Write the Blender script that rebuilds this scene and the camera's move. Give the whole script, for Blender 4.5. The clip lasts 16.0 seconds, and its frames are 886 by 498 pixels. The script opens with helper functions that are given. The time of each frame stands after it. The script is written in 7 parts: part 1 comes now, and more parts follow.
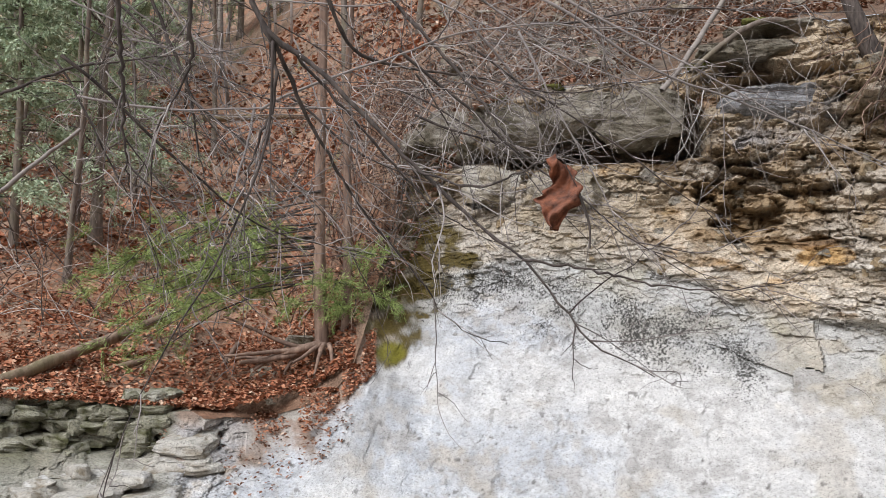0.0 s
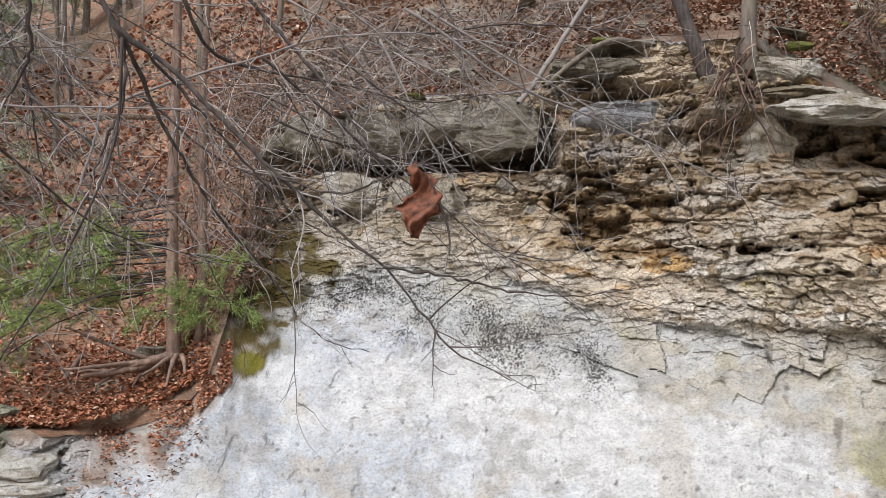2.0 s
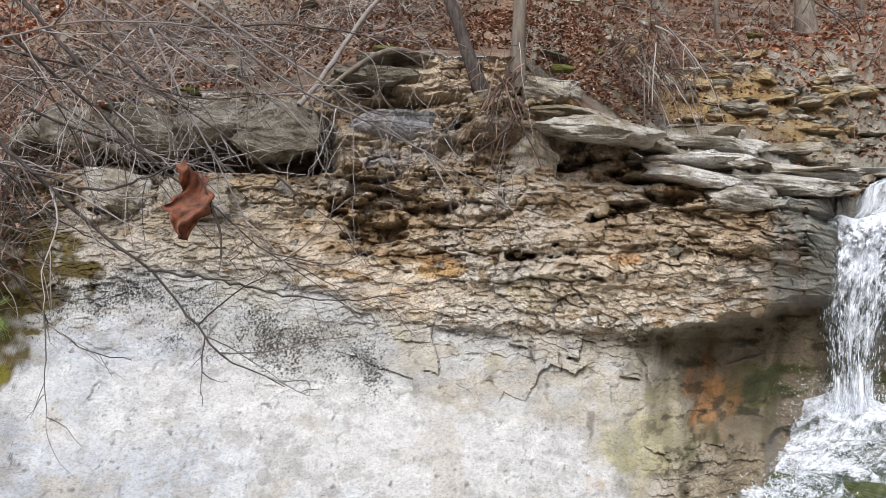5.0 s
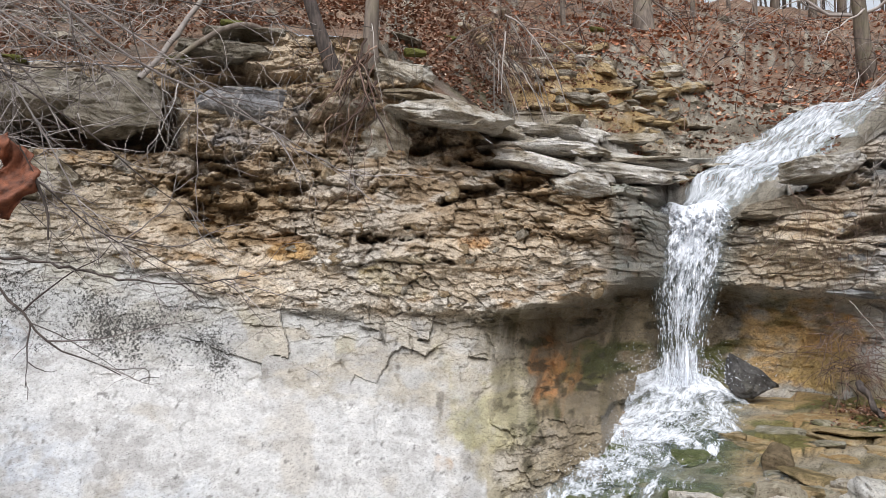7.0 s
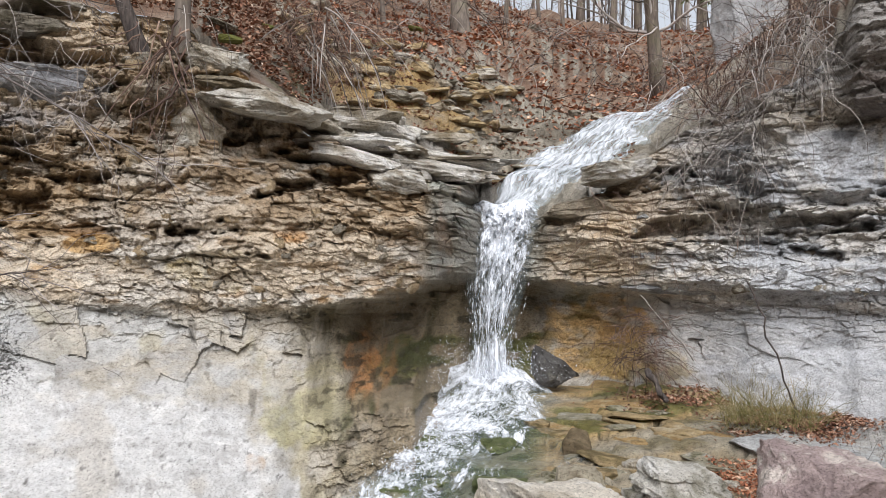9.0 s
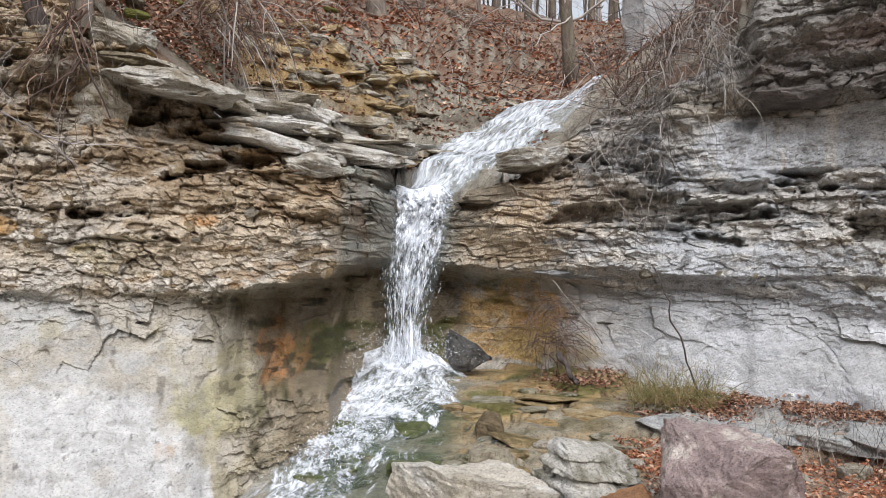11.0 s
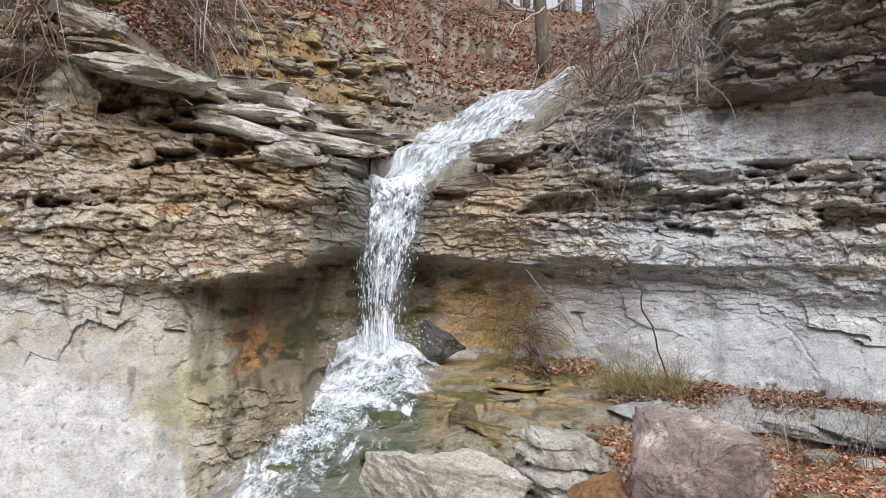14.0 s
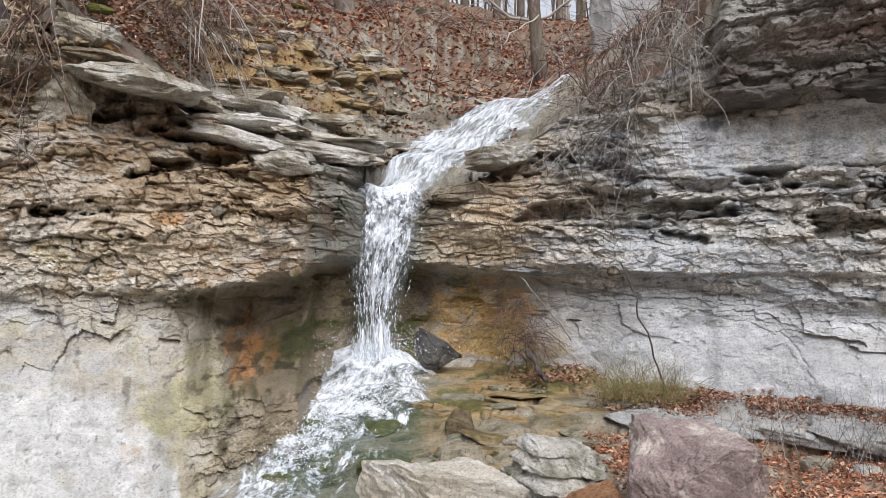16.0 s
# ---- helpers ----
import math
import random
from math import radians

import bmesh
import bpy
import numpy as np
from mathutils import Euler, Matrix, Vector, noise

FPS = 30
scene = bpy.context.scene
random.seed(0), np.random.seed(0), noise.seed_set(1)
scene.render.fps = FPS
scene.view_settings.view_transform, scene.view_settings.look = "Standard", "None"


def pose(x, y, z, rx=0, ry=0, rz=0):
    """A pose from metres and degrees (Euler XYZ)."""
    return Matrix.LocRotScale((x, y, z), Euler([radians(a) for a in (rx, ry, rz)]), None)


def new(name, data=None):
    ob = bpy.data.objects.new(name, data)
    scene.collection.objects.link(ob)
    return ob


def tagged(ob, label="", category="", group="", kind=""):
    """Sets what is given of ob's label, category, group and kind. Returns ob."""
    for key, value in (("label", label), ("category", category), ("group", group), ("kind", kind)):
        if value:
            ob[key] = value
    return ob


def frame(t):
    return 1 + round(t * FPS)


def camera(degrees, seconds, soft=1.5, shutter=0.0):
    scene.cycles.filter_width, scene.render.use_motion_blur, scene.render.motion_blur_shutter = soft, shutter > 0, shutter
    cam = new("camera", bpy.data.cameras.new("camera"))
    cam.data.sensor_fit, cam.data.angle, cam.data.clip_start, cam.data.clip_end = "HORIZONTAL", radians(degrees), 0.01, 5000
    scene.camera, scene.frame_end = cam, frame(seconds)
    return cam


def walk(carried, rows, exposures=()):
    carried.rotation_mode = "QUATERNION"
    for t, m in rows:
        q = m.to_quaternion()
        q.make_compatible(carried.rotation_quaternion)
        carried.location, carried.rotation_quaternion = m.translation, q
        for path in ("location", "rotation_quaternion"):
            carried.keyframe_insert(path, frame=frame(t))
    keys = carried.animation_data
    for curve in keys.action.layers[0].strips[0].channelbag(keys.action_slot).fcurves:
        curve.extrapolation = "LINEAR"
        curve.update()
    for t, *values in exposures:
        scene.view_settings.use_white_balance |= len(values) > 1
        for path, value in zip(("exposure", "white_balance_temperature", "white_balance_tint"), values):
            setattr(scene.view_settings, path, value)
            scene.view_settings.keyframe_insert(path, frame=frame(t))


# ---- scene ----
cam = camera(57.4, 16.0, soft=0.7)
# seconds, turn, tilt, lean of a phone held by somebody who turns on the spot
ROWS = [
    (0.0, -0.04, 2.25, -1.00), (0.5, -2.59, 2.38, -0.89), (1.0, -4.82, 2.37, -0.64), (1.5, -7.35, 2.48, -0.52),
    (2.0, -9.87, 2.91, -0.72), (2.5, -13.54, 3.39, -0.87), (3.0, -16.82, 3.40, -0.92), (3.2, -17.66, 3.36, -0.88),
    (5.3, -26.70, 3.30, -0.75), (5.5, -27.56, 3.20, -0.80), (6.0, -29.64, 3.04, -0.76), (6.5, -32.66, 2.85, -0.91),
    (7.0, -35.78, 2.29, -0.45), (7.5, -39.01, 2.35, -0.21), (8.0, -42.24, 2.18, -0.19), (8.5, -45.67, 2.02, -0.40),
    (9.0, -48.69, 2.06, -0.65), (9.5, -49.98, 1.95, -0.39), (10.0, -51.82, 1.57, -0.55), (10.2, -52.60, 1.32, -0.55),
    (12.3, -56.45, 0.90, -1.15), (12.5, -56.70, 0.53, -1.15), (13.0, -56.87, -0.10, -0.99), (13.5, -56.67, -0.05, -1.09),
    (14.0, -56.54, 0.36, -0.84), (14.5, -56.39, 0.98, -0.86), (15.0, -56.51, 1.05, -0.83), (15.5, -56.54, 0.99, -0.45),
    (16.0, -56.85, 0.94, -0.57),
]
EYE = 1.5
walk(cam, [(t, pose(0.022 * min(1.0, max(0.0, (t - 2.5) / 5.0)), 0, EYE, 90 + tilt, lean, turn)) for t, turn, tilt, lean in ROWS])

# ---- light: an even winter overcast ----
world = bpy.data.worlds.new("overcast")
scene.world = world
world.use_nodes = True
wn = world.node_tree.nodes
wl = world.node_tree.links
SUN_UP, SUN_TURN = 46.0, 228.0
sky = wn.new("ShaderNodeTexSky")
sky.sky_type = "NISHITA"
sky.sun_disc = False
sky.sun_elevation = radians(SUN_UP)
sky.sun_rotation = radians(SUN_TURN)
sky.dust_density = 4.0
cloud = wn.new("ShaderNodeMix")
cloud.data_type = "RGBA"
cloud.inputs["Factor"].default_value = 0.9
cloud.inputs["B"].default_value = (8.2, 8.8, 9.8, 1)
wl.new(sky.outputs[0], cloud.inputs["A"])
wl.new(cloud.outputs["Result"], wn["Background"].inputs["Color"])
wn["Background"].inputs["Strength"].default_value = 0.074
lamp = bpy.data.lights.new("sun", "SUN")
lamp.energy, lamp.angle, lamp.color = 3.9, radians(50), (0.985, 0.985, 1.02)
sun = new("sun", lamp)
sun.rotation_euler = Euler((radians(90 - SUN_UP), 0, radians(-SUN_TURN + 180)))
scene.view_settings.exposure = 0.25

# ---- tools ----
rng = np.random.default_rng(7)


def hash01(i, j, k, seed=0):
    """Random numbers from 0 to 1 that hang on whole numbers alone."""
    h = (i.astype(np.int64) * 374761393 + j.astype(np.int64) * 668265263 + k.astype(np.int64) * 2147483647 + seed * 974711) & 0xFFFFFFFF
    h = ((h ^ (h >> 13)) * 1274126177) & 0xFFFFFFFF
    h = ((h ^ (h >> 16)) * 2246822519) & 0xFFFFFFFF
    return ((h ^ (h >> 15)) & 0xFFFFFF) / float(0x1000000)


LATTICE = rng.random((16, 256, 256))


def vnoise(x, y, z=0.0, seed=0):
    """Smooth noise from -1 to 1 in the plane; z shifts to another sheet of it."""
    x, y = np.broadcast_arrays(np.asarray(x, float) + 31.7 * z, np.asarray(y, float) + 17.3 * z)
    t = LATTICE[seed % 16]
    i, j = np.floor(x), np.floor(y)
    u, v = x - i, y - j
    u, v = u * u * (3 - 2 * u), v * v * (3 - 2 * v)
    i, j = (i.astype(np.int32) + 37 * seed) & 255, (j.astype(np.int32) + 91 * seed) & 255
    i1, j1 = (i + 1) & 255, (j + 1) & 255
    a = t[i, j]
    b = t[i, j1]
    lo = a + (t[i1, j] - a) * u
    hi = b + (t[i1, j1] - b) * u
    return 2 * (lo + (hi - lo) * v) - 1


def flakes(s, z, w, h, seed):
    """Broken plates of about w by h: a random number for each, the place within it, and the distance to its edge."""
    x, y = s / w, z / h
    x = x + 0.5 * (np.floor(y).astype(int) & 1)
    i, j = np.floor(x), np.floor(y)
    best = np.full(x.shape, 9.0)
    second = np.full(x.shape, 9.0)
    pick, dx, dy = np.zeros(x.shape), np.zeros(x.shape), np.zeros(x.shape)
    t, t2, t3 = LATTICE[seed % 16], LATTICE[(seed + 5) % 16], LATTICE[(seed + 9) % 16]
    for a in (-1, 0, 1):
        for b in (-1, 0, 1):
            p, q = (i + a).astype(np.int32) & 255, (j + b).astype(np.int32) & 255
            ex, ey = i + a + 0.1 + 0.8 * t[p, q] - x, j + b + 0.15 + 0.7 * t2[p, q] - y
            d = np.sqrt(ex * ex + ey * ey)
            near = d < best
            second = np.where(near, best, np.minimum(second, d))
            best = np.where(near, d, best)
            pick = np.where(near, t3[p, q], pick)
            dx = np.where(near, -ex, dx)
            dy = np.where(near, -ey, dy)
    return pick, dx, dy, second - best


def fbm(x, y, z=0.0, seed=0, octaves=4):
    total, size = 0.0, 1.0
    for o in range(octaves):
        total = total + vnoise(np.asarray(x) * 2.03 ** o, np.asarray(y) * 2.03 ** o, z, seed + o) * size
        size *= 0.5
    return total / 1.9


def solid_noise(q, f, seed, octaves=4):
    """Noise in space, from three flat sheets of it."""
    x, y, z = q.T * f
    return (fbm(x + 0.31 * z, y - 0.27 * z, 0, seed, octaves) + fbm(y + 5.2 + 0.3 * x, z + 0.2 * x, 0, seed + 3, octaves) + fbm(z + 9.7 - 0.24 * y, x + 0.33 * y, 0, seed + 6, octaves)) / 1.7


def step01(x, a, b):
    u = np.clip((x - a) / (b - a), 0, 1)
    return u * u * (3 - 2 * u)


def polar(bearing, r):
    """Plan place from the bearing, in degrees clockwise from north, and the distance from the middle of the hollow."""
    b = np.radians(bearing)
    return r * np.sin(b), r * np.cos(b)


def mesh_of(verts, faces, tone=None, wet=None, smooth=True, lichen=None):
    me = bpy.data.meshes.new("m")
    verts = np.asarray(verts, float)
    faces = np.asarray(faces)
    me.vertices.add(len(verts))
    me.vertices.foreach_set("co", verts.ravel())
    n = faces.shape[1]
    me.loops.add(faces.size)
    me.loops.foreach_set("vertex_index", faces.ravel().astype(np.int32))
    me.polygons.add(len(faces))
    me.polygons.foreach_set("loop_start", np.arange(0, faces.size, n, dtype=np.int32))
    me.polygons.foreach_set("use_smooth", np.broadcast_to(smooth, len(faces)).astype(bool))
    me.update(calc_edges=True)
    if tone is not None:
        rgba = np.ones((len(verts), 4))
        rgba[:, :3] = tone
        if wet is not None:
            rgba[:, 3] = wet
        else:
            rgba[:, 3] = 0
        if lichen is not None:
            me.attributes.new("lichen", "FLOAT", "POINT").data.foreach_set("value", np.ascontiguousarray(lichen, dtype=np.float32))
        me.color_attributes.new("tone", "FLOAT_COLOR", "POINT").data.foreach_set("color", rgba.ravel())
    return me


def put(name, me, material, parent=None, label="", category="", group="", kind=""):
    ob = new(name, me)
    me.name = name
    if material:
        me.materials.append(material)
    if parent is not None:
        ob.parent = parent
    return tagged(ob, label, category, group, kind)


def part(name, bm, material, parent, label=""):
    me = bpy.data.meshes.new(name)
    bm.to_mesh(me)
    bm.free()
    for p in me.polygons:
        p.use_smooth = True
    return put(name, me, material, parent, label)


def grid_faces(rows, cols, flip=False):
    i = np.arange((rows - 1) * cols).reshape(rows - 1, cols)[:, :-1].ravel()
    f = np.stack([i, i + 1, i + cols + 1, i + cols], 1)
    return f[:, ::-1] if flip else f


class Tubes:
    """Gathers many tapering stems into one mesh."""

    def __init__(self):
        self.v, self.f, self.n = [], [], 0

    def add(self, points, r0, r1, sides=4):
        p = np.asarray(points, float)
        m = len(p)
        d = np.gradient(p, axis=0)
        d /= np.linalg.norm(d, axis=1)[:, None] + 1e-9
        ref = np.array([0.31, 0.2, 0.93]) if abs(d[:, 2]).mean() < 0.8 else np.array([0.9, 0.3, 0.1])
        a = np.cross(d, ref)
        a /= np.linalg.norm(a, axis=1)[:, None] + 1e-9
        b = np.cross(d, a)
        r = np.linspace(r0, r1, m) if np.isscalar(r0) else np.asarray(r0)
        th = np.arange(sides) * 2 * np.pi / sides
        ring = p[:, None] + r[:, None, None] * (np.cos(th)[None, :, None] * a[:, None] + np.sin(th)[None, :, None] * b[:, None])
        self.v.append(ring.reshape(-1, 3))
        i = np.arange((m - 1) * sides).reshape(m - 1, sides)
        j = np.roll(i, -1, axis=1)
        self.f.append(np.stack([i, j, j + sides, i + sides], -1).reshape(-1, 4) + self.n)
        cap = np.arange(sides)
        if sides >= 4:
            self.f.append(np.array([[cap[0], cap[3], cap[2], cap[1]]]) + self.n)
        self.n += m * sides

    def mesh(self):
        return mesh_of(np.concatenate(self.v), np.concatenate(self.f))


def wander(start, way, length, steps, bend, droop=0.0, gen=rng):
    """A crooked stem's centre line."""
    d = np.array(way, float)
    d = d / math.sqrt(d @ d)
    turns = np.cumsum(gen.normal(0, bend, (steps, 3)), axis=0)
    turns[:, 2] -= droop * np.arange(1, steps + 1)
    d = d + turns
    d *= (length / steps) / np.sqrt((d * d).sum(1))[:, None]
    out = np.empty((steps + 1, 3))
    out[0] = start
    out[1:] = out[0] + np.cumsum(d, axis=0)
    return out


def curve_through(points, n):
    """Smooth line through a few points."""
    p = np.asarray(points, float)
    q = np.vstack([2 * p[0] - p[1], p, 2 * p[-1] - p[-2]])
    out = []
    for t in np.linspace(0, len(p) - 1.0001, n):
        i = int(t)
        u = t - i
        a, b, c, d = q[i], q[i + 1], q[i + 2], q[i + 3]
        out.append(0.5 * (2 * b + (c - a) * u + (2 * a - 5 * b + 4 * c - d) * u * u + (3 * b - a - 3 * c + d) * u ** 3))
    return np.array(out)

# ---- materials ----
def material(name, rough=0.85):
    m = bpy.data.materials.new(name)
    m.use_nodes = True
    b = m.node_tree.nodes["Principled BSDF"]
    b.inputs["Roughness"].default_value = rough
    b.inputs["Specular IOR Level"].default_value = 0.3
    return m, m.node_tree.nodes, m.node_tree.links, b


def noise_node(n, l, scale, detail=6, stretch=None, rough=0.6):
    tex = n.new("ShaderNodeTexNoise")
    tex.inputs["Scale"].default_value, tex.inputs["Detail"].default_value, tex.inputs["Roughness"].default_value = scale, detail, rough
    at = n.new("ShaderNodeTexCoord")
    if stretch:
        mp = n.new("ShaderNodeMapping")
        mp.inputs["Scale"].default_value = stretch
        l.new(at.outputs["Object"], mp.inputs["Vector"])
        l.new(mp.outputs["Vector"], tex.inputs["Vector"])
    else:
        l.new(at.outputs["Object"], tex.inputs["Vector"])
    return tex


def ramp(n, l, source, stops):
    r = n.new("ShaderNodeValToRGB")
    e = r.color_ramp.elements
    while len(e) < len(stops):
        e.new(0.5)
    for el, (at, c) in zip(e, stops):
        el.position, el.color = at, (*c, 1) if len(c) == 3 else c
    l.new(source, r.inputs["Fac"])
    return r


def mix(n, l, a, b, factor, mode="MIX"):
    x = n.new("ShaderNodeMix")
    x.data_type, x.blend_type = "RGBA", mode
    for key, val in (("Factor", factor), ("A", a), ("B", b)):
        if hasattr(val, "links"):
            l.new(val, x.inputs[key])
        else:
            x.inputs[key].default_value = val if key == "Factor" else (*val, 1)
    return x.outputs["Result"]


def bump(n, l, b, sources):
    last = None
    for src, strength, dist in sources:
        u = n.new("ShaderNodeBump")
        u.inputs["Strength"].default_value, u.inputs["Distance"].default_value = strength, dist
        l.new(src, u.inputs["Height"])
        if last:
            l.new(last, u.inputs["Normal"])
        last = u.outputs["Normal"]
    l.new(last, b.inputs["Normal"])


def rock_material(name, grain=1.0, relief=1.0):
    """Limestone: the mineral colours and some painted shade lie on the mesh as 'tone' (alpha: wetness), grain and pits
    come on top.
    """
    m, n, l, b = material(name)
    t = n.new("ShaderNodeVertexColor")
    t.layer_name = "tone"
    big = noise_node(n, l, 6, 10, (1, 1, 1.5), 0.68)
    fine = noise_node(n, l, 38, 8, (1, 1, 1.3), 0.7)
    pits = noise_node(n, l, 130, 4, None, 0.7)
    fleck = noise_node(n, l, 75, 3, (1, 1, 1.5), 0.5)
    g1 = ramp(n, l, big.outputs["Fac"], [(0.3, (0.5, 0.48, 0.45)), (0.5, (1, 1, 1)), (0.72, (1.25, 1.24, 1.2))])
    g2 = ramp(n, l, fine.outputs["Fac"], [(0.34, (0.4, 0.38, 0.35)), (0.5, (1, 1, 1)), (0.68, (1.25, 1.25, 1.25))])
    g3 = ramp(n, l, fleck.outputs["Fac"], [(0.33, (0.22, 0.21, 0.19)), (0.4, (1, 1, 1)), (0.62, (1, 1, 1)), (0.7, (1.35, 1.35, 1.35))])
    c = mix(n, l, t.outputs["Color"], g1.outputs["Color"], 0.85 * grain, "MULTIPLY")
    c = mix(n, l, c, g2.outputs["Color"], 0.75 * grain, "MULTIPLY")
    c = mix(n, l, c, g3.outputs["Color"], 0.85 * grain, "MULTIPLY")
    spots = noise_node(n, l, 48, 10, (1, 1, 0.8), 0.8)
    where = n.new("ShaderNodeAttribute")
    where.attribute_name = "lichen"
    k = n.new("ShaderNodeMath")
    k.operation = "MULTIPLY_ADD"
    l.new(where.outputs["Fac"], k.inputs[0])
    k.inputs[1].default_value = 0.225
    l.new(spots.outputs["Fac"], k.inputs[2])
    g4 = ramp(n, l, k.outputs[0], [(0.67, (0, 0, 0)), (0.74, (1, 1, 1))])
    c = mix(n, l, c, (0.055, 0.052, 0.047), g4.outputs["Color"])
    l.new(c, b.inputs["Base Color"])
    r = ramp(n, l, t.outputs["Alpha"], [(0.0, (0.9, 0.9, 0.9)), (1.0, (0.22, 0.22, 0.22))])
    l.new(r.outputs["Color"], b.inputs["Roughness"])
    bump(n, l, b, [(big.outputs["Fac"], 0.8 * relief, 0.07), (fine.outputs["Fac"], 0.9 * relief, 0.025), (pits.outputs["Fac"], 0.6 * relief, 0.006)])
    return m


def island_material(name, stops, rough=0.8, scale=40.0):
    """For many small pieces in one mesh: each takes its own shade."""
    m, n, l, b = material(name, rough)
    g = n.new("ShaderNodeNewGeometry")
    r = ramp(n, l, g.outputs["Random Per Island"], stops)
    f = noise_node(n, l, scale, 4)
    s = ramp(n, l, f.outputs["Fac"], [(0.3, (0.7, 0.68, 0.66)), (0.7, (1.1, 1.1, 1.1))])
    l.new(mix(n, l, r.outputs["Color"], s.outputs["Color"], 0.8, "MULTIPLY"), b.inputs["Base Color"])
    return m


def bark_material(name, dark, pale, scale=18.0, green=0.0):
    m, n, l, b = material(name, 0.9)
    a = noise_node(n, l, scale, 8, (1, 1, 0.16))
    f = noise_node(n, l, scale * 0.2, 4)
    c = ramp(n, l, a.outputs["Fac"], [(0.3, dark), (0.7, pale)]).outputs["Color"]
    k = ramp(n, l, f.outputs["Fac"], [(0.45, (0.75, 0.75, 0.75)), (0.62, (1.15, 1.15, 1.1))])
    c = mix(n, l, c, k.outputs["Color"], 0.8, "MULTIPLY")
    if green:
        g = ramp(n, l, f.outputs["Fac"], [(0.48, (0, 0, 0)), (0.62, (green, green, green))])
        c = mix(n, l, c, (0.07, 0.085, 0.03), g.outputs["Color"])
    l.new(c, b.inputs["Base Color"])
    bump(n, l, b, [(a.outputs["Fac"], 0.7, 0.02)])
    return m


def plain_material(name, colour, rough=0.8, scale=12.0, vary=0.25):
    m, n, l, b = material(name, rough)
    f = noise_node(n, l, scale, 6)
    lo, hi = [tuple(c * k for c in colour) for k in (1 - vary, 1 + vary)]
    l.new(ramp(n, l, f.outputs["Fac"], [(0.3, lo), (0.7, hi)]).outputs["Color"], b.inputs["Base Color"])
    bump(n, l, b, [(f.outputs["Fac"], 0.4, 0.02)])
    return m


ROCK = rock_material("limestone")
SMOOTH_ROCK = rock_material("smooth_limestone", 0.62, 0.9)
BOULDER = rock_material("boulder_stone", 0.75, 1.2)
SOIL = rock_material("leafy_soil", 0.9)
LITTER = island_material("dead_leaves", [(0.0, (0.075, 0.035, 0.022)), (0.3, (0.19, 0.085, 0.05)), (0.6, (0.31, 0.155, 0.095)), (0.87, (0.4, 0.25, 0.17)), (1.0, (0.55, 0.44, 0.35))])
RED_LITTER = island_material("russet_leaves", [(0.0, (0.1, 0.036, 0.02)), (0.3, (0.27, 0.1, 0.05)), (0.6, (0.42, 0.17, 0.09)), (0.87, (0.52, 0.27, 0.16)), (1.0, (0.62, 0.45, 0.33))])
TWIG = island_material("grey_twigs", [(0.0, (0.045, 0.037, 0.03)), (0.4, (0.15, 0.13, 0.115)), (0.78, (0.38, 0.34, 0.31)), (1.0, (0.6, 0.56, 0.52))], 0.85, 15)
BROWN_TWIG = island_material("brown_twigs", [(0.0, (0.045, 0.03, 0.025)), (0.5, (0.16, 0.1, 0.077)), (1.0, (0.34, 0.24, 0.18))], 0.85, 15)
LIMB = bark_material("branch_bark", (0.03, 0.025, 0.022), (0.13, 0.105, 0.095), 40)
BARK = bark_material("grey_brown_bark", (0.1, 0.08, 0.065), (0.28, 0.23, 0.19), 18, 0.3)
CEDAR = bark_material("cedar_bark", (0.12, 0.075, 0.055), (0.32, 0.22, 0.17), 22)
LOG = bark_material("fallen_log_bark", (0.13, 0.085, 0.06), (0.36, 0.26, 0.19), 16, 0.5)
NEEDLE = island_material("evergreen_needles", [(0.0, (0.1, 0.15, 0.04)), (0.5, (0.25, 0.33, 0.1)), (1.0, (0.42, 0.48, 0.19))], 0.7)
# pale greyed green: distance haze is put into the needle colour
HAZY_NEEDLE = island_material("haze_tinted_needles", [(0.0, (0.22, 0.29, 0.18)), (0.5, (0.38, 0.47, 0.31)), (1.0, (0.55, 0.62, 0.45))], 0.8)
WEED = island_material("weed_stems", [(0.0, (0.1, 0.1, 0.03)), (0.5, (0.22, 0.19, 0.07)), (1.0, (0.36, 0.28, 0.15))], 0.85, 20)
MOSS = plain_material("moss", (0.085, 0.085, 0.02), 0.95, 60, 0.5)


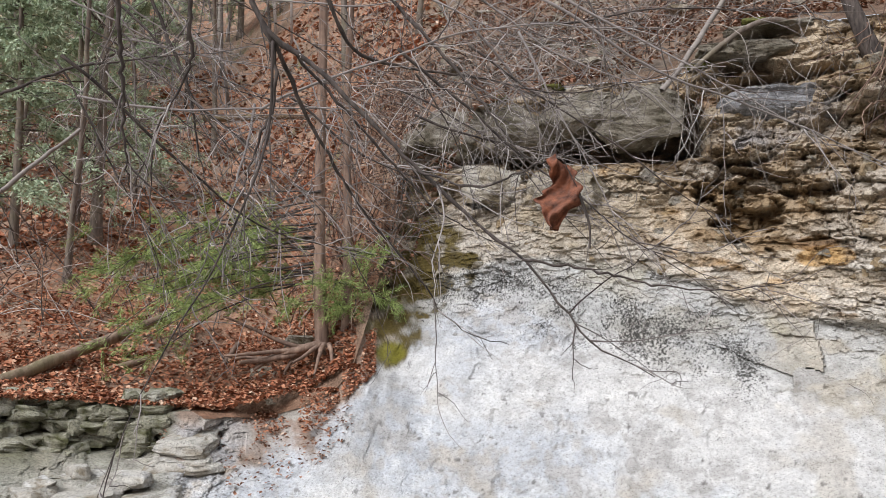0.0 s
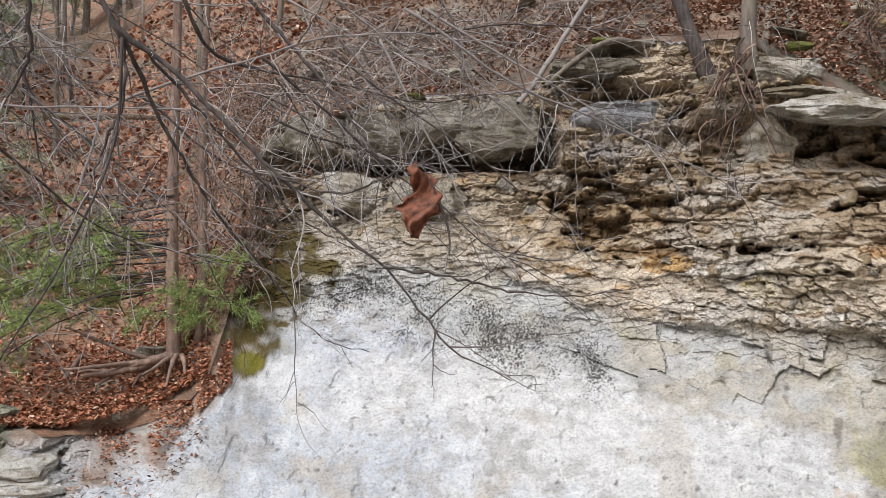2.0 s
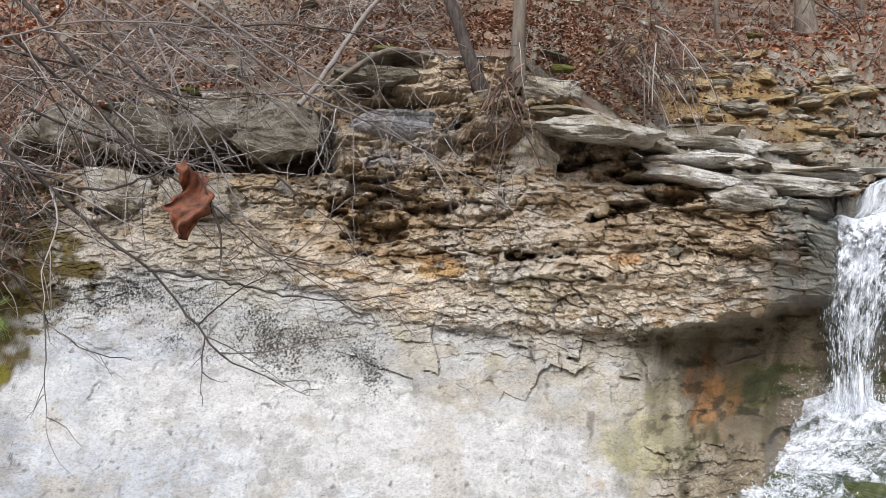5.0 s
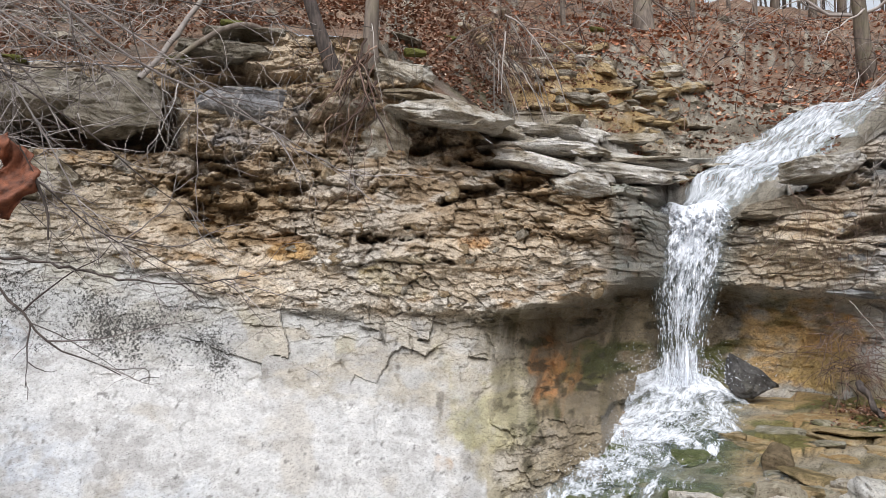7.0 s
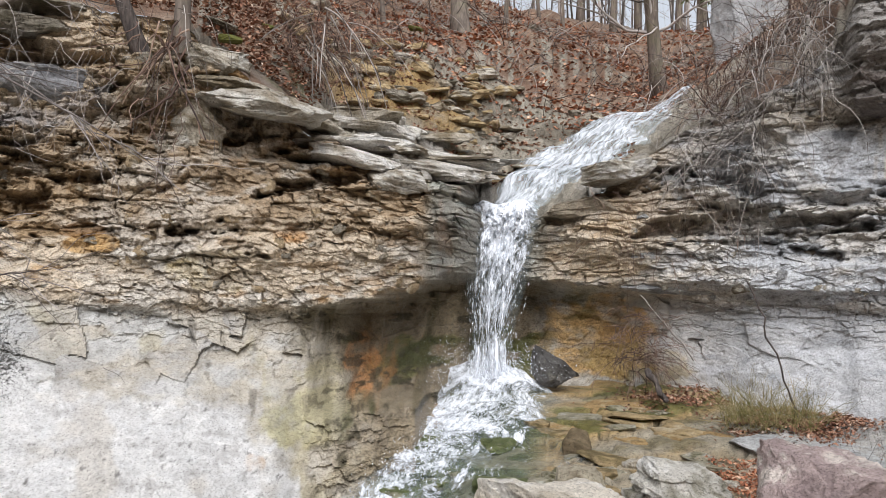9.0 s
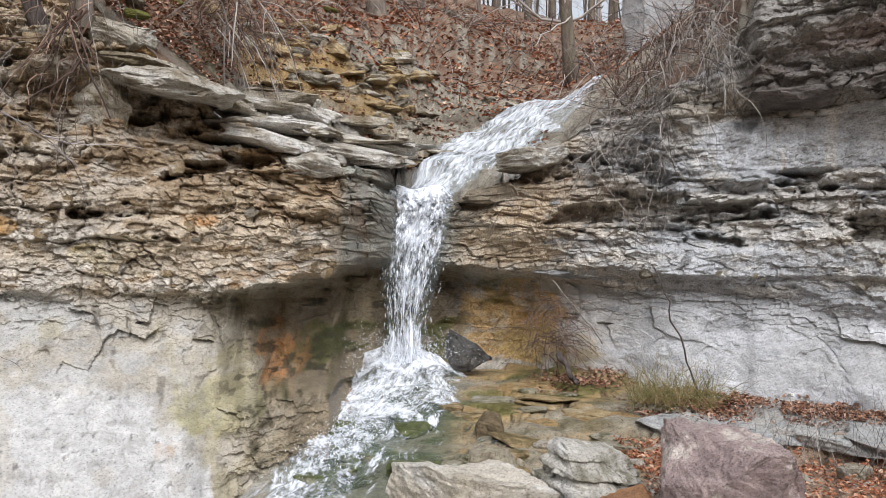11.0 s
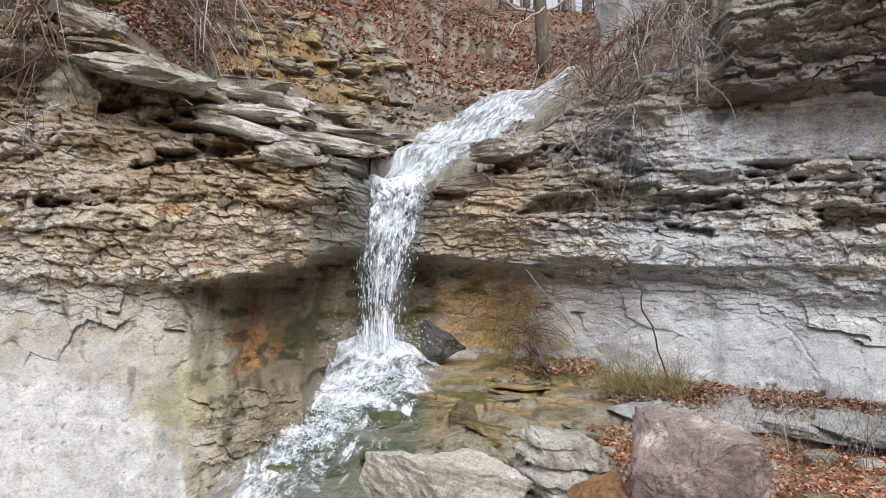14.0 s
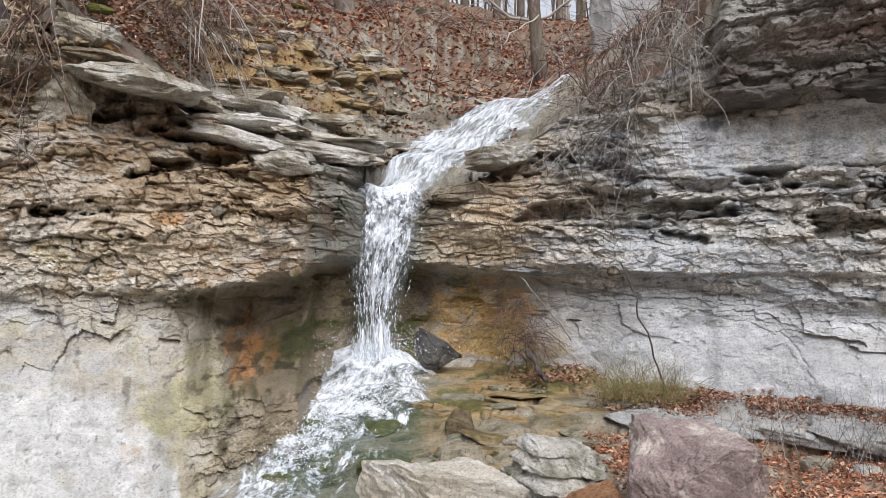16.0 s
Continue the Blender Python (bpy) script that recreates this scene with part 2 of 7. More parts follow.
def water_material(name, along, across, lo, hi, haze=0.3):
    """Running water, its streaks following the flow: clear where it is thin, white where air is beaten into it.
    'tone' holds the metres along and across the flow, and in alpha how much air there is."""
    m, n, l, b = material(name, 0.6)
    t = n.new("ShaderNodeVertexColor")
    t.layer_name = "tone"
    total = None
    for k, weight in ((1.0, 0.9), (2.6, 0.75), (6.5, 0.5)):
        mp = n.new("ShaderNodeMapping")
        mp.inputs["Scale"].default_value = (along * k, across * k, k)
        l.new(t.outputs["Color"], mp.inputs["Vector"])
        tex = n.new("ShaderNodeTexNoise")
        tex.inputs["Scale"].default_value, tex.inputs["Detail"].default_value, tex.inputs["Distortion"].default_value = 1.0, 6, 0.6
        l.new(mp.outputs["Vector"], tex.inputs["Vector"])
        off = n.new("ShaderNodeMath")
        off.operation = "MULTIPLY_ADD"
        off.inputs[1].default_value, off.inputs[2].default_value = weight, -0.5 * weight
        l.new(tex.outputs["Fac"], off.inputs[0])
        if total is None:
            total = off.outputs[0]
        else:
            add = n.new("ShaderNodeMath")
            l.new(total, add.inputs[0])
            l.new(off.outputs[0], add.inputs[1])
            total = add.outputs[0]
    add = n.new("ShaderNodeMath")
    l.new(total, add.inputs[0])
    l.new(t.outputs["Alpha"], add.inputs[1])
    shift = n.new("ShaderNodeMath")
    shift.inputs[1].default_value = 0.5
    l.new(add.outputs[0], shift.inputs[0])
    r = ramp(n, l, shift.outputs[0], [(lo, (0, 0, 0)), (hi, (1, 1, 1))])
    b.inputs["Base Color"].default_value = (0.8, 0.83, 0.88, 1)
    clear = n.new("ShaderNodeBsdfPrincipled")
    clear.inputs["Base Color"].default_value = (0.3, 0.36, 0.36, 1)
    clear.inputs["Roughness"].default_value = 0.08
    clear.inputs["IOR"].default_value = 1.33
    clear.inputs["Alpha"].default_value = haze
    s = n.new("ShaderNodeMixShader")
    l.new(r.outputs["Color"], s.inputs[0])
    l.new(clear.outputs[0], s.inputs[1])
    l.new(b.outputs[0], s.inputs[2])
    l.new(s.outputs[0], n["Material Output"].inputs["Surface"])
    u = n.new("ShaderNodeBump")
    u.inputs["Strength"].default_value, u.inputs["Distance"].default_value = 0.2, 0.02
    l.new(total, u.inputs["Height"])
    l.new(u.outputs[0], b.inputs["Normal"])
    l.new(u.outputs[0], clear.inputs["Normal"])
    return m


FOAM = water_material("white_water", 8, 15, 0.34, 0.82, 0.12)
SLIDE = water_material("sheeting_water", 3.2, 13, 0.34, 0.95, 0.25)
FALL = water_material("falling_water", 6.5, 12, 0.4, 0.62, 0.05)
STREAM = water_material("sliding_water", 2.5, 10, 0.58, 0.85, 0.05)

# ---- the cliff: heights and distances of its main forms at a few bearings ----
CLIFF_A = {
    -40: ((-0.6, 6.2), (-0.05, 6.5), (0.08, 7.5), (0.48, 7.7), (0.55, 8.2)),
    -28: ((-0.6, 6.2), (-0.05, 6.4), (0.08, 7.3), (0.12, 7.6), (0.48, 7.7), (0.5, 8.0)),
    -20: ((-0.6, 6.0), (-0.11, 6.3), (0.02, 7.2), (0.06, 7.7), (0.43, 7.75), (0.45, 8.0)),
    -17.2: ((-0.6, 6.2), (-0.18, 6.5), (0.09, 6.9), (0.31, 7.2), (0.33, 7.6)),
    -12: ((-0.6, 5.8), (-0.16, 6.3), (0.06, 6.9), (0.2, 7.3), (0.22, 7.6)),
    -7.5: ((-0.6, 5.7), (-0.15, 6.2), (0.07, 6.6), (0.32, 6.95), (0.5, 7.3)),
    -6.2: ((-0.6, 5.7), (-0.15, 6.2), (0.07, 6.6), (0.45, 7.0), (0.7, 7.4)),
    -5.0: ((-0.6, 5.7), (-0.15, 6.2), (0.1, 6.65), (0.55, 7.1), (0.9, 7.55), (1.2, 7.95)),
    -3.9: ((-0.6, 5.7), (-0.15, 6.2), (0.1, 6.65), (0.55, 7.15), (0.9, 7.65), (1.3, 8.15), (1.9, 8.75)),
    -2.8: ((-0.6, 5.7), (-0.15, 6.2), (0.3, 6.9), (0.6, 7.3), (0.9, 7.7), (1.5, 8.25), (2.2, 8.75), (2.6, 9.2)),
    -1.8: ((-0.6, 5.7), (-0.15, 6.2), (0.29, 6.9), (0.61, 7.35), (0.93, 7.75), (1.48, 8.15), (2.08, 8.5), (2.54, 8.8), (2.8, 9.4), (2.99, 8.8), (3.3, 9.0)),
    1.9: ((-0.6, 5.7), (-0.14, 6.2), (0.32, 6.8), (0.98, 7.4), (1.49, 7.7), (2.04, 7.9), (2.62, 8.1), (2.78, 8.7), (2.9, 8.2), (3.3, 8.4)),
}
CLIFF_B = {
    7.8: ((-0.6, 5.7), (-0.11, 6.2), (0.56, 6.9), (1.01, 7.2), (1.5, 7.45), (2.03, 7.6), (2.62, 7.8), (2.75, 8.4), (2.95, 8.4), (3.2, 8.0), (3.42, 8.0)),
    15.1: ((-0.6, 5.6), (-0.03, 6.1), (0.61, 6.8), (1.04, 7.2), (1.52, 7.4), (2.03, 7.55), (2.62, 7.7), (2.7, 8.8), (3.12, 8.8), (3.22, 7.9), (3.45, 7.9)),
    17.0: ((-0.6, 5.6), (0, 6.1), (0.63, 6.8), (1.1, 7.2), (1.6, 7.38), (2.05, 7.52), (2.64, 7.66), (2.72, 8.7), (3.1, 8.7), (3.22, 7.9), (3.5, 7.9)),
    18.2: ((-0.6, 5.6), (0, 6.1), (0.65, 6.8), (1.1, 7.2), (1.6, 7.35), (2.05, 7.5), (2.7, 7.62), (3.1, 7.75), (3.3, 7.9), (3.4, 7.75), (3.65, 7.85)),
    21.4: ((-0.6, 5.6), (0.03, 6.1), (0.7, 6.8), (1.14, 7.2), (1.64, 7.35), (2.06, 7.45), (2.71, 7.6), (3.25, 7.7), (3.36, 8.0), (3.42, 7.65), (3.9, 7.9)),
    30.4: ((-0.6, 5.6), (0.08, 6.1), (0.58, 6.6), (0.77, 6.9), (1.2, 7.15), (1.3, 7.1), (1.65, 7.15), (2.15, 7.3), (2.66, 7.5), (2.74, 7.62), (2.95, 7.64), (3.1, 7.45), (3.76, 7.7)),
    37: ((-0.6, 5.8), (-0.03, 6.2), (0.33, 6.6), (0.64, 6.95), (1.2, 7.18), (1.28, 7.1), (1.69, 7.1), (2.1, 7.2), (2.5, 7.35), (2.58, 7.62), (2.9, 7.68), (3.05, 7.5)),
    39.2: ((-0.6, 5.9), (-0.15, 6.3), (0.3, 6.78), (0.55, 7.0), (1.1, 7.22), (1.2, 7.14), (1.28, 7.1), (1.7, 7.15), (2.3, 7.3), (2.55, 7.6), (2.82, 7.75)),
    41.4: ((-0.6, 6.0), (-0.22, 6.4), (0.2, 6.72), (0.34, 6.85), (0.4, 7.2), (0.8, 7.5), (1.12, 7.62), (1.21, 7.4), (1.26, 7.12), (1.7, 7.2), (2.32, 7.4), (2.62, 7.65), (2.78, 7.75)),
}
CLIFF_C = {
    43.6: ((-0.6, 6.0), (-0.24, 6.5), (0.18, 6.82), (0.36, 7.0), (0.42, 7.6), (0.75, 8.0), (1.14, 8.25), (1.25, 8.0), (1.31, 7.25), (1.85, 7.3), (2.35, 7.5), (2.5, 7.7), (2.62, 7.8)),
    46.8: ((-0.6, 6.2), (-0.28, 6.6), (0.16, 7.2), (0.32, 7.45), (0.38, 8.2), (0.75, 8.65), (1.22, 8.85), (1.34, 8.5), (1.4, 7.6), (1.99, 7.5), (2.37, 7.65), (2.44, 7.9)),
    48.2: ((-0.6, 6.8), (-0.28, 7.0), (0.14, 7.9), (0.26, 8.5), (0.8, 9.0), (1.36, 9.0), (1.44, 8.6), (1.48, 7.95), (2.05, 7.75), (2.42, 7.85), (2.5, 8.1)),
    49.6: ((-0.6, 7.4), (0.1, 8.2), (0.19, 8.9), (0.77, 9.15), (1.44, 9.0), (1.56, 8.35), (2.1, 8.1), (2.4, 8.25), (2.62, 8.6)),
    52.5: ((-0.6, 9.6), (0.51, 9.7), (1.46, 9.7), (1.55, 9.35), (2.1, 9.3), (2.18, 9.4)),
    55.2: ((-0.6, 9.3), (0.17, 9.4), (0.78, 9.9), (1.3, 9.7), (1.47, 9.15), (2.09, 9.2), (2.2, 9.3)),
    59.9: ((-0.6, 9.3), (0.37, 9.5), (0.88, 9.45), (1.27, 9.2), (1.45, 8.85), (1.92, 8.7), (2.42, 8.85), (2.48, 9.0)),
    65.8: ((-0.6, 8.8), (0.53, 8.8), (1.19, 8.8), (1.38, 8.65), (1.5, 8.5), (1.92, 8.55), (2.51, 8.6), (2.7, 8.7), (3.12, 9.0)),
}
CLIFF_D = {
    71.9: ((-0.6, 8.0), (0.32, 8.2), (0.76, 8.4), (1.28, 8.5), (1.43, 8.35), (1.91, 8.4), (2.48, 8.4), (3.07, 8.5), (3.48, 8.8)),
    74.6: ((-0.6, 7.9), (0.32, 8.1), (0.9, 8.4), (1.25, 8.45), (1.4, 8.32), (2.46, 8.35), (3.05, 8.45), (3.2, 8.3), (3.7, 8.4)),
    76.2: ((-0.6, 7.8), (0.33, 8.0), (1.22, 8.4), (1.36, 8.3), (2.42, 8.3), (2.48, 8.34), (3.02, 8.36), (3.06, 8.12), (3.15, 8.08), (3.38, 8.02), (3.65, 7.9), (4.1, 8.1)),
    84.3: ((-0.6, 7.4), (0.47, 7.65), (1.06, 8.18), (1.19, 8.1), (2.35, 8.1), (2.41, 8.15), (2.93, 8.18), (2.96, 7.9), (3.05, 7.84), (3.4, 7.7), (3.8, 7.5), (4.3, 7.8)),
    110: ((-0.6, 7.6), (0.47, 7.9), (1.06, 8.4), (1.19, 8.1), (2.41, 8.15), (2.9, 8.35), (2.96, 7.5), (3.4, 7.0), (4.3, 7.5)),
}
CLIFF = {**CLIFF_A, **CLIFF_B, **CLIFF_C, **CLIFF_D}
KNOTS = np.array(sorted(CLIFF))


def between(b):
    """The knots on both sides of a bearing, and how far it lies from one to the other."""
    i = np.clip(np.searchsorted(KNOTS, b) - 1, 0, len(KNOTS) - 2)
    u = np.clip((b - KNOTS[i]) / (KNOTS[i + 1] - KNOTS[i]), 0, 1)
    return i, u * u * (3 - 2 * u)


def cliff_top(b):
    tops = np.array([CLIFF[k][-1][0] for k in KNOTS])
    return np.interp(b, KNOTS, tops)


def cliff_form(b, z):
    """Distance of the cliff at a bearing (columns) and height (rows), without its layers."""
    table = np.empty((len(KNOTS),) + z.shape)
    for q, k in enumerate(KNOTS):
        zs, rs = np.array(CLIFF[k]).T
        table[q] = np.interp(z, zs, rs)
    near = np.exp(-((b - 46.5) / 3.0) ** 2)[None, :]
    end = np.exp(-((b - 58.0) / 3.5) ** 2)[None, :]
    far_end = np.exp(-((b + 4.5) / 1.5) ** 2)[None, :]
    bw = b[None, :] + near * 0.8 * fbm(z * 1.7, b[None, :] * 0.12, 0, 68, 4) + end * 1.6 * fbm(z * 2.0, b[None, :] * 0.15, 0, 69, 4) + far_end * 0.3 * fbm(z * 2.5, b[None, :] * 0.3, 0, 78, 3)
    i, u = between(bw)
    rows, cols = np.arange(z.shape[0])[:, None], np.arange(z.shape[1])[None, :]
    return table[i, rows, cols] * (1 - u) + table[i + 1, rows, cols] * u


SEAM_B = np.array([-40, -17, -12, -4, 2, 8, 13, 18, 22, 29, 37, 39.5, 41.4, 43.6, 46.8, 48, 56, 60, 66, 72, 77, 85, 110])
SEAM_Z = np.array([-2, -2, 1.1, 1.5, 1.6, 1.75, 1.62, 1.5, 1.3, 1.17, 1.2, 1.2, 1.22, 1.29, 1.37, 1.42, 1.42, 1.4, 1.28, 1.28, 1.22, 1.08, 1.08])
WHITE_B = np.array([-40, -18, -13.5, -8.8, -4.7, -2, 3.5, 9, 16, 21, 25, 33, 36.5, 39, 41, 110])
WHITE_Z = np.array([-2, -0.12, 0.08, 0.27, 0.68, 1.1, 1.4, 1.2, 1.0, 0.85, 0.66, 0.52, 0.3, 0.0, -2, -2])


def blocks(s, z, seed, thick, width):
    """Bedded rock broken into blocks: how far each stands out (0 to 1) and how near a joint is (0 to 1)."""
    ws = s + 0.05 * fbm(s * 3, z * 7, 0, seed + 3, 3)
    wz = z + 0.03 * fbm(s * 1.3, z * 0.6, 0, seed + 5, 3) + 0.012 * vnoise(s * 9, z * 4, 0, seed + 6)
    q = wz / thick
    q = q + 0.42 * vnoise(q * 0.8, 3.7, 0, seed + 8)
    layer = np.floor(q)
    fq = q - layer
    zero = np.zeros_like(layer)
    w = width * (0.45 + 1.3 * hash01(layer, zero, zero, seed + 11))
    c = ws / w + 17 * hash01(layer, zero, zero, seed + 12)
    c = c + 0.33 * vnoise(c * 0.9, layer * 3.1, 0, seed + 13)
    cell = np.floor(c)
    fc = c - cell
    out = hash01(cell, layer, zero, seed + 14)
    lean = (hash01(cell, layer, zero, seed + 15) - 0.5) * (fc - 0.5) * 0.7 + (hash01(cell, layer, zero, seed + 16) - 0.95) * (fq - 0.5) * 0.8
    d = np.minimum(np.minimum(fq, 1 - fq) * thick, np.minimum(fc, 1 - fc) * w * 0.8)
    return out + lean, np.exp(-(d / 0.011) ** 2)


def blob(b, z, b0, z0, db, dz, ragged=0.5, seed=40):
    """A patch of colour with a ragged outline, 0 to 1."""
    e = ((b - b0) / db) ** 2 + ((z - z0) / dz) ** 2
    e = e + ragged * fbm(b * 0.9, z * 7, 0, seed, 4)
    return step01(1.25 - e, 0, 0.5)


def blend(tone, colour, amount):
    return tone * (1 - amount[..., None]) + np.array(colour) * amount[..., None]


def cliff_surface(b, z):
    """Distance, mineral colour with some painted shade, and wetness of the cliff."""
    s = np.radians(b) * 8.0
    bb = np.broadcast_to(b, z.shape)
    ss = np.broadcast_to(s, z.shape)
    form = cliff_form(b, z)
    seam = np.interp(b, SEAM_B, SEAM_Z) + 0.09 * fbm(s * 1.5, 0.5, 0, 20, 5)
    bedded = step01(z - seam, -0.04, 0.05)
    fade = step01(z - seam, -0.35, 0.0)
    grey = step01(bb, 60, 70)
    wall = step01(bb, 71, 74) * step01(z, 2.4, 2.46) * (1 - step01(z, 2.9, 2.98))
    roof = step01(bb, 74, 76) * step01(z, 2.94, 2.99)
    smooth = 1 - bedded
    # thick beds, then broken plates of two sizes that stand out at their lower edge
    ws = ss + 0.1 * fbm(ss * 1.6, z * 3, 1, 21, 4) + 0.025 * fbm(ss * 12, z * 12, 2, 22, 3)
    wz = z + 0.06 * fbm(ss * 0.9, z * 1.4, 3, 23, 4) + 0.018 * fbm(ss * 8, z * 8, 4, 24, 3)
    o1, j1 = blocks(ws + 0.16 * fbm(ss * 4, z * 4, 0, 32, 3), wz + 0.05 * fbm(ss * 2.2, z * 2.5, 0, 27, 3), 6, 0.27, 0.42)
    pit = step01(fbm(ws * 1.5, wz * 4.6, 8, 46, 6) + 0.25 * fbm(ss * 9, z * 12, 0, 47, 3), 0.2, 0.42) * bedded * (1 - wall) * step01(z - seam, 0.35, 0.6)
    p1, x1, y1, e1 = flakes(ws, wz, 0.5, 0.25, 7)
    p2, x2, y2, e2 = flakes(ws + 0.15 * p1, wz + 0.1 * ws, 0.2, 0.12, 2)
    p3, x3, y3, e3 = flakes(ws + 0.1 * p2, wz - 0.12 * ws, 0.085, 0.055, 4)
    o2 = p2 - 0.5 * y2 - 0.3 * x2
    o3 = p3 - 0.6 * y3 - 0.4 * x3
    j2, j3 = np.exp(-(e2 / 0.08) ** 2), np.exp(-(e3 / 0.12) ** 2)
    above = z - seam
    flaky = np.exp(-((above - 0.12) / 0.22) ** 2) * (1 - 0.4 * grey)
    lumpy = step01(above, 0.2, 0.6)
    rough = 0.2 + 0.8 * step01(fbm(ss * 0.9, z * 2.0, 5, 25, 4), -0.2, 0.3)
    shelf = grey * step01(z + 0.03 * fbm(ss * 2, z, 0, 71, 3), 1.38, 1.44) * (1 - step01(z + 0.08 * fbm(ss * 1.2, z, 0, 72, 3), 1.66, 1.74))
    mild = step01(31 - bb, 0, 8) * (1 - step01(above + 0.15 * fbm(ss, z * 2, 0, 80, 3), 0.45, 0.7))
    calm = (1 - 0.9 * wall) * (1 - 0.55 * shelf) * (1 - 0.45 * mild) * bedded
    lump = np.abs(fbm(ws * 2.0, wz * 3.0, 6, 26, 4))
    nub = np.abs(fbm(ws * 5.5, wz * 6.5, 7, 28, 4))
    r = form + calm * ((0.07 + 0.02 * grey) * lumpy * (0.5 - o1) + 0.05 * lumpy * (0.5 - p1 + 0.5 * y1) + (0.016 + 0.026 * rough * lumpy + 0.012 * flaky) * (0.5 - o2) + (0.007 + 0.01 * rough + 0.009 * flaky) * (0.5 - o3))
    r = r + (0.012 * fade + 0.02 * smooth * step01(above, -0.5, -0.05)) * ((0.5 - o2) + 0.8 * (0.5 - o3))
    r = r + 0.28 * pit * (1 - roof) * (1 - shelf) - 0.08 * shelf
    for level in (1.95, 2.2, 2.4):
        r = r + 0.08 * grey * (1 - roof) * np.exp(-((z - level - 0.07 * fbm(ss * 0.9, level, 0, 73, 4)) / 0.022) ** 2) * step01(fbm(ss * 1.1, level * 3, 0, 74, 3), -0.3, 0.1)
    r = r - calm * lumpy * (0.24 * np.minimum(lump, 0.5) - 0.03) - calm * (0.015 + 0.09 * lumpy * rough) * np.minimum(nub, 0.5)
    # cracks between the plates, wide open here and there
    gape = step01(fbm(ss * 2.6, z * 3.4, 9, 31, 3), -0.1, 0.4)
    r = r + (0.045 * j1 * lumpy * rough + (0.002 + 0.05 * gape * (1 - 0.5 * mild)) * np.exp(-(e2 / 0.06) ** 2) + 0.006 * j3 * (rough + flaky) * gape) * calm
    big = fbm(ss * 1.1, z * 1.6, 0, 30, 5)
    fine = fbm(ss * 6, z * 8, 0, 33, 5)
    crag = 1 - np.abs(fbm(ws * 3.2, wz * 6.5, 0, 34, 4)) * 2
    grit = fbm(ss * 22, z * 26, 0, 35, 3)
    r = r + 0.07 * big + (0.01 + 0.022 * bedded) * fine - (0.022 * bedded * rough) * crag + (0.004 + 0.012 * bedded) * grit
    # shallow scallops and cracks of the smooth face below
    smooth = 1 - bedded
    scallop = np.abs(fbm(ss * 1.7 + z * 1.1, z * 1.5 - ss * 0.4, 0, 36, 4))
    r = r + 0.05 * smooth * (0.25 - np.minimum(scallop, 0.3))
    chips = step01(fbm(ss * 5, z * 6, 0, 37, 4), 0.28, 0.42)
    hollow = smooth * step01(bb, 40.5, 43) * (1 - step01(bb, 62, 65)) * step01(z, 0.15, 0.35)
    r = r + hollow * (0.14 * fbm(ss * 2.0 - z, z * 1.3, 0, 64, 3) - 0.1 * np.abs(fbm(ss * 3.4 - 1.5 * z, z * 1.1, 0, 65, 5)) + 0.03 * fbm(ss * 9 - 3 * z, z * 4, 0, 66, 4) + 0.012 * (0.5 - o2))
    r = r + 0.02 * smooth * chips
    for b0, z0, slope, size in ((29.0, 0.8, -1.6, 0.15), (31.5, 1.0, -2.6, 0.15), (43.6, 0.75, -2.4, 0.3), (79.8, 0.85, -1.3, 0.3), (33.4, 0.95, -3.5, 0.12), (39.4, 0.9, -2.0, 0.2)):
        off = (ss - np.radians(b0) * 8) - (z - z0) / slope + 0.1 * fbm(ss * 3, z * 3, 0, 39, 4)
        inside = step01(size - np.abs(z - z0), 0, 0.1) * step01(fbm(ss * 2, z * 9, 0, 38, 3), -0.5, 0.1)
        r = r + inside * (0.06 * np.exp(-(off / 0.012) ** 2) + 0.025 * step01(off, 0, 0.02) * step01(-off, -0.25, 0))
    # broken rock at the alcove's foot
    foot = smooth * step01(bb + 1.5 * big, 37.5, 40.5) * (1 - step01(bb, 50, 53)) * (1 - step01(z, 0.3, 0.42))
    r = r + foot * (0.035 * (0.5 - o2) + 0.02 * (0.5 - o3) - 0.16 * np.abs(fbm(ss * 2.5 + z, z * 4, 0, 77, 5)) + 0.03 * fbm(ss * 9, z * 12, 0, 81, 4))
    # scars where thin plates have come off the smooth face
    ps, xs_, ys_, es = flakes(ws, wz * 0.8 + ss * 0.15, 0.4, 0.3, 9)
    scar = smooth * step01(z - seam, -0.75, -0.2) * step01(ps, 0.4, 0.55) * step01(bb, 14, 20)
    r = r + 0.055 * scar * (0.4 + ps) - 0.012 * smooth * fade * np.exp(-(es / 0.05) ** 2)
    # mineral colours, and shade painted into the pits
    n1 = fbm(ss * 0.8, z * 2.2, 1, 50, 5)
    n2 = fbm(ss * 3.5, z * 9, 2, 52, 5)
    n3 = fbm(ss * 14, z * 20, 3, 54, 4)
    tan = np.array((0.56, 0.465, 0.35))
    tone = np.broadcast_to(tan, z.shape + (3,)).copy()
    tone = blend(tone, (0.6, 0.555, 0.49), np.clip(step01(n1 + 0.3 * n2, -0.1, 0.3) + 0.8 * flaky * step01(n2, -0.5, 0.1), 0, 1))
    shade = hash01(np.floor(o1 * 997), np.floor(p2 * 997), np.zeros_like(z), 3) * 0.3 + p2 * 0.3 + p3 * 0.25
    tone = tone * (0.82 + 0.5 * shade)[..., None]
    tone = blend(tone, (0.34, 0.235, 0.135), step01(n2 + 0.5 * fbm(ss * 1.3, z * 3.5, 0, 51, 3) + 0.25 * step01(above, 0.6, 1.0), 0.18, 0.42) * 0.75 * bedded)
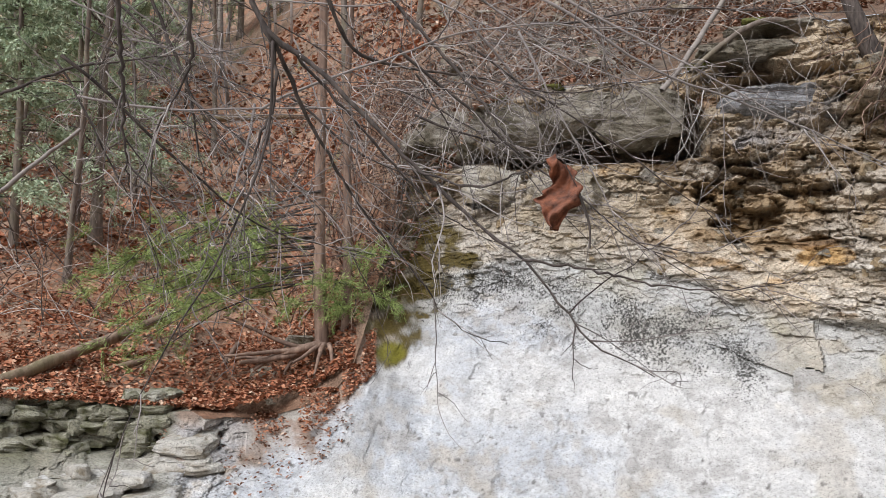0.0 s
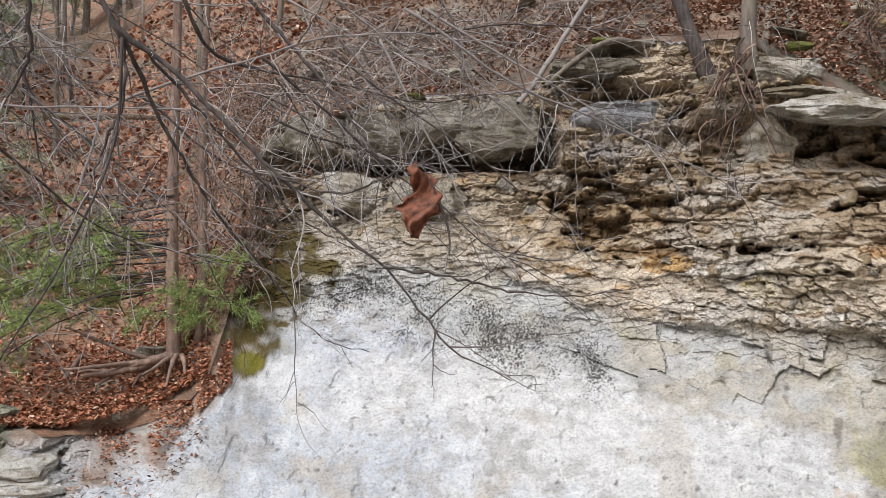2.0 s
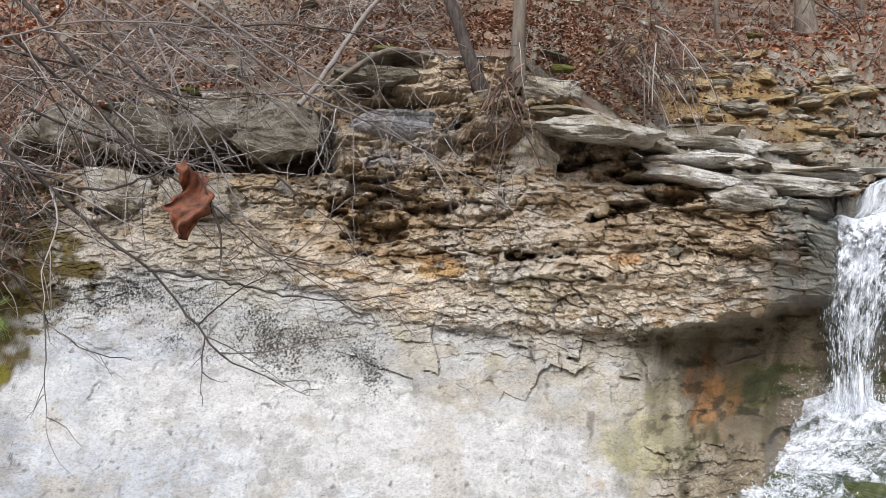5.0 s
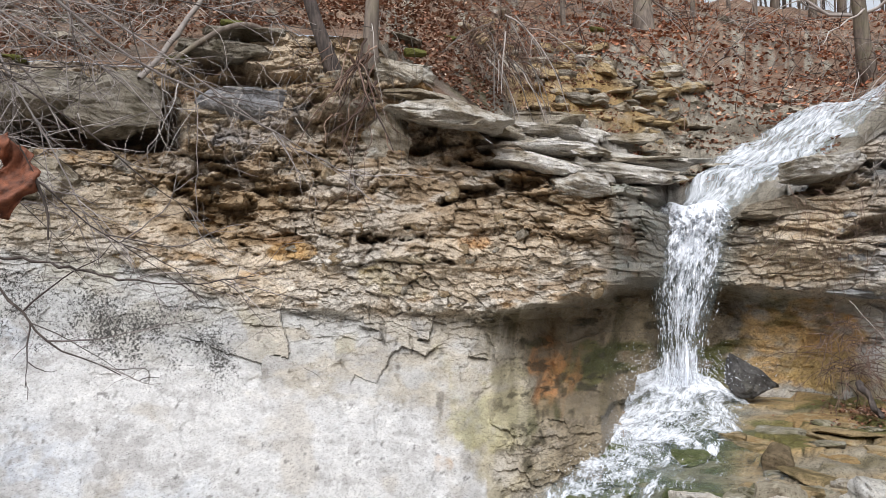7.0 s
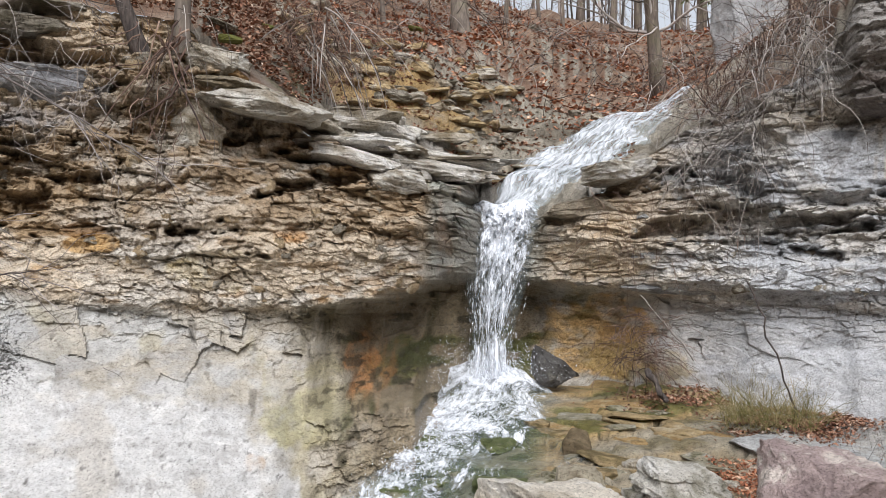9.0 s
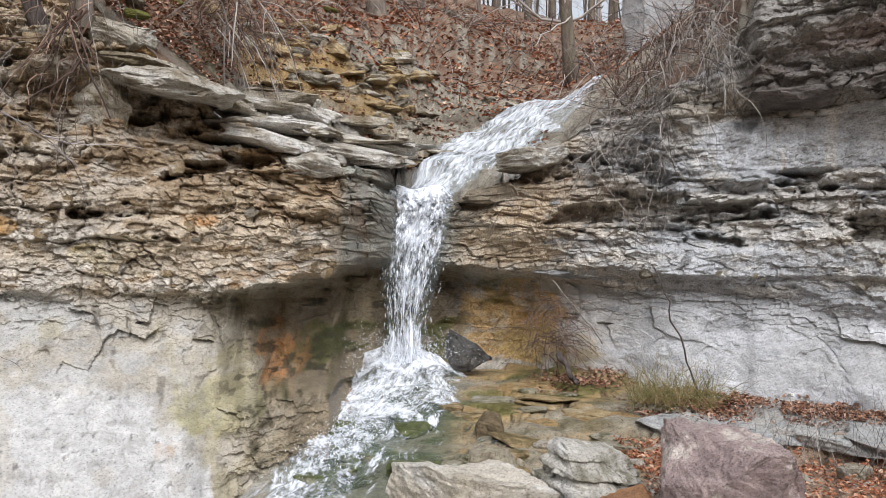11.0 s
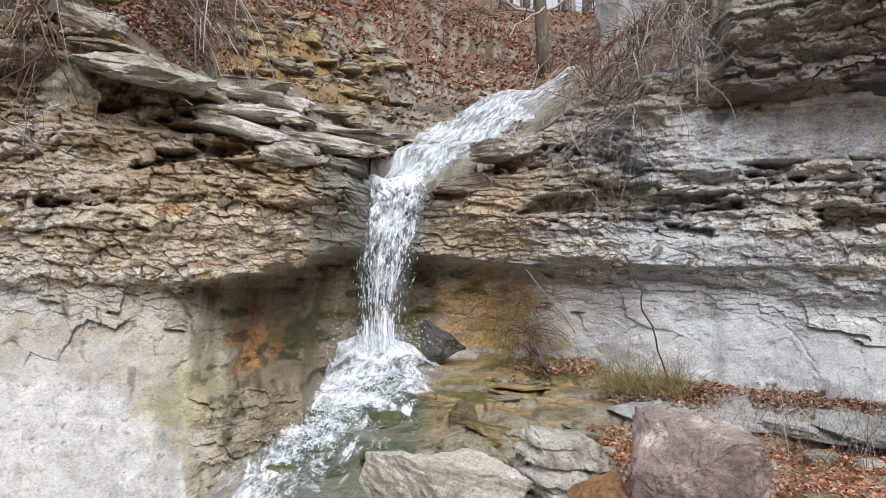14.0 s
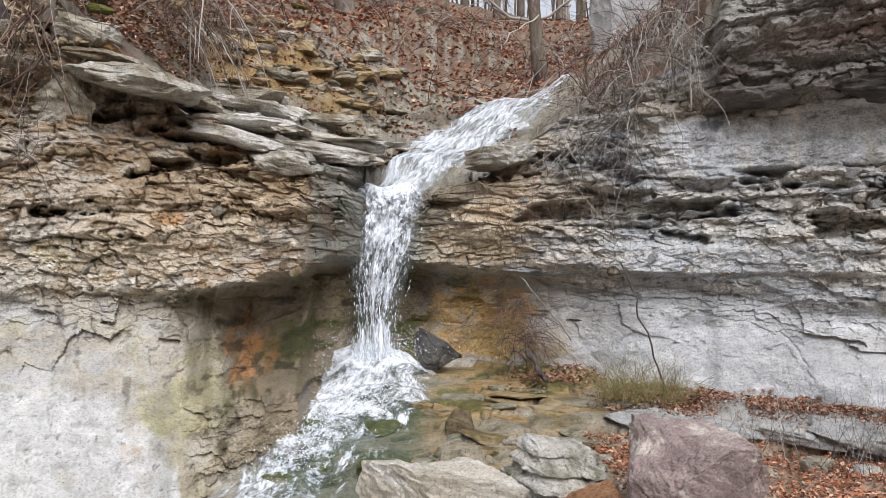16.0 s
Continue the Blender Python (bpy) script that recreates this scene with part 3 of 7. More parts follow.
    # random dark brown, plus painted shade that follows the pit mask
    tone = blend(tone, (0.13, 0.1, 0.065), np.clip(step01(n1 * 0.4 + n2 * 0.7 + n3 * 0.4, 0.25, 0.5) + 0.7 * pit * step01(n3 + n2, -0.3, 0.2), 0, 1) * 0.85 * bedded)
    tone = blend(tone, (0.37, 0.275, 0.175), bedded * (1 - grey) * step01(above + 0.2 * n1, 0.5, 0.85) * (0.35 + 0.4 * step01(n2, -0.3, 0.3)))
    tone = blend(tone, (0.43, 0.385, 0.325), bedded * step01(16 - bb, 0, 6) * (1 - step01(above, 0.6, 0.9)) * (0.45 + 0.3 * step01(n2, -0.2, 0.3)))
    rust = step01(fbm(ss * 1.9, z * 6, 0, 61, 5), 0.3, 0.5) * bedded * (1 - 0.6 * grey)
    tone = blend(tone, (0.46, 0.28, 0.12), rust * step01(n3, -0.4, 0.2) * 0.6)
    beige = smooth * (1 - grey)
    tone = blend(tone, (0.5, 0.465, 0.4), beige * 0.85)
    tone = blend(tone, (0.34, 0.32, 0.275), beige * step01(n2 + 0.4 * n3, 0.0, 0.4) * 0.75)
    tone = blend(tone, (0.53, 0.53, 0.52), beige * step01(ps, 0.55, 0.6) * step01(n2, -0.5, 0.0) * 0.7)
    tone = blend(tone, (0.4, 0.39, 0.38), beige * step01(0.28 - ps, 0, 0.05) * step01(n2, -0.4, 0.1) * 0.7)
    tone = blend(tone, (0.43, 0.37, 0.22), beige * step01(fbm(ss * 2.2, z * 2.6, 0, 62, 5), 0.18, 0.45) * 0.5)
    tone = blend(tone, (0.2, 0.18, 0.15), beige * step01(fbm(ss * 7, z * 9, 0, 60, 4), 0.4, 0.5) * 0.7)
    # grey wall beyond the fall
    tone = blend(tone, (0.68, 0.665, 0.64), grey * 0.8)
    tone = blend(tone, (0.5, 0.52, 0.55), grey * step01(n1 + 0.6 * n2, 0.05, 0.45) * 0.85)
    tone = blend(tone, (0.56, 0.49, 0.39), grey * step01(-n1 + 0.4 * n2, 0.12, 0.4) * 0.75)
    tone = blend(tone, (0.15, 0.14, 0.13), grey * bedded * step01(n2 + 0.6 * n3 - 0.3 * n1, 0.3, 0.5) * 0.75)
    tone = blend(tone, (0.52, 0.53, 0.545), shelf * step01(n2, -0.5, 0.1) * 0.75)
    low = grey * smooth
    tone = blend(tone, (0.5, 0.505, 0.515), low * 0.85)
    tone = blend(tone, (0.62, 0.625, 0.64), low * step01(n2 + 0.6 * n1, 0.0, 0.5) * 0.8)
    tone = blend(tone, (0.42, 0.43, 0.45), low * step01(-n2, 0.2, 0.6) * 0.7)
    streak = fbm(ss * 5, z * 0.5, 0, 57, 4)
    tone = blend(tone, (0.74, 0.76, 0.79), wall * 0.9)
    tone = blend(tone, (0.8, 0.75, 0.68), wall * step01(streak, 0.12, 0.4))
    tone = blend(tone, (0.5, 0.5, 0.51), wall * step01(-streak + 0.4 * n2, 0.1, 0.4) * 0.75)
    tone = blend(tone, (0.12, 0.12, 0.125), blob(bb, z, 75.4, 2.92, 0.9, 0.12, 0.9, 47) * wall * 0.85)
    # roof face darkened in its colour, standing in for a deeper overhang's shade
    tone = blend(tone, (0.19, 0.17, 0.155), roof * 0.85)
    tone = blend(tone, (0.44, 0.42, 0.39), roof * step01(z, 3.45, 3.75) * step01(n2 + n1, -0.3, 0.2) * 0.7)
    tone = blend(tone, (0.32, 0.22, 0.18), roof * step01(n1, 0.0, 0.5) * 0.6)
    # white, weathered lower face
    edge = np.interp(b, WHITE_B, WHITE_Z) + 0.12 * fbm(s * 1.3, 0.2, 0, 58, 4)
    white = step01(edge - z + 0.16 * n2 + 0.1 * n3, -0.08, 0.16)
    white = np.maximum(white, step01(-bb, 11, 15) * step01(-z, -0.35, -0.2) * step01(n1 + n2, -0.5, 0.0) * 0.8 * step01(bb, -19.5, -18.5))
    tone = blend(tone, (0.66, 0.65, 0.635), white * 0.95)
    tone = blend(tone, (0.48, 0.505, 0.545), white * np.clip(step01(14 - bb, 0, 9) * step01(n1, -0.5, 0.2) + 0.6 * step01(n1 - 0.5 * n2, 0.05, 0.4), 0, 1) * 0.8)
    tone = blend(tone, (0.43, 0.415, 0.4), white * step01(n2 + 0.7 * n3 + 0.5 * n1, 0.12, 0.5) * 0.85)
    tone = blend(tone, (0.82, 0.82, 0.81), white * step01(-n2 - 0.6 * n3 + 0.4 * n1, 0.15, 0.6) * 0.5)
    tone = blend(tone, (0.5, 0.45, 0.38), white * step01(fbm(ss * 2.2, z * 4, 0, 59, 4), 0.2, 0.5) * 0.5)
    soil = (1 - white) * step01(-bb + 3.0 * n2 + 2 * n1 - 2 * z, -0.5, 3.0) * (1 - step01(-bb, 18, 19)) * step01(z, -0.1, 0.05)
    tone = blend(tone, (0.3, 0.2, 0.145), soil * 0.9)
    tone = blend(tone, (0.46, 0.44, 0.4), soil * step01(n1 + n2, 0.1, 0.4) * 0.9)
    far_end = step01(-bb + 0.8 * n2, -1.0, 2.0) * step01(z + 0.2 * n2, 0.9, 1.3)
    tone = blend(tone, (0.16, 0.13, 0.055), far_end * step01(n1 + n2, -0.5, 0.2) * 0.9)
    # black speckled lichen along the top of the white face
    band = np.exp(-((z - edge - 0.08) / 0.45) ** 2) * step01(bb, -4, 0) * (1 - step01(bb, 20.5, 24))
    lichen = np.clip(band * (0.68 + 0.3 * step01(fbm(ss * 2.6, z * 3.2, 0, 56, 4), -0.15, 0.4) + 0.3 * fbm(ss * 7, z * 8, 0, 76, 4)), 0, 1.1)
    tone = blend(tone, (0.5, 0.505, 0.5), band * (1 - white) * smooth * 0.7)
    sparse = step01(fbm(ss * 16, z * 26, 0, 63, 3), 0.5, 0.6)
    tone = blend(tone, (0.16, 0.15, 0.14), white * sparse * 0.75)
    # iron stains, seep moss, wet rock; the alcove's shade goes into its wet tone
    wet = np.zeros_like(z)
    for b0, z0, db, dz, c, k in (
        (25.3, 1.75, 1.3, 0.07, (0.5, 0.32, 0.14), 0.9), (24.6, 1.86, 1.2, 0.05, (0.2, 0.1, 0.03), 0.8),
        (43.6, 0.72, 1.3, 0.26, (0.5, 0.22, 0.08), 0.9), (59.4, 0.85, 3.4, 0.4, (0.62, 0.4, 0.17), 0.9), (62, 0.6, 3, 0.2, (0.4, 0.3, 0.12), 0.6),
        (38, 1.85, 1.2, 0.06, (0.42, 0.22, 0.08), 0.7), (39.5, 0.45, 3.0, 0.25, (0.42, 0.38, 0.17), 0.6), (35.9, 0.1, 0.7, 0.05, (0.5, 0.36, 0.24), 0.7),
        # first patch: tan rock, painted lighter because this face turns from the light
        (59.0, 1.95, 3.6, 0.42, (0.64, 0.52, 0.37), 0.8), (20, 2.1, 4, 0.3, (0.3, 0.2, 0.1), 0.5), (10, 2.2, 4, 0.3, (0.3, 0.23, 0.13), 0.5), (33, 1.55, 2.5, 0.15, (0.5, 0.4, 0.2), 0.5),
        (40.5, 0.95, 2.2, 0.25, (0.27, 0.25, 0.2), 0.6), (17.5, 3.18, 1.2, 0.06, (0.5, 0.32, 0.2), 0.8), (23, 2.9, 3, 0.2, (0.3, 0.3, 0.32), 0.7),
    ):
        tone = blend(tone, c, blob(bb, z, b0, z0, db * 1.15, dz * 1.15, 1.1, 41) * k * step01(n2 + 0.35 * n3 + 0.5 * fbm(ss * 9, z * 1.5, 0, 42, 3), -0.7, 0.3))
    for b0, z0, db, dz in ((-3.6, 0.85, 1.6, 0.16), (-2.8, 1.1, 1.8, 0.3), (-1.6, 1.35, 1.8, 0.35), (-0.2, 1.75, 2.4, 0.34), (-2.2, 1.7, 2.8, 0.45), (-4.4, 1.6, 1.5, 0.7), (1.4, 1.62, 1.2, 0.2)):
        k = blob(bb, z, b0, z0, db, dz, 0.9, 44)
        tone = blend(tone, (0.115, 0.085, 0.022), k * step01(n2 + 0.6 * n3, -0.35, 0.1) * 0.95)
    tone = blend(tone, (0.21, 0.19, 0.02), blob(bb, z, -3.5, 0.83, 1.3, 0.09, 0.7, 45) * 0.9)
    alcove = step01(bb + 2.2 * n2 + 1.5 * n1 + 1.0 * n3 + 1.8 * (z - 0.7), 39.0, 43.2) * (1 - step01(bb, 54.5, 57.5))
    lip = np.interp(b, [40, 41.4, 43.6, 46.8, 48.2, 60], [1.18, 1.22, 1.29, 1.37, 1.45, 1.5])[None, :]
    damp_shade = alcove * (1 - step01(z - lip, -0.06, 0.04)) + step01(bb, 47.2, 48.2) * (1 - step01(bb, 55, 56.5)) * step01(z, 1.3, 1.5)
    damp_shade = np.clip(damp_shade, 0, 1)
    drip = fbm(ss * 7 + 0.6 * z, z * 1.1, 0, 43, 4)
    # wet rock, its colour darkened further for the shade under the lip
    tone = blend(tone, (0.24, 0.185, 0.115), damp_shade * 0.85)
    tone = blend(tone, (0.5, 0.24, 0.09), damp_shade * step01(drip + 0.4 * n1, 0.1, 0.4) * (bb < 50) * 0.7)
    tone = blend(tone, (0.36, 0.29, 0.19), damp_shade * step01(-drip + 0.4 * n2, 0.15, 0.5) * 0.6)
    tone = blend(tone, (0.1, 0.08, 0.05), damp_shade * step01(n2 + 0.7 * n3, 0.25, 0.45) * 0.75)
    tone = blend(tone, (0.11, 0.12, 0.03), damp_shade * step01(n2 + n1, 0.15, 0.5) * 0.8)
    tone = blend(tone, (0.05, 0.065, 0.02), blob(bb, z, 47.2, 0.7, 1.6, 0.16, 1.3, 46) * step01(n2, -0.3, 0.2) * 0.8)
    tone = blend(tone, (0.05, 0.07, 0.02), blob(bb, z, 42.6, 0.3, 2.6, 0.13, 1.4, 47) * step01(n2 + fbm(ss * 9, z * 1.5, 0, 42, 3), -0.3, 0.3) * 0.75)
    tone = blend(tone, (0.09, 0.09, 0.03), blob(bb, z, 58.6, 1.18, 1.5, 0.14, 1.6, 48) * step01(n2 + 0.5 * n3, -0.2, 0.3) * 0.6)
    tone = blend(tone, (0.43, 0.44, 0.41), damp_shade * step01(z, 1.35, 1.55) * step01(bb, 46, 47) * (0.6 + 0.3 * np.clip(n2, -1, 1)))
    tone = blend(tone, (0.5, 0.23, 0.085), blob(bb, z, 43.2, 0.66, 1.1, 0.28, 0.9, 49) * step01(drip + 0.5 * n2, -0.35, 0.15) * 0.85)
    tone = blend(tone, (0.36, 0.33, 0.2), blob(bb, z, 40.6, 0.5, 1.6, 0.3, 1.0, 55) * step01(n2, -0.3, 0.2) * 0.6)
    sweep = step01(bb + 2.0 * n2 + 2.4 * n1 + 3.0 * (z - 0.35), 36.2, 42.5) * (1 - step01(bb, 50, 53)) * smooth
    run = fbm(ss * 8 - 1.6 * z, z * 1.0 + ss * 0.3, 0, 70, 5)
    upper = step01(z + 0.1 * n1, 0.12, 0.4)
    tone = blend(tone, (0.4, 0.335, 0.23), sweep * (0.55 - 0.2 * damp_shade) * (1 - 0.7 * damp_shade))
    tone = blend(tone, (0.17, 0.14, 0.08), sweep * upper * step01(run, 0.05, 0.35) * 0.8)
    tone = blend(tone, (0.45, 0.4, 0.31), sweep * (1 - damp_shade) * step01(-run + 0.4 * n3, 0.2, 0.5) * 0.7)
    tone = blend(tone, (0.42, 0.21, 0.09), sweep * blob(bb, z, 44.0, 0.72, 1.7, 0.36, 0.9, 49) * step01(run + 0.5 * n2, -0.3, 0.2) * 0.75)
    tone = blend(tone, (0.1, 0.115, 0.04), sweep * upper * step01(n1 + 0.6 * run - 0.3 * z, 0.0, 0.35) * step01(bb, 42, 45) * 0.7)
    tone = blend(tone, (0.07, 0.06, 0.04), sweep * step01(n2 + 0.8 * n3, 0.4, 0.55) * 0.8)
    wet = np.maximum(wet, damp_shade * 0.8)
    # rock faces of the ledges at the far end
    block = step01(-bb, 17.5, 19)
    tone = blend(tone, (0.26, 0.25, 0.18), block * 0.8)
    tone = blend(tone, (0.12, 0.12, 0.06), block * step01(n1 + n2, 0.05, 0.5) * 0.8)
    tone = blend(tone, (0.5, 0.48, 0.43), block * step01(-z, -0.12, 0.05) * 0.7)
    tone *= (1 + 0.16 * n3 + 0.1 * n2)[..., None]
    lichen = np.maximum(lichen, 0.3 * bedded * step01(n1 - n2, 0.0, 0.5))
    return r, np.clip(tone, 0.01, 0.85), wet, lichen


RIM = []


def cliff_sheet(name, b0, b1, db, dz, label):
    b = np.arange(b0, b1 + db / 2, db)
    top = cliff_top(b)
    rows = int((top.max() + 0.6) / dz)
    v = np.linspace(0, 1, rows)[:, None]
    z = -0.6 + v * (top + 0.6)[None, :]
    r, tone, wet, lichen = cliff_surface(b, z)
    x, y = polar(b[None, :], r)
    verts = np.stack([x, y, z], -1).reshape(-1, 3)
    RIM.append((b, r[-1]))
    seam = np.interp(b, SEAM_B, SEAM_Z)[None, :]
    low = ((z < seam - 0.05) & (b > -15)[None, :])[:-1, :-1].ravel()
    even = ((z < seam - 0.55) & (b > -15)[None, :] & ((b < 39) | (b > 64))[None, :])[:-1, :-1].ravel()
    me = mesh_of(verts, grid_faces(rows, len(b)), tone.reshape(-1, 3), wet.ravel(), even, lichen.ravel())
    ragged = b[None, :] + 3 * fbm(np.radians(b)[None, :] * 16, z * 2, 0, 67, 4)
    calm = low & ~((ragged > 40.0) & (ragged < 61.5))[:-1, :-1].ravel()
    me.polygons.foreach_set("material_index", calm.astype(np.int32))
    me.materials.append(ROCK)
    me.materials.append(SMOOTH_ROCK)
    return put(name, me, None, None, label, "cliff", "", "structure")


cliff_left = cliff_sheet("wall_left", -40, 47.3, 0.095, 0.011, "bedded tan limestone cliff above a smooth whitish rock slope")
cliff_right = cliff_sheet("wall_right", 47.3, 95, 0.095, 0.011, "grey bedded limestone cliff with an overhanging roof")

# ---- the hillside above, and the stream's upper steps ----
HILL_A = {
    -60: ((8.0, 0.4), (12, 1.2), (20, 3.0), (32, 7), (50, 15), (90, 30)),
    -28.5: ((8.0, 0.49), (11, 0.99), (15, 1.81), (22, 3.58), (32, 7.09), (50, 16.45), (90, 36)),
    -15: ((7.4, 0.31), (9, 0.6), (11, 0.99), (15, 1.91), (22, 3.89), (30, 7.41), (45, 16.5), (90, 40)),
    -9: ((7.3, 0.42), (7.9, 0.68), (8.6, 0.82), (10.5, 1.15), (12, 1.8), (14, 2.8), (18, 4.4), (24, 7.2), (36, 14.5), (90, 44)),
    -5.8: ((7.4, 0.75), (7.9, 1.1), (8.4, 1.45), (9.4, 2.2), (10.0, 2.7), (12, 3.9), (16, 5.4), (24, 9.5), (36, 16), (90, 46)),
    -2.5: ((8.0, 1.6), (9.0, 3.1), (11, 3.9), (16, 5.96), (24, 9.9), (36, 17.9), (90, 48)),
    2.4: ((8.2, 3.28), (9.5, 3.96), (12, 5.21), (15, 6.78), (25, 12.99), (90, 50)),
    15: ((7.7, 3.46), (9, 4.1), (11, 5.13), (17, 8.53), (30, 16), (90, 50)),
    21.2: ((7.8, 3.88), (9.5, 4.78), (11.5, 5.8), (20, 11.17), (90, 50)),
}
HILL_B = {
    30.3: ((7.6, 3.73), (9, 4.55), (10.5, 5.36), (20, 11.7), (90, 50)),
    36.9: ((7.2, 3.0), (8, 3.4), (8.8, 3.9), (11, 5.05), (14, 6.62), (25, 13.35), (90, 46)),
    41.1: ((7.6, 2.77), (9, 3.3), (10.2, 3.58), (11.2, 4.47), (13, 5.41), (16, 6.99), (28, 14.0), (90, 40)),
    46.6: ((7.8, 2.43), (8.3, 2.67), (9.2, 3.1), (10.5, 3.6), (11.6, 4.62), (13, 5.45), (17, 7.4), (28, 13.2), (90, 32)),
    52.4: ((9.4, 2.19), (9.75, 2.25), (9.9, 2.6), (10.3, 2.72), (11, 3.4), (11.8, 3.85), (12.5, 4.78), (15, 5.97), (20, 8.17), (35, 13.0), (90, 19)),
    57.6: ((9.1, 2.35), (9.8, 2.65), (10.5, 3.06), (11.5, 3.53), (13, 4.12), (14.5, 5.0), (18, 6.9), (26, 9.8), (40, 14), (90, 24)),
    63: ((8.9, 2.64), (9.8, 2.9), (11, 3.38), (13.5, 4.2), (17, 5.7), (25, 8.8), (40, 13.3), (90, 24)),
    67.6: ((9.0, 3.24), (10.5, 3.8), (14, 5.0), (22, 8.0), (40, 13), (90, 24)),
}
HILL_C = {
    76: ((7.8, 4.05), (10, 4.9), (14, 6.5), (22, 9), (40, 14), (90, 26)),
    100: ((7.6, 4.25), (10, 5.2), (20, 10), (40, 18), (90, 30)),
    # next three: unseen bank behind the camera, added to block low sky light
    130: ((8.5, 0.0), (12, 1.5), (20, 8), (40, 22), (90, 40)),
    200: ((8.5, -0.3), (12, 0.8), (20, 7), (45, 24), (90, 40)),
    270: ((8.5, -0.5), (12, 0.2), (22, 6), (45, 20), (90, 36)),
    300: ((8.0, 0.4), (12, 1.2), (20, 3.0), (32, 7), (50, 15), (90, 30)),
}
HILL = {**HILL_A, **HILL_B, **HILL_C}
HK = np.array(sorted(HILL))


def hill_height(b, r):
    b, r = np.broadcast_arrays(np.asarray(b, float), np.asarray(r, float))
    shape = b.shape
    b, r = b.ravel(), r.ravel()
    i = np.clip(np.searchsorted(HK, b) - 1, 0, len(HK) - 2)
    u = np.clip((b - HK[i]) / (HK[i + 1] - HK[i]), 0, 1)
    table = np.stack([np.interp(r, *np.array(HILL[k]).T) for k in HK])
    j = np.arange(len(b))
    z = table[i, j] * (1 - u) + table[i + 1, j] * u
    x, y = polar(b, r)
    amp = np.clip((r - 7.4) * 0.12, 0.03, 0.5)
    z = z + amp * fbm(x * 0.45, y * 0.45, 0, 70, 5) + 0.03 * fbm(x * 3, y * 3, 0, 75, 4)
    rocky = rockiness(b, r)
    s = np.radians(b) * 10
    lay, _ = blocks(s + r * 0.3, z, 5, 0.16, 0.8)
    rise = 0.17 + 0.05 * vnoise(s * 0.3, r * 0.4, 0, 79)
    q = z / rise + 0.9 * (lay - 0.5) + 0.5 * fbm(s * 3, r * 3, 0, 81, 4)
    tread = np.floor(q)
    stepped = (tread + step01(q - tread, 0.7, 0.99) - 0.9 * (lay - 0.5) - 0.3 * fbm(s * 3, r * 3, 0, 81, 4)) * rise
    z = z * (1 - rocky) + stepped * rocky
    return z.reshape(shape)


def rockiness(b, r):
    """Where bare ledges come through the leaves above the fall."""
    k = step01(b, 38, 41) * (1 - step01(b, 66, 69)) * (1 - step01(r, 12.3, 12.9))
    k = k + 0.9 * step01(fbm(b * 0.25, r * 0.7, 0, 77, 3), 0.3, 0.4) * step01(b, -2, 2) * (1 - step01(r, 12, 16))
    return np.clip(k, 0, 1)


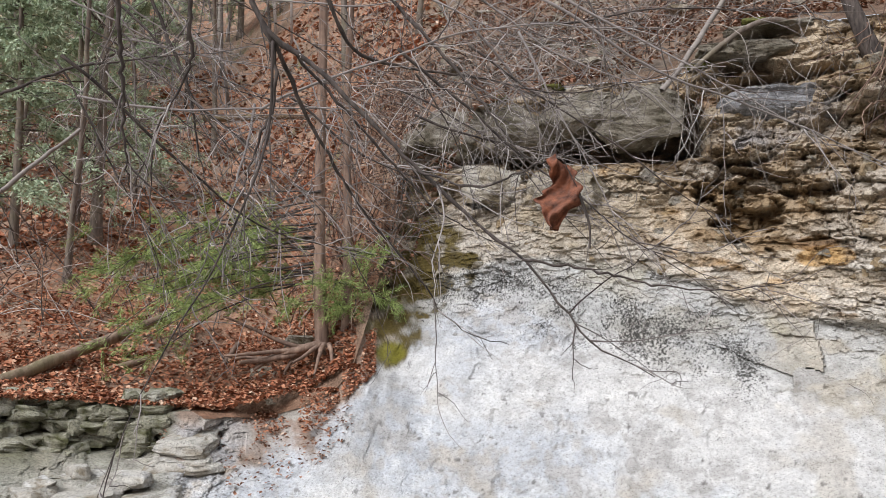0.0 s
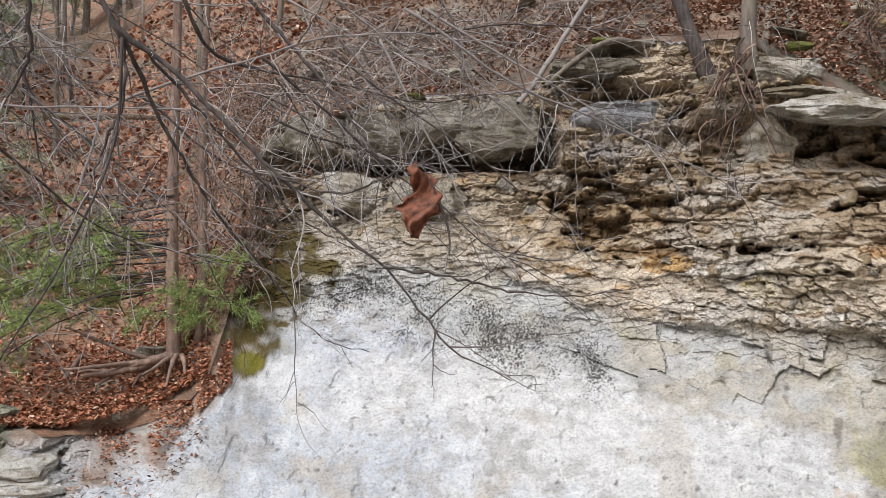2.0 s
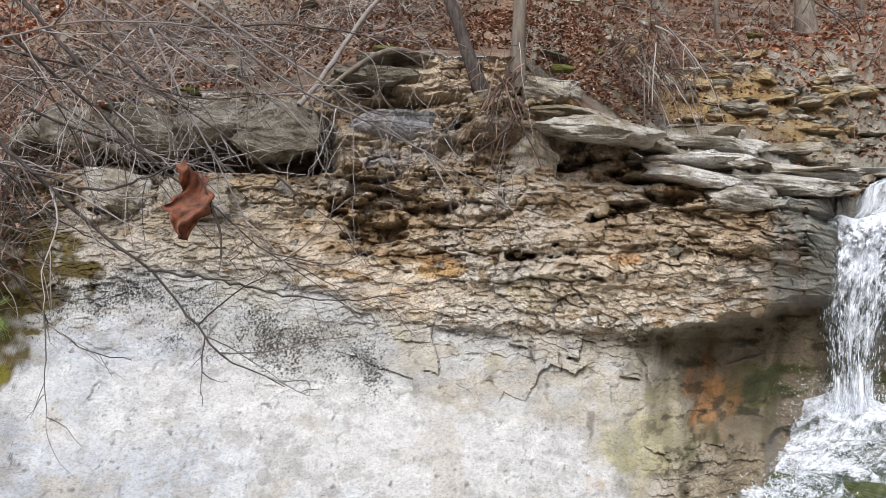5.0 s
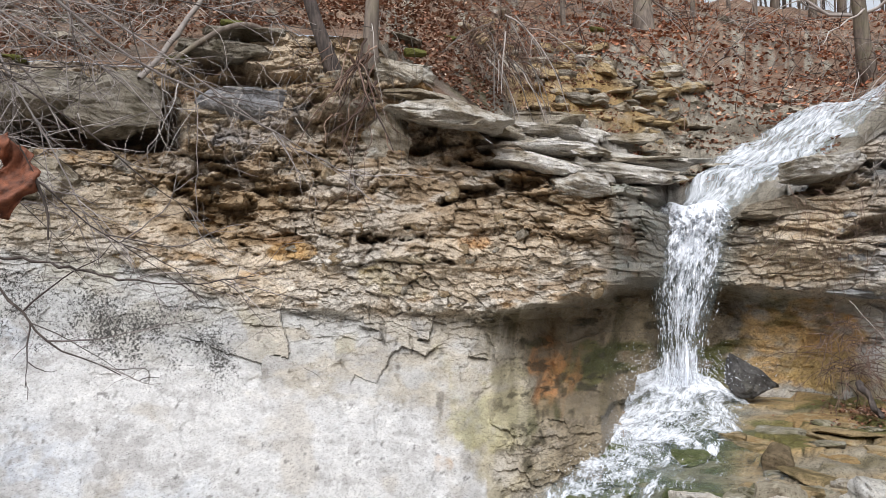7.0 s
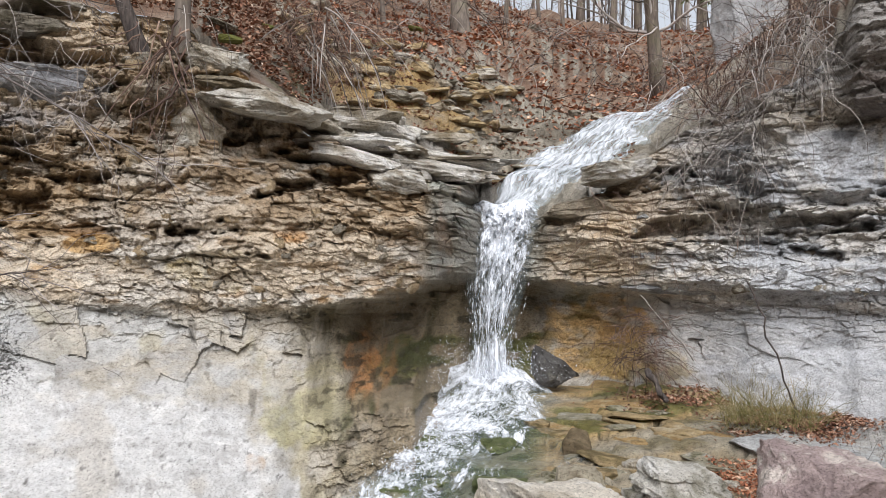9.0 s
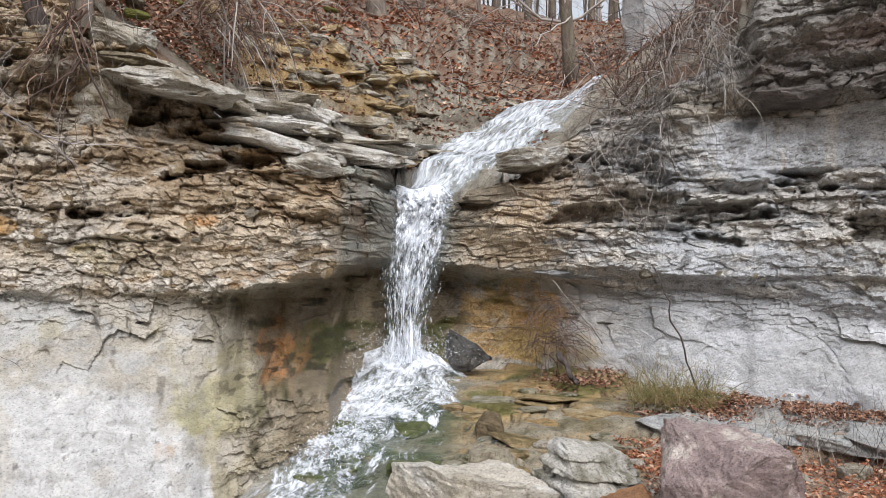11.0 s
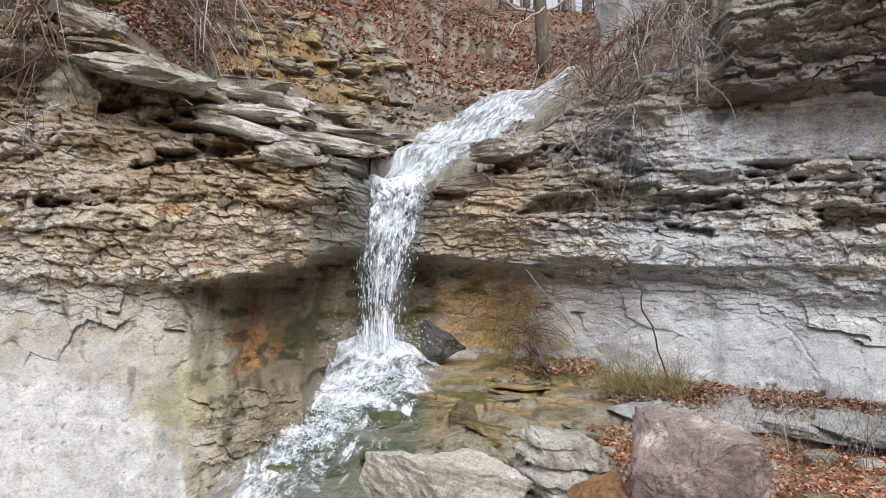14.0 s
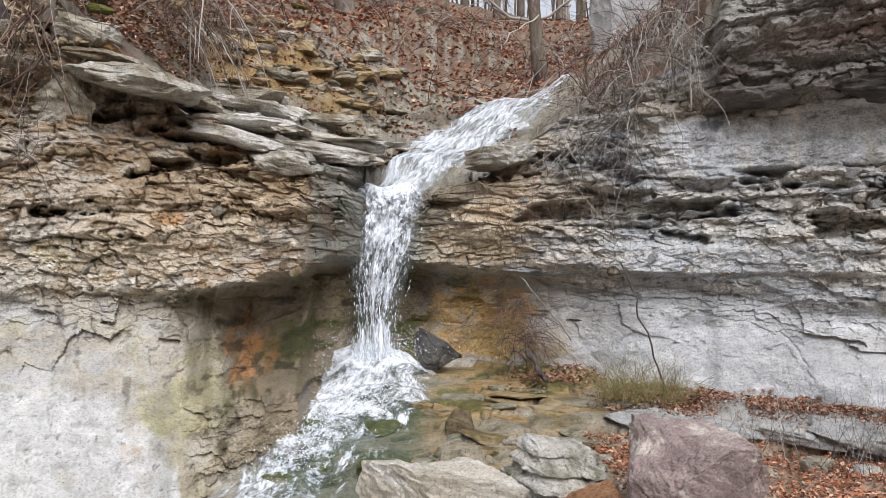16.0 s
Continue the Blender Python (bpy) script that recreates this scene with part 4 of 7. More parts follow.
def hill_sheet():
    b = np.concatenate([np.arange(-60, -32, 2.0), np.arange(-32, 36, 0.22), np.arange(36, 70, 0.13), np.arange(70, 92, 0.22), np.arange(92, 300.1, 3.0)])
    first = np.interp(b, np.concatenate([q[0] for q in RIM]), np.concatenate([q[1] for q in RIM])) - 0.02
    v = np.linspace(0, 1, 250)[:, None]
    r = first + (92 - first) * (0.1 * v + 0.9 * v ** 3.6)
    z = hill_height(b[None, :], r)
    inside = (b > -40) & (b < 100)
    z = z + np.where(inside, cliff_top(b) - z[0], 0)[None, :] * np.exp(-(r - first) / 0.45)
    x, y = polar(b[None, :], r)
    bb = np.broadcast_to(b[None, :], r.shape)
    n1, n2, n3 = fbm(x * 0.6, y * 0.6 + z * 0.6, 0, 80, 5), fbm(x * 3, y * 3 + z * 3, 0, 82, 4), fbm(x * 12, y * 12 + z * 12, 0, 84, 4)
    tone = np.broadcast_to(np.array((0.25, 0.155, 0.105)), r.shape + (3,)).copy()
    tone = blend(tone, (0.37, 0.185, 0.105), step01(-bb, -1, 4) * step01(n1, -0.6, 0.2))
    tone = blend(tone, (0.34, 0.24, 0.17), step01(n2, -0.1, 0.4))
    tone = blend(tone, (0.3, 0.27, 0.23), step01(n1 - 0.3 * n2, 0.0, 0.4) * 0.6)
    tone = blend(tone, (0.42, 0.2, 0.1), step01(n1 * 0.4 + n2 * 0.6 - n3 * 0.3, 0.1, 0.4) * 0.6)
    tone = blend(tone, (0.12, 0.085, 0.06), step01(n1 + 0.5 * n2, 0.1, 0.6) * 0.8)
    tone = blend(tone, (0.11, 0.11, 0.03), step01(n1 * 0.7 - n2 * 0.6, 0.32, 0.6) * 0.8)
    steep = np.abs(np.gradient(z, axis=0) / np.gradient(r, axis=0))
    side = np.abs(np.gradient(z, axis=1) / (np.radians(np.gradient(bb, axis=1)) * r))
    rocky = np.clip(rockiness(bb, r) + step01(np.hypot(steep, side) + 0.3 * n2, 1.0, 1.5) * (r < 30) * step01(bb, -3, 0), 0, 1)
    stone = blend(np.broadcast_to(np.array((0.4, 0.36, 0.29)), tone.shape).copy(), (0.2, 0.17, 0.13), step01(n2 + n1, 0.0, 0.5))
    ochre = step01(bb, 39, 42) * (1 - step01(bb, 50, 55)) * step01(r, 10.0, 10.5) * (1 - step01(r, 11.4, 11.9))
    stone = blend(stone, (0.46, 0.3, 0.12), ochre * step01(n1 + 0.6 * n2, -0.35, 0.25) * 0.85)
    pale = step01(bb, 38, 42) * (1 - step01(r, 9.7, 10.3))
    stone = blend(stone, (0.5, 0.47, 0.43), pale * step01(n2, -0.2, 0.4) * 0.8)
    stone = blend(stone, (0.1, 0.095, 0.04), step01(-bb, -1.0, 1.5) * step01(n2 + n1, -0.7, 0.1) * 0.9)
    tone = tone * (1 - rocky[..., None]) + stone * rocky[..., None]
    tone *= (0.8 + 0.18 * step01(-bb, -2, 2) + 0.25 * n3)[..., None]
    me = mesh_of(np.stack([x, y, z], -1).reshape(-1, 3), grid_faces(*r.shape), np.clip(tone.reshape(-1, 3), 0.01, 0.8))
    return put("ground_hillside", me, SOIL, None, "steep wooded hillside of leaf litter with bare stone ledges, plus an added unseen bank behind", "hillside", "", "structure")


hillside = hill_sheet()

# ---- the rocky bed in front of the cliff ----
BED = {
    -60: ((0, -0.15), (3, -0.2), (4.5, -0.5), (12, -0.6)),
    34: ((0, -0.15), (3, -0.2), (4.5, -0.5), (12, -0.5)),
    39: ((0, -0.15), (3, -0.2), (5, -0.42), (6.4, -0.33), (7.2, -0.1), (9.5, 0.1)),
    43.1: ((0, -0.15), (3, -0.15), (5, -0.35), (6.3, -0.22), (6.8, -0.06), (7.5, 0.09), (8.6, 0.12), (9.8, 0.22)),
    48.3: ((0, -0.15), (3, -0.15), (5, -0.3), (6.2, -0.2), (7.2, -0.06), (8.4, 0.15), (9.2, 0.4), (10, 0.48)),
    53: ((0, -0.15), (3, -0.15), (5, -0.25), (6.2, -0.18), (7.1, -0.03), (8.3, 0.17), (9.3, 0.4), (10, 0.45)),
    58.1: ((0, -0.15), (3, -0.15), (5, -0.12), (6.0, -0.08), (6.6, -0.03), (7.3, 0.0), (7.45, 0.1), (8, 0.16), (9, 0.3), (10, 0.36)),
    65.2: ((0, -0.15), (3, -0.15), (5.6, -0.08), (6.6, 0.0), (7.0, 0.04), (7.12, 0.15), (8.0, 0.24), (8.8, 0.41), (10, 0.5)),
    72.8: ((0, -0.15), (3, -0.12), (5.6, -0.02), (6.2, 0.03), (6.9, 0.07), (7.0, 0.21), (7.6, 0.25), (8.5, 0.33), (10, 0.4)),
    81.5: ((0, -0.15), (3, -0.08), (5.5, 0.08), (6.3, 0.08), (6.9, 0.06), (7.0, 0.24), (7.5, 0.32), (8.1, 0.41), (10, 0.5)),
    120: ((0, -0.15), (3, -0.1), (6, 0.05), (12, 0.2)),
    300: ((0, -0.15), (3, -0.2), (4.5, -0.5), (12, -0.6)),
}
BK = np.array(sorted(BED))


def bed_form(b, r):
    b, r = np.broadcast_arrays(np.asarray(b, float), np.asarray(r, float))
    shape = b.shape
    b, r = b.ravel(), r.ravel()
    i = np.clip(np.searchsorted(BK, b) - 1, 0, len(BK) - 2)
    u = np.clip((b - BK[i]) / (BK[i + 1] - BK[i]), 0, 1)
    table = np.stack([np.interp(r, *np.array(BED[k]).T) for k in BK])
    j = np.arange(len(b))
    return (table[i, j] * (1 - u) + table[i + 1, j] * u).reshape(shape)


def bed_height(b, r):
    x, y = polar(b, r)
    z = bed_form(b, r) - 0.03 * np.exp(-(fbm(x * 1.9 + 3, y * 2.6, 0, 96, 4) / 0.035) ** 2) * step01(b, 52, 56) + 0.05 * fbm(x * 0.9, y * 0.9, 0, 90, 4) + 0.025 * fbm(x * 4, y * 4, 0, 92, 4)
    b = np.broadcast_to(b, z.shape)
    ledgy = step01(b, 53, 58)
    lay, _ = blocks(x * 0.8 + y * 0.3, y + z * 3, 6, 0.5, 0.9)
    q = z / 0.075 + 0.5 * (lay - 0.5)
    tread = np.floor(q)
    stepped = (tread + step01(q - tread, 0.7, 0.99) - 0.5 * (lay - 0.5)) * 0.075
    return z * (1 - ledgy) + stepped * ledgy


def bed_sheet():
    b = np.concatenate([np.arange(-60, 34, 2.0), np.arange(34, 92, 0.14), np.arange(92, 300.1, 4.0)])
    r = np.concatenate([np.linspace(0.02, 4.8, 30), np.arange(4.85, 10.2, 0.018)])[:, None]
    z = bed_height(b[None, :], r)
    x, y = polar(b[None, :], np.broadcast_to(r, z.shape))
    bb, rr = np.broadcast_to(b[None, :], z.shape), np.broadcast_to(r, z.shape)
    n1, n2, n3 = fbm(x * 1.1, y * 1.1 + z * 4, 0, 95, 5), fbm(x * 4, y * 4 + z * 9, 0, 97, 5), fbm(x * 14, y * 14 + z * 14, 0, 99, 4)
    tone = np.broadcast_to(np.array((0.33, 0.29, 0.22)), z.shape + (3,)).copy()
    tone = blend(tone, (0.42, 0.4, 0.36), step01(n2, -0.1, 0.4))
    seep = step01(bb, 51, 55) * (1 - step01(bb, 67, 71)) * step01(rr, 5.2, 6.0)
    tone = blend(tone, (0.4, 0.27, 0.11), seep * step01(n1 + 0.4 * n2, -0.4, 0.3) * 0.85)
    tone = blend(tone, (0.17, 0.14, 0.07), seep * step01(n2 - 0.4 * n1, 0.05, 0.45) * 0.8)
    tone = blend(tone, (0.1, 0.11, 0.03), seep * step01(n1 - n2 * 0.5, 0.25, 0.5) * 0.8)
    creek = step01(bb, 43, 46) * (1 - step01(bb, 54, 57)) * step01(rr + n1, 3.6, 5.0)
    tone = blend(tone, (0.2, 0.21, 0.14), creek * 0.8)
    tone = blend(tone, (0.06, 0.085, 0.03), creek * step01(n1 + 0.5 * n2, -0.1, 0.3) * 0.8)
    rightside = step01(bb, 68, 72)
    tone = blend(tone, (0.48, 0.47, 0.45), rightside * 0.8)
    leafy = rightside * step01(rr + n1, 3.4, 4.8) * step01(6.95 - rr + 0.3 * n1, -0.05, 0.1)
    tone = blend(tone, (0.38, 0.26, 0.17), leafy * 0.85)
    tone *= (1 + 0.22 * n3 + 0.12 * n2)[..., None]
    vein = np.exp(-(fbm(x * 1.9 + 3, y * 2.6, 0, 96, 4) / 0.035) ** 2)
    tone = blend(tone, (0.06, 0.05, 0.03), (seep + rightside) * vein * step01(n1, -0.4, 0.1) * 0.75)
    wet = np.clip(seep * 0.75 + creek, 0, 1) * step01(n2 + n1, -0.6, 0.2)
    me = mesh_of(np.stack([x, y, z], -1).reshape(-1, 3), grid_faces(*z.shape), np.clip(tone.reshape(-1, 3), 0.01, 0.8), wet.ravel())
    return put("ground_creek_bed", me, ROCK, None, "stepped stony creek bed stained orange by seeping water", "creek bed", "", "structure")


creek_bed = bed_sheet()

# ---- single rocks ----
def rock_mesh(size, seed, spherical=0.35, layers=0.0, rough=0.12, cuts=9, tones=((0.4, 0.36, 0.29), (0.2, 0.17, 0.13)), layer_height=0.05, chips=9, chip_tilt=0.45):
    """A block of stone: a cube's faces rounded, bent and worn; layers: how far its beds stand out."""
    bm = bmesh.new()
    bmesh.ops.create_cube(bm, size=2)
    bmesh.ops.subdivide_edges(bm, edges=bm.edges[:], cuts=cuts, use_grid_fill=True)
    me = bpy.data.meshes.new("rock")
    bm.to_mesh(me)
    bm.free()
    p = np.empty(len(me.vertices) * 3)
    me.vertices.foreach_get("co", p)
    p = p.reshape(-1, 3)
    ball = p / np.linalg.norm(p, axis=1)[:, None] * 1.25
    p = p * (1 - spherical) + ball * spherical
    sx, sy, sz = size
    g = 1.1 / max(size)
    q = p * np.array(size)
    k = 40.3 * seed
    far = lambda f, m: solid_noise(q + k, f, seed + m)
    q[:, 0] += sx * rough * 2.2 * far(g, 1)
    q[:, 1] += sy * rough * 2.2 * far(g, 2)
    q[:, 2] += sz * rough * 2.0 * far(g, 3) + 0.15 * rough * sx * far(g * 2.5, 4)
    g2 = np.random.default_rng(seed + 5000)
    for _ in range(chips):
        d = g2.normal(0, 1, 3) * (1, 1, chip_tilt)
        d /= np.linalg.norm(d)
        unit = q / np.array(size)
        over = unit @ d - g2.uniform(0.72, 1.05)
        q = q - np.maximum(over, 0)[:, None] * d * np.array(size)
    if layers:
        w = q[:, 2] / layer_height + 0.5 * far(g, 5)
        shift = hash01(np.floor(w), np.zeros(len(w)), np.zeros(len(w)), seed + 6) - 0.5
        q[:, 0] += shift * layers * np.sign(p[:, 0]) * (np.abs(p[:, 0]) > 0.75)
        q[:, 1] += shift * layers * np.sign(p[:, 1]) * (np.abs(p[:, 1]) > 0.75)
    q += (0.04 * sx * far(g * 7, 7) + 0.03 * sx * far(g * 19, 11))[:, None] * p * np.array((1, 1, min(1.0, 2.5 * sz / sx)))
    me.vertices.foreach_set("co", q.ravel())
    me.polygons.foreach_set("use_smooth", np.full(len(me.polygons), False))
    n = far(g * 2, 8) + 0.6 * far(g * 9, 9)
    tone = np.broadcast_to(np.array(tones[0]), q.shape) * 1.0
    tone = blend(tone, tones[1], step01(n, 0.0, 0.5))
    if len(tones) > 2:
        tone = blend(tone, tones[2], step01(-n + 0.4 * far(g * 4, 10), 0.25, 0.5))
    rgba = np.zeros((len(q), 4))
    rgba[:, :3] = tone
    me.color_attributes.new("tone", "FLOAT_COLOR", "POINT").data.foreach_set("color", rgba.ravel())
    me.update()
    return me


def rock_at(name, bearing, r, z, size, seed, turn=0.0, tip=(0, 0), parent=None, label="", category="", group="", **shape):
    x, y = polar(bearing, r)
    ob = put(name, rock_mesh(size, seed, **shape), BOULDER, parent, label, category, group)
    ob.matrix_basis = pose(x, y, z, tip[0], tip[1], -bearing + turn)
    return ob


GREY = ((0.46, 0.41, 0.33), (0.23, 0.185, 0.12), (0.58, 0.55, 0.49))
DARK = ((0.27, 0.24, 0.19), (0.1, 0.085, 0.055), (0.38, 0.35, 0.3))
CHALKY = ((0.74, 0.7, 0.64), (0.4, 0.35, 0.27), (0.82, 0.8, 0.76))
# dark tones that put the roof's shade into its slabs
ROOF_SHADE = ((0.17, 0.15, 0.14), (0.075, 0.065, 0.06), (0.27, 0.24, 0.22))
PALE = ((0.6, 0.57, 0.51), (0.33, 0.28, 0.21), (0.7, 0.68, 0.65))
# ledges that jut from the cliff: bearing, distance, height, half sizes, turn, tip, tones
for n, (b, r, z, size, turn, tip, tones) in enumerate((
    (21.3, 7.85, 3.62, (0.55, 0.4, 0.09), -3, (4, -2), DARK),
    (22.0, 7.9, 3.82, (0.5, 0.4, 0.06), 4, (3, -3), DARK),
    (22.5, 7.75, 3.08, (0.65, 0.3, 0.16), 2, (0, 0), ((0.33, 0.33, 0.34), (0.2, 0.2, 0.21), (0.45, 0.43, 0.38))),
    (31.5, 7.6, 2.86, (0.22, 0.3, 0.22), 12, (0, 6), GREY),
    (35.9, 7.35, 3.0, (0.68, 0.42, 0.1), -4, (3, 7), PALE),
    (34.5, 7.6, 3.2, (0.5, 0.4, 0.07), 6, (4, 8), GREY),
    (33.0, 7.65, 3.42, (0.36, 0.35, 0.14), 6, (4, 6), GREY),
    (38.5, 7.9, 3.0, (0.5, 0.5, 0.06), 0, (4, 9), GREY),
    (42.7, 7.72, 2.62, (0.48, 0.42, 0.08), -6, (5, 8), CHALKY),
    (45.4, 7.75, 2.42, (0.4, 0.4, 0.11), 8, (4, 8), PALE),
    (49.2, 9.1, 2.4, (0.3, 0.5, 0.13), 0, (0, 4), ((0.3, 0.31, 0.3), (0.13, 0.13, 0.12), (0.4, 0.4, 0.38))),
)):
    rock_at("rock_ledge", b, r, z, size, 100 + n, turn, tip, cliff_left, spherical=0.1, layers=0.04, rough=0.3, cuts=21, tones=tones, layer_height=0.07, chips=22, chip_tilt=0.35)
for n, (b, r, z, size, turn, tip, tones) in enumerate((
    (13.6, 7.75, 3.08, (0.42, 0.42, 0.27), 8, (0, -5), DARK), (9.6, 7.95, 3.12, (0.42, 0.42, 0.22), -16, (0, -8), DARK), (5.2, 8.2, 3.0, (0.38, 0.4, 0.24), 20, (0, 5), DARK),
    (1.2, 8.6, 3.0, (0.36, 0.4, 0.26), -6, (0, 4), DARK), (-1.5, 9.0, 2.95, (0.3, 0.35, 0.22), 5, (0, 3), DARK), (3.8, 8.02, 2.42, (0.36, 0.3, 0.2), 10, (0, 6), GREY), (8.4, 7.72, 2.36, (0.4, 0.25, 0.2), -8, (0, -4), GREY),
)):
    rock_at("rock_ledge", b, r, z, size, 160 + n, turn, tip, cliff_left, spherical=0.3, layers=0.03, rough=0.26, cuts=19, tones=tones, chips=16, chip_tilt=0.5)
for n, (b, r, z, size, turn, tip, tones) in enumerate((
    (58.2, 9.1, 2.27, (0.5, 0.45, 0.09), 6, (0, -9), ((0.32, 0.27, 0.2), (0.16, 0.13, 0.09))),
    (60.8, 8.9, 2.62, (0.45, 0.4, 0.09), 0, (0, -5), PALE),
    (60.5, 9.32, 1.56, (0.8, 0.45, 0.07), -4, (0, 2), GREY),
    (66.5, 8.88, 1.43, (0.8, 0.4, 0.07), 3, (0, 0), ((0.5, 0.5, 0.49), (0.25, 0.25, 0.25))),
    (73.5, 8.62, 1.4, (0.9, 0.35, 0.06), 3, (0, 1), ((0.46, 0.475, 0.49), (0.22, 0.22, 0.23))),
    (81.0, 8.5, 3.32, (0.9, 0.7, 0.2), 4, (0, 3), ROOF_SHADE),
    (78.5, 8.65, 3.62, (0.7, 0.7, 0.14), -4, (0, 4), ROOF_SHADE),
    (84.5, 8.2, 3.62, (0.7, 0.6, 0.1), 3, (0, 2), GREY),
    (79.5, 8.35, 3.1, (0.75, 0.5, 0.09), 2, (0, 2), ROOF_SHADE),
    (86.5, 8.15, 3.06, (0.75, 0.55, 0.1), 2, (0, 1), ROOF_SHADE),
)):
    rock_at("rock_ledge", b, r, z, size, 130 + n, turn, tip, cliff_right, spherical=0.1, layers=0.04, rough=0.3, cuts=21, tones=tones, layer_height=0.07, chips=22, chip_tilt=0.35)
for n, (b, r, z, size) in enumerate(((71.8, 7.2, 0.15, (0.5, 0.3, 0.055)), (76.0, 7.15, 0.17, (0.55, 0.3, 0.05)), (80.5, 7.15, 0.19, (0.6, 0.35, 0.055)), (85.0, 7.1, 0.21, (0.5, 0.35, 0.06)), (66.5, 7.4, 0.11, (0.42, 0.3, 0.06)), (62.5, 7.5, 0.06, (0.36, 0.3, 0.06)), (58.9, 7.75, 0.05, (0.4, 0.3, 0.06)), (61.5, 8.5, 0.22, (0.45, 0.35, 0.06)))):
    rock_at("rock_ledge", b, r, z, size, 170 + n, 9 - 7 * (n % 3), (4, 3 - 2 * (n % 3)), creek_bed, spherical=0.16, rough=0.27, cuts=13,
            tones=((0.48, 0.48, 0.47), (0.3, 0.3, 0.29), (0.56, 0.55, 0.52)) if n < 4 else ((0.36, 0.24, 0.11), (0.15, 0.12, 0.05), (0.46, 0.37, 0.22)), chips=14)
for n in range(34):
    g = np.random.default_rng(1700 + n)
    b, r = g.uniform(55.5, 68), g.uniform(6.0, 8.2)
    z = float(bed_height(np.array([b]), np.array([r]))[0])
    k = g.uniform(0.07, 0.26)
    rock_at("rock_plate", b, r, z, (k, k * g.uniform(0.5, 0.9), g.uniform(0.02, 0.05)), 1700 + n, g.normal(0, 25), (g.normal(0, 4), g.normal(0, 4)), creek_bed, spherical=0.12, rough=0.25, cuts=7,
            tones=(((0.38, 0.28, 0.15), (0.17, 0.13, 0.06), (0.48, 0.4, 0.27)), ((0.33, 0.3, 0.22), (0.13, 0.12, 0.06), (0.44, 0.42, 0.36)))[n % 2], chips=12)
# thin stepped slabs beside the upper stream
for n in range(22):
    g = np.random.default_rng(400 + n)
    tier, place = n // 2, n % 2
    b = 42.0 + 5.2 * place + 0.25 * tier + g.normal(0, 0.8)
    r = 7.95 + 0.19 * tier + 0.42 * place + g.normal(0, 0.04)
    z = float(hill_height(np.array([b]), np.array([r]))[0]) + 0.02 + g.normal(0, 0.015)
    rock_at("rock_ledge", b, r, z, (g.uniform(0.35, 0.9), g.uniform(0.26, 0.42), g.uniform(0.03, 0.085)), 500 + n, g.normal(-4, 9), (g.normal(4, 4), 6 + g.normal(0, 4)), hillside,
            spherical=0.1, layers=0.025, rough=0.42, cuts=19, tones=(CHALKY, PALE, CHALKY, CHALKY, GREY)[n % 5], layer_height=0.05, chips=20, chip_tilt=0.3)
# broken plates of the ochre ledge above the fall, and loose stones on the slope
for n in range(150):
    g = np.random.default_rng(900 + n)
    b, r = g.uniform(37, 66), g.uniform(10.2, 12.8)
    if n >= 135:
        b, r = g.uniform(47, 55), g.uniform(10.2, 12.2)
    elif n > 100:
        b, r = g.uniform(-2, 60), g.uniform(8.5, 14)
        if b > 36:
            r += 4
    elif b > 54 and r < 12.3:
        b -= 14
    z = float(hill_height(np.array([b]), np.array([r]))[0])
    k = g.uniform(0.06, 0.24)
    tones = (((0.44, 0.33, 0.18), (0.27, 0.19, 0.1), (0.5, 0.45, 0.36)) if b < 53 and n <= 100 and g.random() < 0.6 else (GREY, DARK)[n % 2])
    rock_at("rock_plate", b, r, z, (k, k * g.uniform(0.7, 1.2), g.uniform(0.025, 0.075)), 900 + n, g.uniform(-24, 24), (g.normal(0, 6), 3 + g.normal(0, 6)), hillside,
            spherical=0.12, layers=0.03, rough=0.3, cuts=6, tones=tones, layer_height=0.03, chips=14, chip_tilt=0.3)
# broken ledge blocks at the far end, below the leaf bank
for n in range(110):
    g = np.random.default_rng(1300 + n)
    b = g.uniform(-31, -18.4)
    tier = n % 5
    low = n > 84
    z = (0.03 + 0.1 * tier if not low else g.uniform(-0.3, -0.02)) + g.normal(0, 0.012)
    r = (7.42 + 0.06 * tier if not low else 6.5 + 0.9 * g.random()) + g.normal(0, 0.04)
    k = g.uniform(0.08, 0.22)
    rock_at("ledge_block", b, r, z, (k, g.uniform(0.12, 0.2), g.uniform(0.04, 0.075)), 1300 + n, g.normal(0, 12), (g.normal(0, 5), g.normal(0, 5)), cliff_left,
            spherical=0.08, layers=0.02, rough=0.2, cuts=6, tones=((0.36, 0.345, 0.26), (0.13, 0.13, 0.06), (0.46, 0.44, 0.37)) if not low else PALE, chips=12)
for n, (b, r, z, size) in enumerate(((-17.0, 7.05, 0.12, (0.28, 0.3, 0.07)), (-17.4, 6.9, -0.03, (0.3, 0.32, 0.09)), (-16.6, 6.9, -0.16, (0.34, 0.3, 0.08)), (-10.7, 7.9, 0.36, (0.38, 0.25, 0.06)), (-12.0, 8.3, 0.55, (0.2, 0.16, 0.06)),
                                     (-24.5, 6.4, -0.15, (0.5, 0.35, 0.1)), (-19.5, 6.4, -0.2, (0.3, 0.3, 0.1)), (-9.6, 8.9, 0.75, (0.2, 0.2, 0.14)), (-7.0, 9.3, 0.85, (0.2, 0.16, 0.16)))):
    rock_at("ledge_block", b, r, z, size, 1400 + n, 10 * (n % 3) - 10, (3, -4), cliff_left, spherical=0.12, layers=0.05, rough=0.16, cuts=9, tones=PALE if n < 3 or n in (5, 6) else GREY)

